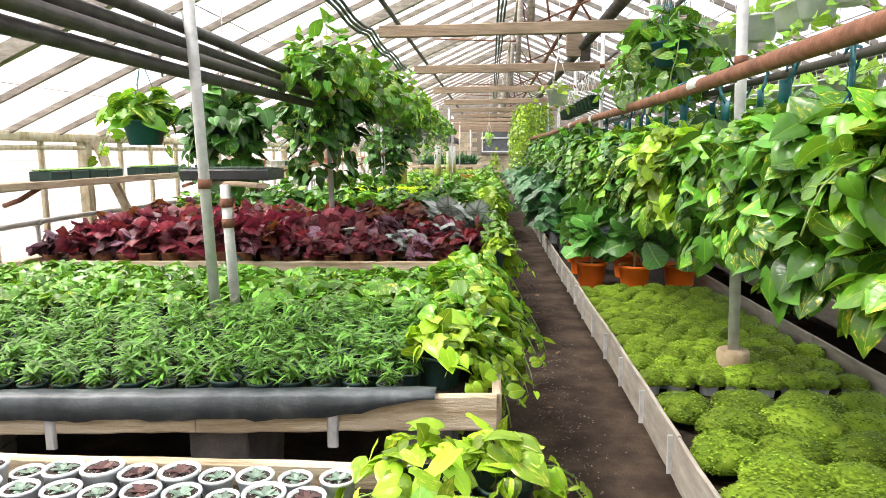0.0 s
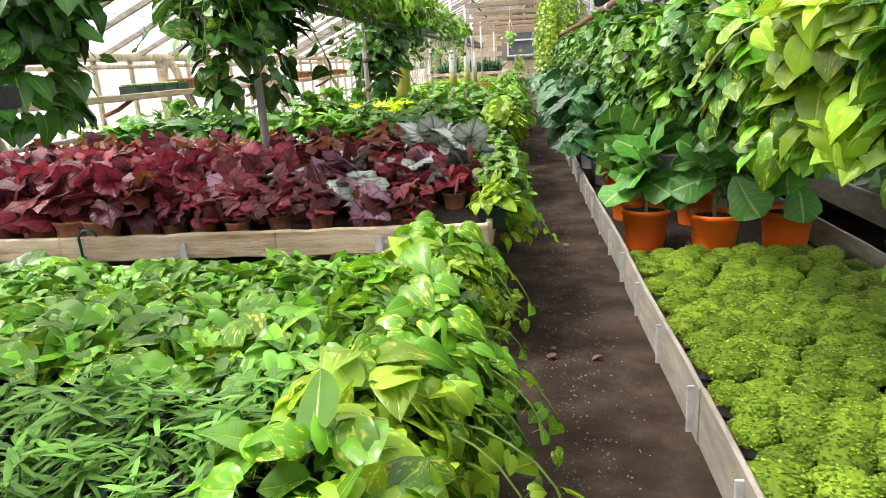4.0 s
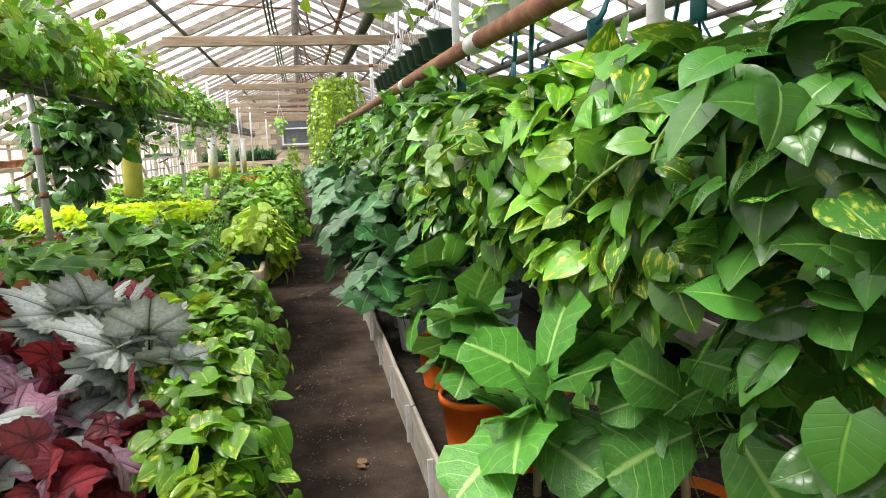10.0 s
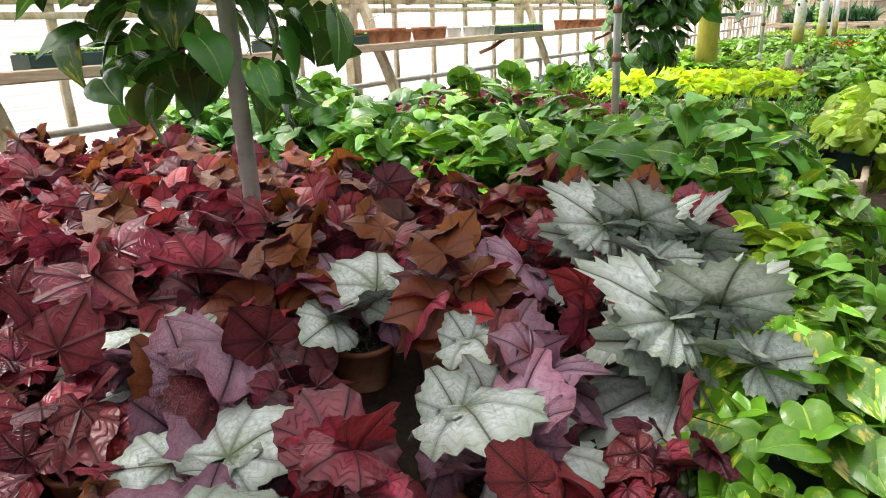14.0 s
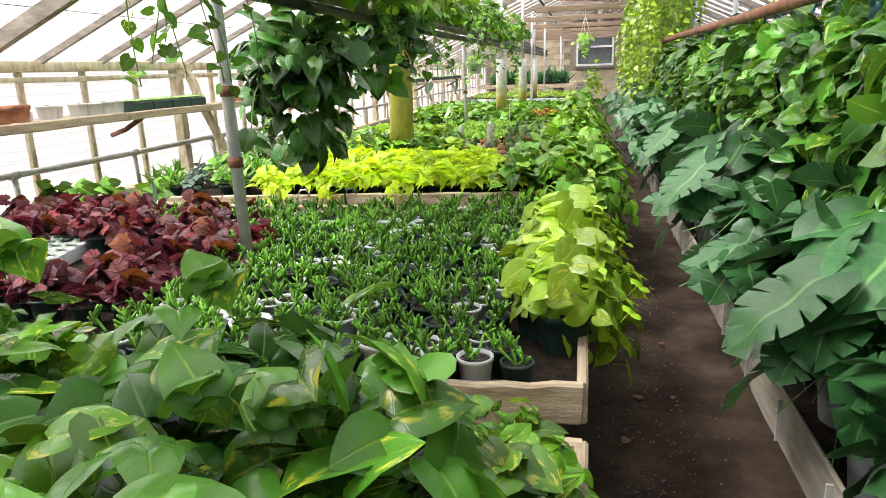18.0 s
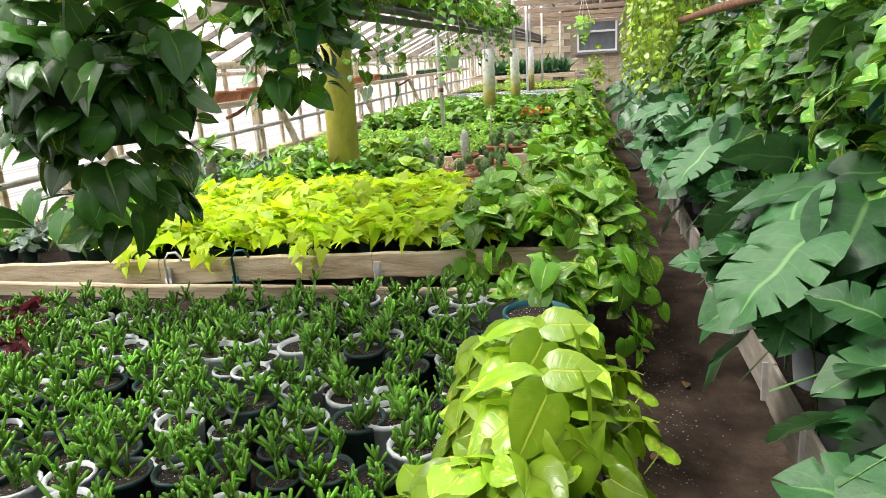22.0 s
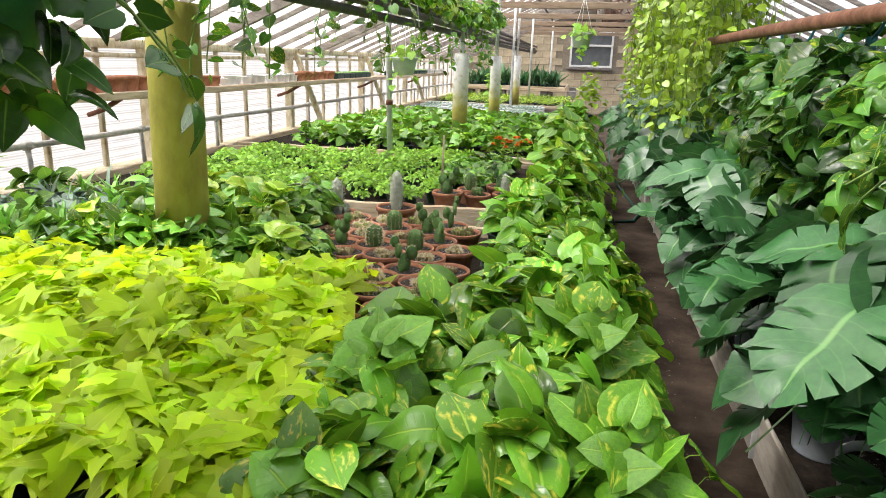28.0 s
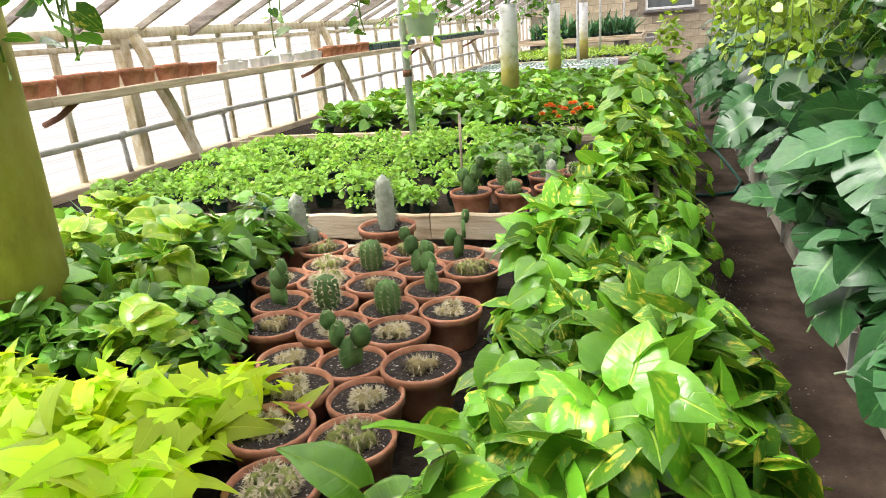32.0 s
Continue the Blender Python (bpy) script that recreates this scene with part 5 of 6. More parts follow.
def hang(ob, top, mat="cord", name="cord"):
    """A cord from the thing's origin up to where it is tied."""
    z = ob.matrix_basis.translation.z
    part(name, Geo().tube([(0, 0, -0.03), (0.004, 0, (top - z) * 0.5), (0, 0, top - z)], 0.0035, 5), M[mat], ob)


def rosette(g, r, at, size, mi=0, n=14, shapes=None):
    for i in range(n):
        q = i / n
        a, e = i * 2.4, 0.15 + 1.1 * (1 - q)
        d = Vector((math.cos(a) * math.cos(1.25 - e * 0.9 + 0.1), math.sin(a) * math.cos(1.25 - e * 0.9 + 0.1), math.sin(0.25 + 1.0 * (1 - q))))
        g.leaf((shapes or L_PALM)[i % 2], leaf_pose(Vector(at), d, 0, size * (0.5 + 0.5 * q)) @ Matrix.Diagonal((3.0, 1, 1, 1)), mi)


def white_cup(seed, mat):
    r = random.Random(seed)
    t = pot_thing("succulent_cup", "small succulent rosette in a white plastic cup", "potted plant", "succulents in white cups", 0.04, 0.06, "white_pot", 16)
    g = Geo()
    rosette(g, r, (0, 0, 0.052), 0.032, n=12)
    tagged(part("rosette", g, M[mat], t), kind="stuff")
    return t


def spines(g, pts_dirs, ln, mi):
    for p, d in pts_dirs:
        x = d.cross(Vector((0.3, 0.5, 0.8))).normalized() * 0.0011
        g.add([p - x, p + x, p + d * ln], [(0, 1, 2)], None, mi)


def potted_cactus(seed, shape):
    r = random.Random(seed)
    words = {"column": "tall woolly white column cactus", "ball": "small round ribbed cactus", "barrel": "short barrel cactus with pale spines", "paddle": "branching paddle cactus", "tiny": "tiny tan seedling cactus", "cluster": "clump of little ball cacti", "crown": "knobbly crested cactus"}
    t = thing("potted_cactus", words[shape] + " in a clay pot", "potted cactus", "cacti in clay pots")
    pot_parts(t, 0.078, 0.092, "terracotta", 0.0, True, 22, 0.2)
    pieces = []
    sp = []

    def ribbed(cx, cy, z, rad, h, ribs, mi=0):
        vs, n, k = [], 9, ribs * 2
        rad, h = rad * 1.12, h * 1.15
        for i in range(n):
            q = i / (n - 1)
            rr = rad * (min(1.0, 0.75 + q) if q < 0.6 else math.sqrt(max(0.0, 1 - ((q - 0.6) / 0.4) ** 2)) * 0.98 + 0.02)
            for j in range(k):
                a = 2 * math.pi * j / k
                w = rr * (1.0 if j % 2 == 0 else 0.84)
                vs.append((cx + w * math.cos(a), cy + w * math.sin(a), z + q * h))
                if j % 2 == 0 and 0 < i < n - 1:
                    p = Vector(vs[-1])
                    for s in range(4):
                        sp.append((p, Vector((math.cos(a) + r.uniform(-0.8, 0.8), math.sin(a) + r.uniform(-0.8, 0.8), r.uniform(-0.6, 0.9))).normalized()))
        pieces.append(Geo().add(vs, [(i * k + j, i * k + (j + 1) % k, (i + 1) * k + (j + 1) % k, (i + 1) * k + j) for i in range(n - 1) for j in range(k)], None, mi))

    z = 0.078
    if shape == "column":
        ribbed(0, 0, z, 0.022, r.uniform(0.115, 0.14), 13)
        ribbed(0.035, 0.01, z, 0.012, 0.04, 8)
    elif shape == "ball":
        ribbed(0, 0, z, 0.031, 0.05, 13)
    elif shape == "tiny":
        for i in range(3):
            ribbed(0.016 * math.cos(i * 2.1), 0.016 * math.sin(i * 2.1), z, r.uniform(0.012, 0.018), r.uniform(0.014, 0.024), 8)
    elif shape == "barrel":
        ribbed(0, 0, z, 0.03, r.uniform(0.07, 0.1), 12)
    elif shape == "cluster":
        for i in range(9):
            a = i * 0.9
            ribbed(0.03 * math.cos(a) * (i > 0), 0.03 * math.sin(a) * (i > 0), z, r.uniform(0.009, 0.015), r.uniform(0.018, 0.03), 7)
    elif shape == "crown":
        for i in range(7):
            ribbed(r.uniform(-0.025, 0.025), r.uniform(-0.02, 0.02), z, 0.014, r.uniform(0.04, 0.09), 6)
    else:
        def pad(c, w, h, a):
            k, vs = 12, []
            for d in (-0.005, 0.005):
                for j in range(k):
                    b = 2 * math.pi * j / k
                    vs.append((c[0] + math.cos(a) * w * math.cos(b) - math.sin(a) * d, c[1] + math.sin(a) * w * math.cos(b) + math.cos(a) * d, c[2] + h + h * math.sin(b)))
            pieces.append(Geo().add(vs, [tuple(range(k - 1, -1, -1)), tuple(range(k, 2 * k))] + [(j, (j + 1) % k, k + (j + 1) % k, k + j) for j in range(k)]))
            for _ in range(16):
                p = Vector(r.choice(vs))
                sp.append((p, Vector((r.uniform(-1, 1), r.uniform(-1, 1), r.uniform(-0.3, 1))).normalized()))
        pad((0, 0, z - 0.01), 0.028, 0.042, 0.4)
        pad((0.024, 0, z + 0.055), 0.024, 0.03, 0.9)
        pad((-0.026, 0.004, z + 0.045), 0.023, 0.028, 0.0)
        pad((0.04, 0.004, z + 0.1), 0.017, 0.022, 0.3)
    for q in pieces:
        part("body" if len(pieces) == 1 else "pad" if shape == "paddle" else "stem", q, M[{"column": "cactus_w", "tiny": "cactus_t", "cluster": "cactus_y"}.get(shape, "cactus")], t)
    s = Geo()
    spines(s, sp, 0.014 if shape != "column" else 0.018, 0)
    tagged(part("spine_cover", s, M["spine" if shape != "column" else "cactus_w"], t), kind="stuff")
    return t


def fill(kind, x0, x1, y0, y1, dx, dy, z, pick=None, jit=0.2, skip=0.0, size=(0.9, 1.1), hexed=True, skew=0.0):
    """Rows of things over a stretch of a bench."""
    j, y = 0, y0
    while y <= y1:
        x = x0 + (dx * 0.5 if hexed and j % 2 else 0)
        while x <= x1:
            if rng.random() >= skip:
                i = pick(x, y) if pick else rng.randrange(len(kind.protos))
                if i is not None:
                    kind.place(spot(x + rng.uniform(-jit, jit) * dx, y + skew * x + rng.uniform(-jit, jit) * dy, z, rng.uniform(0, 360), rng.uniform(*size)), i)
            x += dx
        y += dy
        j += 1


BZ = BED + 0.001
# bench with white cups
cups = Kind([white_cup(1, "succ"), white_cup(2, "succ_red"), white_cup(3, "succ")])
fill(cups, -1.95, -0.3, 2.4, 3.0, 0.088, 0.082, BZ, jit=0.05)

# young palms, then heart-leaf plants behind them
palms = Kind([small_palm(20 + i) for i in range(7)])
fill(palms, -2.95, -0.22, 3.61, 4.5, 0.098, 0.092, BZ, jit=0.12, size=(0.85, 1.08), skew=0.08)
heart = Kind([leafy_plant(40 + i, L_HEART_MID, "pothos_b" if i % 2 else "philo", 34, 0.13, 0.05, 0.085, "heart-leaved green plant in a small dark pot", "potted_philodendron", "heart-leaved plants", high=0.45) for i in range(6)])
fill(heart, -2.9, -0.34, 4.6, 5.34, 0.15, 0.13, BZ, jit=0.25, size=(0.85, 1.1))

# begonias
BEG = [
    potted_begonia(60, ["beg_red", "beg_red", "beg_wine"], n=16, size=0.095, split=False, label="red rex begonia in a clay pot"),
    potted_begonia(61, ["beg_red", "beg_pink", "beg_red"], n=16, size=0.1, label="red and pink rex begonia in a clay pot"),
    potted_begonia(62, ["beg_wine", "beg_wine", "beg_red"], n=22, size=0.078, split=False, shapes=L_BEG_LO, label="dark wine rex begonia in a clay pot"),
    potted_begonia(63, ["beg_pink", "beg_pink", "beg_wine", "beg_rust"], n=14, size=0.12, label="metallic pink rex begonia in a clay pot"),
    potted_begonia(64, ["beg_silver"], n=16, size=0.138, low=-0.2, high=1.15, label="silver rex begonia with dark red edges in a clay pot", height=0.26, shapes=L_BEG_S),
    potted_begonia(65, ["beg_wine", "beg_red", "beg_red", "beg_rust"], n=24, size=0.072, split=False, shapes=L_BEG_LO, label="small-leaved dark red rex begonia in a clay pot", height=0.2),
    potted_begonia(66, ["beg_silver", "beg_pink", "beg_silver"], n=15, size=0.115, low=-0.2, high=1.0, label="silver and pink rex begonia in a clay pot"),
]
beg = Kind(BEG)
beg_far = Kind([potted_begonia(70 + i, m_, n=18, size=sz, split=False, height=h_, label="leafy rex begonia in a clay pot", shapes=L_BEG_S if i == 4 else L_BEG_LO) for i, (m_, sz, h_) in enumerate(((["beg_red", "beg_wine"], 0.09, 0.18), (["beg_red", "beg_wine", "beg_rust"], 0.095, 0.2), (["beg_wine", "beg_wine", "beg_red"], 0.085, 0.17), (["beg_pink", "beg_wine", "beg_pink"], 0.095, 0.18), (["beg_silver"], 0.14, 0.24), (["beg_rust", "beg_red", "beg_wine"], 0.085, 0.19), (["beg_silver", "beg_pink"], 0.12, 0.19)))])


def pick_beg(x, y):
    f = rng.random()
    if y > 7.2 and x < -0.9:
        return (1, 5, 5, 0, 5)[int(f * 5)]
    if x > -1.5:
        return (0, 2, 5, 2, 3, 2, 5)[int(f * 7)]
    return (3, 2, 2, 5, 2, 0)[int(f * 6)]


# the showy ones by the path: silver, pink and crimson
SPECIMENS = ((-0.39, 7.36, 4, 1.15), (-0.14, 6.95, 4, 1.0), (-0.45, 6.86, 6, 1.0), (-0.33, 6.64, 6, 1.1), (-0.28, 7.5, 4, 0.8), (-0.77, 6.88, 6, 1.15), (-1.26, 6.75, 6, 1.15), (-0.9, 6.36, 2, 1.0), (-0.53, 6.27, 6, 0.9), (-0.42, 6.46, 0, 1.0), (-0.16, 6.5, 1, 0.95), (-0.31, 6.3, 1, 0.8), (-0.58, 7.12, 3, 1.0), (-0.2, 7.2, 6, 0.8), (-0.69, 6.55, 2, 1.0), (-0.71, 6.12, 2, 0.9), (-0.9, 6.12, 2, 0.9), (-0.62, 7.45, 0, 0.9), (-0.12, 6.72, 2, 0.85), (-0.78, 6.5, 3, 1.1), (-0.98, 6.55, 6, 1.0), (-0.62, 6.42, 6, 0.95))


def free_of_specimens(x, y):
    if any((x - q[0]) ** 2 + (y - q[1]) ** 2 < 0.016 for q in SPECIMENS):
        return None
    return pick_beg(x, y)


for x, y, v, k in SPECIMENS:
    beg.place(spot(x, y, BZ, (x * 613 + y * 331) % 360, k), v)
fill(beg, -1.35, -0.3, 6.07, 6.5, 0.15, 0.14, BZ, free_of_specimens, jit=0.15, size=(0.78, 0.98), skew=0.04)
fill(beg_far, -2.95, -1.42, 6.07, 6.5, 0.165, 0.15, BZ, pick_beg, jit=0.15, size=(0.95, 1.15), skew=0.04)
fill(beg_far, -2.95, -0.2, 6.605, 7.75, 0.18, 0.175, BZ, free_of_specimens, jit=0.18, size=(0.9, 1.15))

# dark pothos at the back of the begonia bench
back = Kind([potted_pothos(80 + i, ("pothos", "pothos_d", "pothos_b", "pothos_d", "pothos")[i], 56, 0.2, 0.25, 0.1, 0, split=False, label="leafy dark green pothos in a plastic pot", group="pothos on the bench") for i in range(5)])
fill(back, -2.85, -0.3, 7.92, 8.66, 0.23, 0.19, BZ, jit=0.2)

# jade plants and red begonias
jade = Kind([finger_jade(100 + i, "green_pot") for i in range(6)] + [finger_jade(110 + i, "white_pot") for i in range(3)])
fill(jade, -2.3, -0.12, 9.1, 11.05, 0.098, 0.093, BZ, lambda x, y: (None if rng.random() < 0.06 or x > -0.24 and y > 9.26 or x < -1.3 and y < 10.1 or x < -1.5 and y < 10.62 else rng.randrange(6, 9) if rng.random() < (0.34 if y < 10.2 else 0.46) and x > -1.8 else rng.randrange(6)), jit=0.24, size=(0.82, 1.15), skew=0.12)
beg2 = Kind([potted_begonia(120 + i, m_, n=16, size=0.058, pot="green_pot", split=False, height=0.11, radius=0.09, pr=0.05, ph=0.08, shapes=L_BEG_LO, label="young dark red begonia in a black pot", group="young begonias") for i, m_ in enumerate((["beg_red", "beg_wine"], ["beg_wine"], ["beg_wine", "beg_rust", "beg_wine"]))])
fill(beg2, -2.95, -1.36, 9.35, 10.62, 0.15, 0.14, BZ, lambda x, y: None if x > -1.55 and y > 10.1 or -2.65 < x < -1.7 and 9.5 < y < 10.15 else rng.randrange(3), jit=0.2)
fill(beg2, -2.95, -2.35, 10.45, 10.75, 0.16, 0.15, BZ, jit=0.2)

# lime sweet potato
lime = Kind([leafy_plant(140 + i, L_LIME, "lime", 50, 0.14, 0.1, 0.082, "bright lime-green sweet potato vine in a small pot", "potted_sweet_potato", "lime sweet potato vines", 0.05, 0.075, low=-0.15, high=0.5, mess=0.2) for i in range(6)])
fill(lime, -2.05, -0.44, 11.8, 12.9, 0.145, 0.135, BZ, lambda x, y: None if x > -0.72 and y > 12.42 else rng.randrange(6), jit=0.25, size=(0.9, 1.2), skew=0.1)
over = Kind([potted_pothos(150 + i, "lime", 30, 0.12, 0.08, 0.074, 0, drape=16, drop=0.12, shapes=L_LIME, pr=0.05, ph=0.075, label="lime sweet potato vine trailing over the bench front", name="potted_sweet_potato", group="lime sweet potato vines", lo=True) for i in range(2)])
for x in (-1.9, -1.55, -1.12):
    over.place(spot(x, 11.76 + 0.12 * x, BZ, -90 + rng.uniform(-15, 15)), rng.randrange(2))

# cacti
SHAPES = ["column", "ball", "barrel", "paddle", "cluster", "tiny", "cluster", "tiny"]
cact = Kind([potted_cactus(170 + i, s) for i, s in enumerate(SHAPES)])


def pick_cact(x, y):
    if y > 13.4 and -1.15 < x < -0.7 and rng.random() < 0.1:
        return 0
    return rng.choice((5, 3, 4, 1, 4, 7, 2)) if y > 13.5 else rng.randrange(1, 8)


fill(cact, -0.64, -0.42, 12.5, 12.8, 0.163, 0.146, BZ, pick_cact, jit=0.06, size=(0.95, 1.08))
fill(cact, -0.84, -0.4, 12.93, 13.1, 0.163, 0.146, BZ, pick_cact, jit=0.06, size=(0.95, 1.08))
fill(cact, -1.04, -0.4, 13.22, 13.92, 0.163, 0.146, BZ, pick_cact, jit=0.06, size=(0.95, 1.08))
cact.place(spot(-1.14, 13.84, BZ, 20, 1.2), 0)
cact.place(spot(-0.88, 14.0, BZ, 80, 1.1), 0)
# young green plants beside the cacti
young = Kind([leafy_plant(190 + i, L_HEART_MID, ("philo", "pothos_y", "philo", "pothos_b")[i], 30, 0.1, 0.1, 0.062, "young green leafy plant in a small dark pot", "potted_philodendron", "young leafy plants") for i in range(4)])
fill(young, -1.95, -0.95, 12.98, 13.1, 0.125, 0.12, BZ, jit=0.25, size=(0.9, 1.3))
fill(young, -1.95, -1.2, 13.2, 13.88, 0.125, 0.12, BZ, jit=0.25, skip=0.05, size=(0.9, 1.3))
# mixed small plants by the wall
mixed = Kind([leafy_plant(200, L_STRAP, "succ", 22, 0.09, 0.09, 0.12, "grey-green strap-leaved succulent in a small pot", "potted_succulent", "mixed succulents", high=1.3, low=0.2), leafy_plant(201, L_STRAP, "jade", 24, 0.08, 0.12, 0.15, "upright green aloe in a small pot", "potted_aloe", "mixed succulents", high=1.5, low=0.5), leafy_plant(202, L_ROUND, "succ", 30, 0.09, 0.1, 0.045, "bushy pale succulent in a small pot", "potted_succulent", "mixed succulents"), leafy_plant(203, L_HEART_LO, "philo", 20, 0.1, 0.13, 0.07, "small green plant in a dark pot", "potted_plant", "mixed succulents")])
fill(mixed, -2.9, -2.2, 11.6, 13.85, 0.17, 0.16, BZ, jit=0.25, skip=0.08)
fill(mixed, -2.15, -1.92, 13.0, 13.85, 0.15, 0.16, BZ, jit=0.2)
fill(mixed, -2.95, -2.3, 10.82, 11.05, 0.15, 0.13, BZ, jit=0.2)
def small_tree(seed, at, h):
    r = random.Random(seed)
    t = thing("potted_plumeria", "bare-stemmed succulent tree with a tuft of long leaves", "potted plant", "small succulent trees", at)
    pot_parts(t, 0.07, 0.1, "green_pot")
    part("trunk", Geo().tube([(0, 0, 0.08), (0.012, 0, 0.1 + h * 0.5), (0, 0.01, 0.1 + h)], 0.03, 10, 0, [1.35, 1.1, 0.7]), M["wood_grey"], t)
    for i in range(16):
        a, e = i * 2.4, r.uniform(0.0, 0.9)
        d = Vector((math.cos(a) * math.cos(e), math.sin(a) * math.cos(e), math.sin(e)))
        ob = new("leaf", leaf_data(L_STRAP, i % 3, M["philo"]))
        ob.parent, ob.matrix_basis = t, leaf_pose(Vector((0, 0.01, 0.09 + h)), d, 0, r.uniform(0.12, 0.17)) @ Matrix.Diagonal((2.8, 1, 1, 1))


for i, (x, y, h) in enumerate(((-2.62, 12.9, 0.24), (-2.44, 13.02, 0.26), (-2.62, 12.3, 0.12))):
    small_tree(i, (x, y, BZ), h)
t = thing("plant_pot", "empty orange plastic pot at the end of the low bench", "plant pot", at=(0.74, 20.45, RBED + 0.001))
pot_parts(t, 0.115, 0.2, "orange_pot")
shrub = leafy_plant(700, L_HEART_LO, "fern", 130, 0.13, 0.95, 0.07, "tall leafy green shrub beside the far column", "potted_shrub", "", 0.08, 0.12, low=-0.3, high=0.6)
shrub.location = (-1.15, 20.15, BZ)
shrub = leafy_plant(701, L_HEART_LO, "gold_vine", 90, 0.22, 0.55, 0.08, "yellow-green flowering shrub at the end of the path", "potted_shrub", "", 0.1, 0.2, low=-0.3, high=0.8)
shrub.location = (0.1, 20.25, BZ)
# geraniums, marigold, clay pots with cacti on the next bench
ger = Kind([leafy_plant(220 + i, L_ROUND_LO, "fern", 120, 0.11, 0.07, 0.026, "feathery light green seedling in a dark pot", "potted_geranium", "light green seedlings", 0.048, 0.07, low=-0.6, high=1.2) for i in range(6)])
fill(ger, -2.62, -0.82, 14.56, 16.25, 0.155, 0.15, BZ, jit=0.25, size=(0.7, 1.15), skip=0.06)
big = Kind([potted_cactus(240 + i, s) for i, s in enumerate(("paddle", "ball", "column", "barrel"))])
for i, (x, y, s) in enumerate(((-0.72, 14.56, 1.15), (-0.55, 14.62, 1.0), (-0.4, 14.72, 0.95), (-0.62, 14.78, 1.0), (-0.45, 14.9, 0.95), (-0.33, 15.0, 1.0))):
    big.place(spot(x, y, BZ, i * 50, s), i)
t = thing("plant_stake", "thin bamboo cane in a clay pot", "cane", at=(-0.76, 14.58, BED + 0.1))
part("cane", Geo().tube([(0, 0, 0), (0.005, 0, 0.33)], 0.006, 6), M["wood_y"], t)
fill(heart, -0.8, -0.45, 15.15, 16.2, 0.18, 0.17, BZ, jit=0.2)
t = thing("potted_marigold", "bushy marigold with orange flowers in a dark pot", "potted plant", at=(-0.5, 16.0, BZ))
pot_parts(t, 0.07, 0.09, "green_pot")
ps = bush(random.Random(3), 50, 0.17, 0.14, 0.06, 0.1)
leaves_to(t, ps, L_STRAP, M["fern"], False, rng)
for i in range(16):
    a, q = i * 2.4, math.sqrt((i + 0.5) / 16) * 0.17
    fg = Geo()
    c = Vector((q * math.cos(a), q * math.sin(a), 0.29 - q * 0.35 + 0.02 * math.sin(i * 5)))
    for j in range(14):
        b, e = j * 2.4, 0.1 + 1.2 * (1 - j / 14)
        fg.leaf(L_ROUND[0], leaf_pose(c, Vector((math.cos(b) * math.cos(e), math.sin(b) * math.cos(e), math.sin(e))), 0, 0.022))
    part("flower", fg, M["marigold"], t, "frilled orange flower head")
# broad green plants
broad = Kind([leafy_plant(260 + i, L_HEART_LO, "philo" if i % 2 else "pothos_b", 40, 0.18, 0.12, 0.1, "broad-leaved green plant in a dark pot", "potted_plant", "broad-leaved plants") for i in range(5)])
fill(broad, -2.6, -0.4, 16.9, 20.2, 0.27, 0.26, BZ, jit=0.25)


def cell_tray(seed, mat, label):
    r = random.Random(seed)
    t = thing("plant_tray", label, "plant tray", "trays of small plants")
    part("tray", Geo().plank((-0.26, 0, 0.03), (0.26, 0, 0.03), 0.27, 0.06), M["white_pot"], t, "", False)
    g = Geo()
    for i in range(7):
        for j in range(4):
            rosette(g, r, (-0.22 + 0.073 * i, -0.1 + 0.067 * j, 0.06), 0.045, n=8)
    tagged(part("rosette_cover", g, M[mat], t), kind="stuff")
    return t


tr = Kind([cell_tray(1, "succ", "white cell tray of grey-green rosettes"), cell_tray(2, "succ", "white cell tray of grey-green rosettes")])
fill(tr, -2.36, -1.86, 9.66, 10.0, 0.5, 0.3, BZ, jit=0.02, hexed=False)
fill(tr, -2.6, -0.5, 21.05, 23.8, 0.56, 0.32, BZ, jit=0.02, hexed=False)
grass = Kind([leafy_plant(280 + i, L_STRAP, "gold_vine", 40, 0.17, 0.08, 0.11, "pale yellow-green grassy plant in a small pot", "potted_grass", "pale grassy plants") for i in range(3)])
fill(grass, -2.7, -0.3, 24.5, 26.6, 0.28, 0.28, BZ, jit=0.25)
snake = Kind([leafy_plant(290 + i, L_STRAP, "monstera", 12, 0.05, 0.16, 0.42, "tall dark snake plant in a pot", "potted_snake_plant", "snake plants", 0.07, 0.1, high=1.5, low=1.35) for i in range(3)])
fill(snake, -2.7, -0.5, 27.9, 28.8, 0.2, 0.3, 0.851, jit=0.2)

# ---------- pothos along the edge of the benches ----------
EDGE_L = "golden pothos trailing from a green pot over the bench edge"
strip_y = Kind([potted_pothos(300 + i, "pothos_y" if i % 2 else "pothos_b", 40, 0.16, 0.12, 0.075, 2, label=EDGE_L, drape=28) for i in range(5)])
strip_l = Kind([potted_pothos(310 + i, ("pothos_b", "pothos_y", "philo", "pothos_b", "pothos_y")[i], 52, 0.17, 0.12, 0.08, 1, label="light green pothos trailing from its pot over the bench edge", drape=28) for i in range(5)])
strip_g = Kind([potted_pothos(320 + i, "pothos_y", 46, 0.16, 0.12, 0.08, 1, label="yellowish pothos in a dark green pot at the bench edge", drape=16, drop=0.24) for i in range(4)])
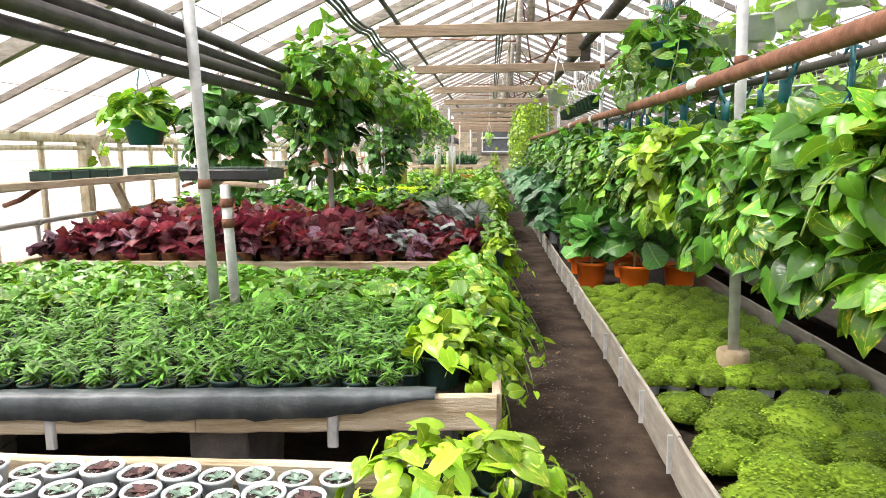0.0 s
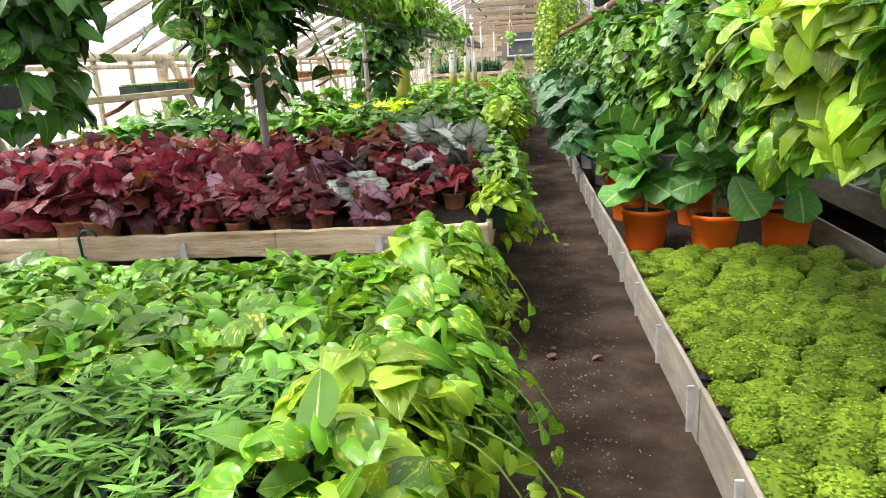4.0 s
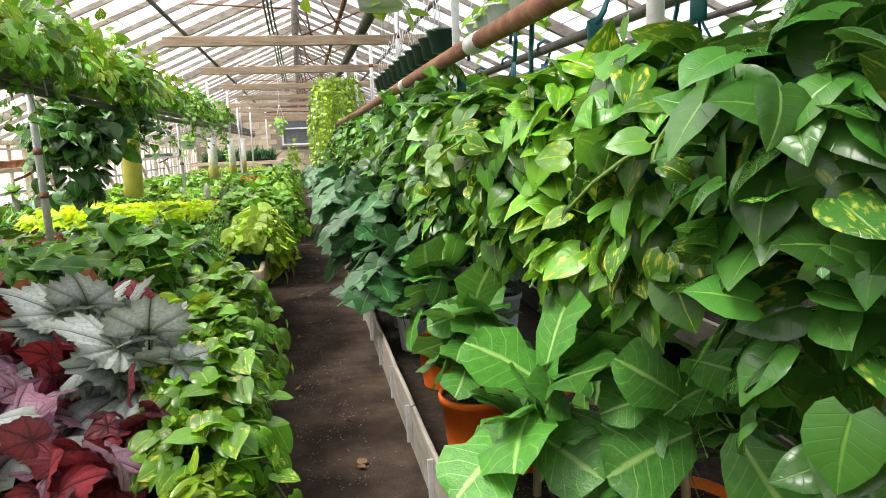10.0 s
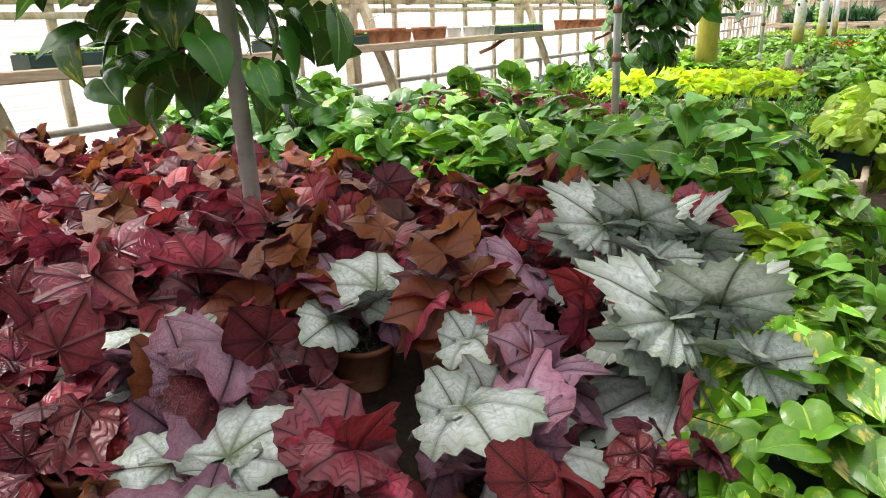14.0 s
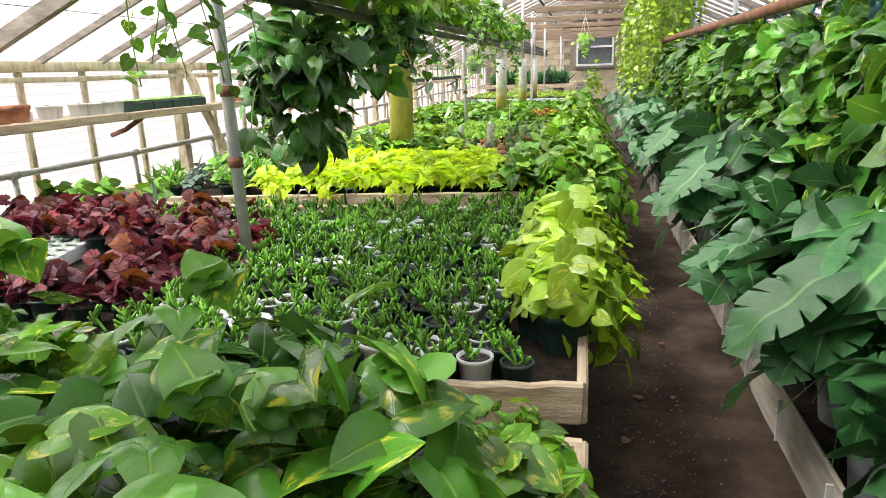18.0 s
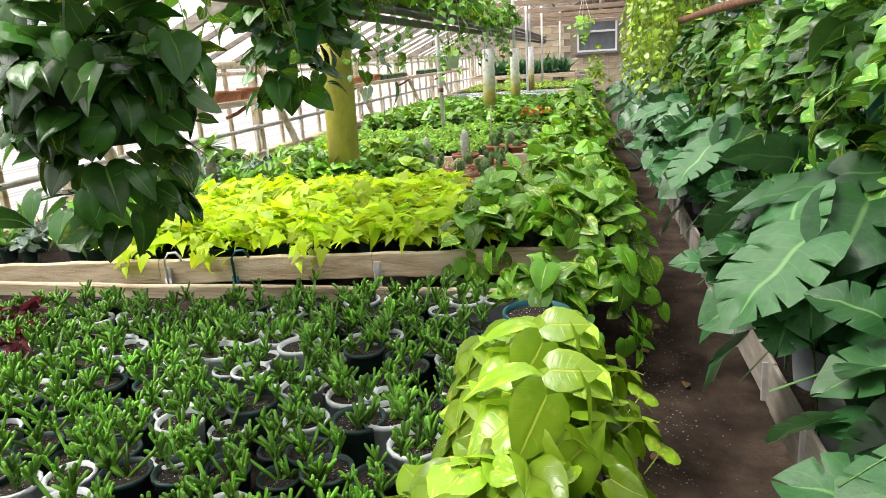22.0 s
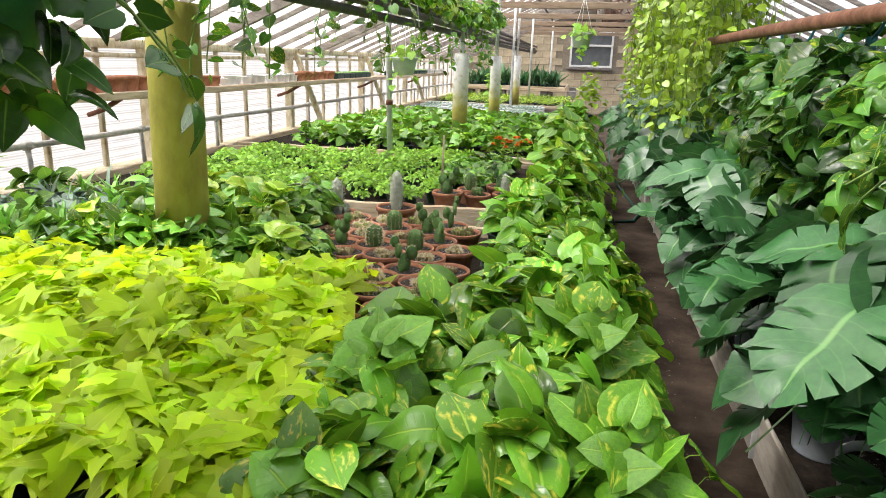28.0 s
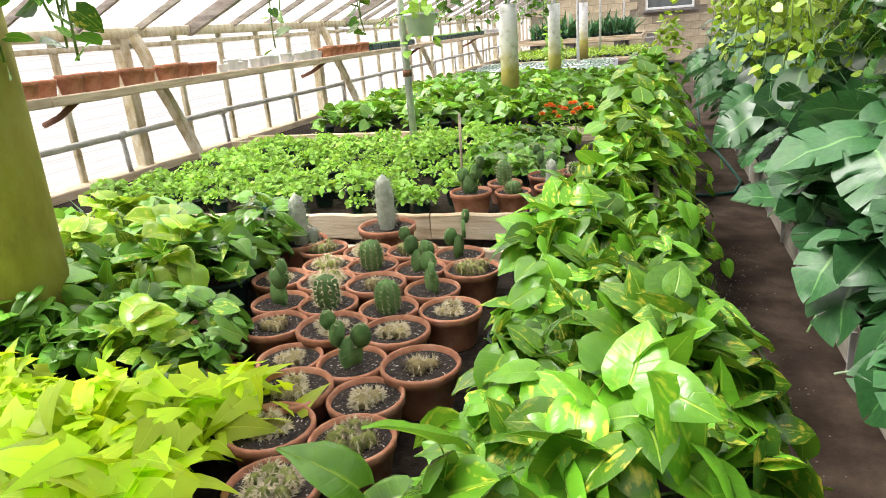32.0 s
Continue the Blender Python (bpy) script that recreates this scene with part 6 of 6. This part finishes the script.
strip_d = Kind([potted_pothos(330 + i, "pothos_b", 56, 0.21, 0.18, 0.112, 1, split=i < 1, label="vigorous green pothos with yellow flecks at the bench edge", drape=16, drop=0.3, shift=0.1) for i in range(6)])
strip_f = Kind([potted_pothos(340 + i, "pothos_b" if i else "pothos_y", 46, 0.2, 0.17, 0.09, 1, lo=True, label="green pothos with yellow flecks at the bench edge", drape=14) for i in range(4)])
strip_i = Kind([potted_pothos(350 + i, ("pothos_b", "philo", "pothos_y")[i], 50, 0.17, 0.1, 0.078, 0, lo=True, label="light green pothos in a plastic pot behind the bench edge") for i in range(3)])
GAPS = ((2.75, 3.62), (5.46, 6.02), (8.62, 9.2), (10.58, 11.72), (14.0, 14.48), (16.36, 16.8))
y = 1.6
while y < 20.3:
    if not any(a < y < b for a, b in GAPS):
        k_ = strip_y if y < 5.5 else strip_l if y < 8.8 else strip_g if y < 11.15 else strip_d if y < 14.2 else strip_f
        m_ = spot((-0.04 if k_ in (strip_d, strip_g) else -0.06 if k_ is strip_f else 0.06 if 6 < y < 6.6 else 0.0 if 6 < y < 7.55 else -0.12) + rng.uniform(-0.06, 0.05) * (0.5 if 6 < y < 6.6 else 1), y + rng.uniform(-0.04, 0.04), BZ, rng.uniform(-35, 35), rng.uniform(0.8, 1.0 if k_ is strip_d or k_ is strip_g and y > 10.3 else 1.2) * (0.85 if 6 < y < 6.6 else 0.78 if 5.0 < y < 5.5 else 0.88 if y < 3.95 else 1))
        n_ = rng.randrange(20)
        k_.place(m_, (1, 4, 2)[n_ % 3] if 6 < y < 6.6 else n_)
        if k_ is strip_y and y > 3 or k_ is strip_g and y < 10.3:
            k_.place(spot(-0.06 + rng.uniform(-0.05, 0.03), y + 0.09, BZ, rng.uniform(-40, 40), rng.uniform(0.75, 0.95) * (0.82 if 4.9 < y < 6 else 1)), rng.randrange(20))
        if k_ is strip_l:
            m_, n_ = spot(-0.34 + rng.uniform(-0.04, 0.04), y + 0.09, BZ, rng.uniform(0, 360), rng.uniform(0.8, 1.0)), rng.randrange(20)
            if y > 7.6:
                strip_i.place(m_, n_)
        if k_ is strip_d:
            k_.place(spot(-0.24 + rng.uniform(-0.05, 0.05), y + 0.1, BZ, rng.uniform(-50, 50), rng.uniform(0.85, 1.05)), rng.randrange(20))
            if y < 12.0:
                k_.place(spot(-0.54 + rng.uniform(-0.04, 0.04), y + 0.05, BZ, rng.uniform(-60, 60), rng.uniform(0.7, 0.85)), 3 + rng.randrange(3))
    y += 0.18 if y < 9 else 0.21
for x, y, a in ((-0.42, 12.12, -70), (-0.36, 12.32, -100), (-0.14, 10.98, -60), (0.02, 11.06, -20), (-0.36, 11.8, -95), (-0.14, 11.82, -70), (0.02, 11.86, -40)):
    strip_d.place(spot(x, y, BZ, a, 0.95), rng.randrange(20))
for x, y, a, k in ((-0.12, 2.92, 200, 0.85), (0.03, 2.94, 20, 0.82)):
    strip_y.place(spot(x, y, BZ, a, k), 1)
t = thing("plant_pot", "large teal plastic pot of bare soil at the bench corner", "plant pot", at=(-0.09, 10.72, BZ))
pot_parts(t, 0.095, 0.135, "teal", 0.0, True, 26, 0.14)

# ---------- right-hand bench ----------
RZ = RBED + 0.001
mb = Kind([moss_mound(400 + i, 0.104, 0.062, 1900, 0.06, 0.075) for i in range(3)])
fill(mb, RX + 0.13, RBACK - 0.1, 2.1, 4.2, 0.222, 0.196, RZ, jit=0.06)
ms = Kind([moss_mound(410 + i, 0.059, 0.036, 620, 0.045, 0.07, "white_pot") for i in range(5)])
fill(ms, RX + 0.08, RBACK - 0.06, 4.36, 6.24, 0.113, 0.104, RZ, jit=0.14, size=(0.84, 1.12))
figs = Kind([potted_fig(430 + i) for i in range(3)])
for i, (x, y) in enumerate(((0.755, 6.58), (1.04, 6.44), (1.36, 6.46), (0.77, 7.2), (1.1, 7.05), (0.8, 7.8))):
    figs.place(spot(x, y, RZ, 40 + i * 95, 1.0 if i < 3 else 0.95), i)
mons = Kind([potted_monstera(440 + i, "grey_pot" if i % 2 else "white_pot", split=i != 3, lean=0.12) for i in range(4)])
monr = Kind([potted_monstera(446 + i, "grey_pot" if i % 2 else "white_pot", 16, split=False) for i in range(4)])
y, i = 8.3, 0
while y < 15:
    mons.place(spot(0.76 + rng.uniform(-0.02, 0.04), y, RZ, rng.uniform(-40, 40), rng.uniform(0.9, 1.1)), i)
    monr.place(spot(1.27 + rng.uniform(-0.05, 0.05), y + 0.2, RZ, rng.uniform(0, 360), rng.uniform(1.0, 1.2)), i + 1)
    y, i = y + 0.4, i + 3
monf = Kind([potted_monstera(450 + i, "white_pot", 20, 0.15, False, lean=0.1) for i in range(2)])
while y < 21.4:
    monf.place(spot(0.76, y, RZ, rng.uniform(-40, 40), 1.0), i)
    monf.place(spot(1.2, y + 0.2, RZ, rng.uniform(0, 360), 1.15), i + 1)
    y, i = y + 0.5, i + 1

HB = "golden pothos with yellow-flecked leaves in a teal hanging basket"
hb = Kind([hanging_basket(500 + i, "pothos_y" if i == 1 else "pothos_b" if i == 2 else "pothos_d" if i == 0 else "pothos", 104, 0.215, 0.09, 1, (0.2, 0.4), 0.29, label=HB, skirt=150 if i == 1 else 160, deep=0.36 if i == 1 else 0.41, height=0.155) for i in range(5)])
for i, v in enumerate((2, 4, 3, 2, 4, 1, 2, 3, 0, 3, 2, 3, 2)):
    hb.place(spot(0.93 + rng.uniform(-0.04, 0.04), 3.05 + 0.36 * i, 1.628, rng.uniform(0, 360), rng.uniform(0.95, 1.08)), v)
y, i = 7.88, 0
hm = Kind([hanging_basket(510 + i, ("pothos", "pothos_d", "pothos", "pothos_d")[i], 88, 0.23, 0.094, 2, (0.2, 0.45), 0.29, label=HB, skirt=100, deep=0.5, height=0.27) for i in range(4)])
while y < 15:
    hm.place(spot(0.92, y, 1.628, rng.uniform(0, 360), rng.uniform(0.95, 1.1)), i)
    y, i = y + 0.36, i + 1
hr = Kind([hanging_basket(520 + i, "pothos" if i else "pothos_d", 44, 0.3, 0.125, 4, (0.2, 0.6), 0.3, skirt=44, deep=0.6, lo=True, label="leafy pothos hanging from the rear pipe") for i in range(3)])
y = 3.3
while y < 14:
    hr.place(spot(1.4, y, 1.72, rng.uniform(0, 360), 1.0), i)
    y, i = y + 0.55, i + 1
top = Kind([hanging_basket(530 + i, "pothos", 54, 0.27, 0.1, 8, (0.3, 0.6), 0.42, skirt=40, lo=True, label="pothos in a teal basket hung high under the roof", hooks=False) for i in range(3)])
for i, (x, y, z) in enumerate(((1.02, 5.6, 2.38), (1.08, 6.05, 2.42), (1.2, 6.5, 2.4))):
    hang(top.place(spot(x, y, z, i * 77), i), roof_z(x) - 0.04)
wb = Kind([hanging_basket(540 + i, "gold_vine" if i == 0 else "fern", 16, 0.15, 0.07, 2, (0.2, 0.35), 0.32, pot="white_pot", lo=True, label="small plant in a white plastic hanging basket on cords", hooks=False, pr=0.1, height=0.1) for i in range(2)])
for i, (x, y, z) in enumerate([(0.57, 7.5, 2.2), (-1.32, 15.83, 1.78), (-0.03, 17.4, 2.05)] + [(1.46 + 0.02 * (j % 3), 4.6 + 0.3 * j, 2.4) for j in range(18)] + [(2.3, 5.2 + 0.4 * j, 2.15) for j in range(7)]):
    hang(wb.place(spot(x, y, z, i * 50), 0 if i == 0 else 1), roof_z(x) - 0.04)
gb = Kind([hanging_basket(550, "fern", 8, 0.1, 0.06, 0, (0.1, 0.2), 0.3, pot="green_pot", lo=True, label="dark green plastic basket with a few shoots hung on cords", hooks=False, pr=0.1, height=0.06, skirt=2)])
for i in range(11):
    hang(gb.place(spot(1.17, 9.35 + 0.3 * i, 2.28, i * 70), 0), roof_z(1.17) - 0.04)


def curtain(seed, n, length, mat, label):
    r = random.Random(seed)
    t = thing("hanging_vine", label, "vine", "vines under the roof")
    lay(t, shoots(Geo(), r, [((r.uniform(-0.18, 0.18), r.uniform(-0.25, 0.25), 0), (r.uniform(-1, 1), r.uniform(-1, 1), -0.5), r.uniform(0.6, 1) * length) for i in range(n)], L_HEART_LO, 0.06), [], L_HEART_LO, mat, False)
    return t


cv = Kind([curtain(560 + i, 24, 1.5, "gold_vine", "yellow-green vine hanging in a dense curtain") for i in range(3)])
for i in range(11):
    x, y = 0.8 + 0.1 * (i % 3), 15.6 + 0.36 * i
    hang(cv.place(spot(x, y, 2.3 + 0.08 * (i % 2), i * 60), i), roof_z(x) - 0.04, "stem", "main_stem")
low = Kind([leafy_plant(570 + i, L_HEART_LO, "pothos_d" if i else "pothos", 40, 0.3, 0.25, 0.12, "green plant in a dark pot across the second path", "potted_plant", "plants on the far bench", 0.08, 0.12) for i in range(2)])
fill(low, 2.3, 3.5, 2.5, 16, 0.5, 0.6, 0.387, jit=0.3)

# ---------- overhead on the left ----------
LBL = "dark leafy pothos in a hanging basket under the heating pipes"
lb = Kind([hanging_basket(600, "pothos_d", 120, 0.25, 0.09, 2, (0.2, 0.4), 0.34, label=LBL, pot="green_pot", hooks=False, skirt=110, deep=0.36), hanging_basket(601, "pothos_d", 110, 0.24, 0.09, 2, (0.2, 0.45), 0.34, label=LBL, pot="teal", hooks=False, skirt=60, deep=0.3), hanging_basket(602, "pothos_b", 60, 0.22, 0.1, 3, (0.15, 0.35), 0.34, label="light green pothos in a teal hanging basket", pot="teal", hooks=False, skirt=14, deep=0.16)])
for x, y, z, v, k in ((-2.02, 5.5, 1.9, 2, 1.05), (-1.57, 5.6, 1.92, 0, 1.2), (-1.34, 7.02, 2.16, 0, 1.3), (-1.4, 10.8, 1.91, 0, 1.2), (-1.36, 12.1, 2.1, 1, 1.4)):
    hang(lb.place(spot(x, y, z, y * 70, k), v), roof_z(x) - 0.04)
tv = Kind([leafy_plant(620 + i, L_HEART_LO if i else L_HEART_MID, ("pothos", "pothos_b", "gold_vine", "pothos_b")[i], 150, 0.33, 0.42, 0.085, "bushy pothos growing over the heating pipes", "climbing_pothos", "pothos over the pipes", 0.05, 0.07, "black", low=-0.9, high=1.0, cat="climbing plant", sink=0.2) for i in range(4)])
y, i = 6.0, 0
while y < 13:
    tv.place(spot(-1.12 + rng.uniform(-0.12, 0.18), y, 1.82, rng.uniform(0, 360), rng.uniform(0.8, 1.1)), i)
    y, i = y + 0.4, i + 1
while y < 19:
    tv.place(spot(-1.15 + rng.uniform(-0.1, 0.12), y, 1.86, rng.uniform(0, 360), rng.uniform(0.6, 0.85)), i)
    y, i = y + 0.8, i + 1
cv2 = Kind([curtain(580 + i, 7, 0.6, "pothos", "green vine trailing from the heating pipes") for i in range(2)])
for i, y in enumerate((6.6, 8.0, 9.6, 11.4, 13.0, 14.5, 16.4, 17.9, 19.3)):
    cv2.place(spot(-1.25, y, 1.88, i * 80), i)

# hook on the board of the begonia bench, ferns in the gap below
def board_hook(x, y, mat="teal"):
    t = thing("hook", "plastic basket hook hung over the bench board", "hook", "hooks on the boards", (x, y, 0.672))
    part("bow", Geo().tube([(-0.03, -0.012, -0.13), (-0.035, -0.012, -0.02), (-0.015, -0.006, 0.012), (0.015, 0.004, 0.012), (0.03, 0.012, -0.01), (0.03, 0.014, -0.03)], 0.006, 7), M[mat], t)
    part("tail", Geo().plank((-0.03, -0.012, -0.1), (-0.033, -0.012, -0.2), 0.03, 0.006), M[mat], t)


for x, y in ((-1.66, 5.885), (-1.42, 11.49), (-2.05, 14.33), (-1.62, 14.345)):
    board_hook(x, y)
board_hook(-1.72, 11.45, "cord")
fn = Kind([leafy_plant(650 + i, L_STRAP, "palm", 60, 0.2, 0.2, 0.17, "green fern growing in the gap between two benches", "fern", "ferns in the gaps", 0.03, 0.02, "black", low=-0.2, high=0.9, cat="fern") for i in range(2)])
for i, (x, y) in enumerate(((-2.0, 5.68), (-1.6, 5.72), (-1.25, 5.7), (-2.35, 5.7), (-1.5, 11.4), (-1.9, 11.38))):
    fn.place(spot(x, y, 0.0, i * 80, 1.1), i)

# tray on a bracket at the first pole
t = thing("seed_tray", "black tray of tiny grey succulents on a bracket", "plant tray", at=(-1.18, 4.68, 1.235))
part("tray", Geo().plank((-0.2, 0, 0.025), (0.2, 0, 0.025), 0.24, 0.05), M["black"], t, "", False)
part("bracket", Geo().plank((-0.2, 0.12, -0.012), (0.25, -0.345, -0.012), 0.05, 0.02), M["wood_beam"], t, "", False)
g = Geo()
for i in range(11):
    for j in range(6):
        rosette(g, rng, (-0.18 + 0.036 * i, -0.09 + 0.036 * j, 0.05), 0.03, n=6)
tagged(part("seedling_cover", g, M["succ"], t), kind="stuff")

# pots and trays on the wall shelf
sp_ = Kind([tagged(part("clay_pot", pot_geo(0.062, 0.085, 18, 0.25), M["terracotta"]), "empty weathered clay pot on the wall shelf", "plant pot", "clay pots on the shelf")])
ss = Kind([white_cup(4, "succ")])
gt = Kind([thing("plant_tray", "dark green tray of small plants on the wall shelf", "plant tray", "trays on the shelf")])
part("tray", Geo().plank((0, -0.11, 0.035), (0, 0.11, 0.035), 0.16, 0.07), M["green_pot"], gt.protos[0], "", False)
g = Geo()
for i in range(3):
    for j in range(4):
        rosette(g, rng, (-0.05 + 0.05 * i, -0.09 + 0.06 * j, 0.07), 0.05, n=8)
tagged(part("seedling_cover", g, M["jade"], gt.protos[0]), kind="stuff")
SX, SZ = WALL_X + 0.3, 1.163
ROW = ((4.5, "pots"), (5.6, "gap"), (6.2, "trays"), (7.1, "gap"), (7.5, "trays"), (8.1, "gap"), (8.9, "trays"), (9.75, "pots"), (10.95, "cups"), (11.8, "trays"), (12.75, "gap"), (13.4, "pots"), (16.45, "cups"), (18.2, "pots"), (19.3, "trays"), (20.6, "gap"), (22.0, "trays"), (24.5, "cups"), (26.7, "end"))
for (y, blk), (y1, _) in zip(ROW, ROW[1:]):
    while y < y1 - 0.05 and blk != "gap":
        if blk == "pots":
            sp_.place(spot(SX + rng.uniform(0.0, 0.06), y, SZ, 0, rng.uniform(0.95, 1.2)), 0)
            y += 0.16
        elif blk == "cups":
            ss.place(spot(SX + rng.uniform(-0.02, 0.06), y, SZ, rng.uniform(0, 360), rng.uniform(1.0, 1.5)), 0)
            y += 0.12
        else:
            gt.place(spot(SX + 0.03, y + 0.1, SZ, 0, 1.0), 0)
            y += 0.24

# hose lying in the path
t = thing("garden_hose", "green garden hose lying along the path", "hose")
part("hose", Geo().tube([(0.15, 17.2, 0.02), (0.41, 17.15, 0.02), (0.6, 17.25, 0.02), (0.68, 17.6, 0.02), (0.64, 18.2, 0.02), (0.56, 19.2, 0.02), (0.5, 20.2, 0.03), (0.5, 21.2, 0.2), (0.55, 21.8, 0.4)], 0.013, 8), M["hose"], t)

# black film along the front of the palm bench
t = thing("plastic_film", "dusty grey plastic film folded over the bench board", "plastic film")
vs, fs = [], []
for i in range(60):
    x = -1.95 + i * 0.0305
    w = 0.006 * math.sin(i * 0.7) + 0.004 * math.sin(i * 1.9)
    yb = 3.53 + 0.08 * x
    vs += [(x, yb + 0.05, 0.612), (x, yb + 0.03, 0.662 + w * 0.2), (x, yb - 0.022, 0.664 + w * 0.3), (x, yb - 0.03 - abs(w) * 0.4, 0.655), (x, yb - 0.032 - abs(w), 0.592 + 0.6 * w + 0.06 * max(0.0, (i - 48) / 11))]
for i in range(59):
    fs += [(i * 5 + j, i * 5 + 5 + j, i * 5 + 6 + j, i * 5 + 1 + j) for j in range(4)]
fl = part("film", Geo().add(vs, fs), M["film"], t)
md = fl.modifiers.new("thickness", "SOLIDIFY")
md.thickness = 0.002

# litter and gravel on the path
g = Geo()
for i in range(5200):
    x, y = rng.gauss(0.32, 0.12), rng.uniform(1.8, 16)
    s = rng.uniform(0.002, 0.006)
    a = rng.uniform(0, 6.28)
    c, n_ = math.cos(a) * s, math.sin(a) * s
    z = 0.012 * noise.noise(Vector((x * 4, y * 4, 0))) + 0.01 * noise.noise(Vector((x * 13, y * 13, 3)))
    g.add([(x + c, y + n_, z), (x - n_, y + c, z), (x - c, y - n_, z), (x + n_, y - c, z), (x, y, z + s * 0.8)], [(0, 1, 4), (1, 2, 4), (2, 3, 4), (3, 0, 4)])
tagged(part("gravel", g, M["stone"], None, "scattered fine gravel on the soil path", False), category="gravel", kind="stuff")
g = Geo()
for i in range(60):
    x, y = rng.uniform(0.1, 0.5), rng.uniform(2, 16)
    g.leaf(L_HEART_LO[i % 3], leaf_pose(Vector((x, y, 0.02)), Vector((rng.uniform(-1, 1), rng.uniform(-1, 1), 0.1)), rng.uniform(-0.3, 0.3), rng.uniform(0.02, 0.05)))
tagged(part("leaf_litter", g, M["dry_leaf"], None, "dry brown leaves fallen on the path"), category="leaf litter", kind="stuff")

for k_ in (cups, palms, heart, beg, beg_far, back, jade, beg2, lime, over, cact, young, mixed, ger, big, broad, tr, grass, snake, strip_y, strip_l, strip_g, strip_d, strip_f, strip_i, mb, ms, figs, mons, monr, monf, hb, hm, hr, top, wb, gb, cv, low, lb, tv, cv2, sp_, ss, gt, fn):
    k_.finish()

# blocks of the end wall, nearest the window
bm_ = Geo().plank((-0.195, 0, 0), (0.195, 0, 0), 0.03, 0.19, 0, 1, 0.0, 0.008).mesh("block", [M["block"]], False)
for r_ in range(12):
    for c_ in range(-10, 8):
        x, z = c_ * 0.4 + (0.2 if r_ % 2 else 0) + 0.6, 0.1 + r_ * 0.2
        if x - 0.2 < WX1 + 0.02 and x + 0.2 > WX0 - 0.02 and z + 0.1 > WZ0 - 0.04 and z - 0.1 < WZ1 + 0.02:
            continue
        if -3.2 < x < 2.4:
            ob = new("block", bm_)
            ob.parent, ob.location = end_wall, (x, WY - 0.006, z)

# the plan above is drawn at 1 : 1.15; set the things out at full size
for ob in scene.objects:
    if ob is not cam:
        ob.location = ob.location * SIZE
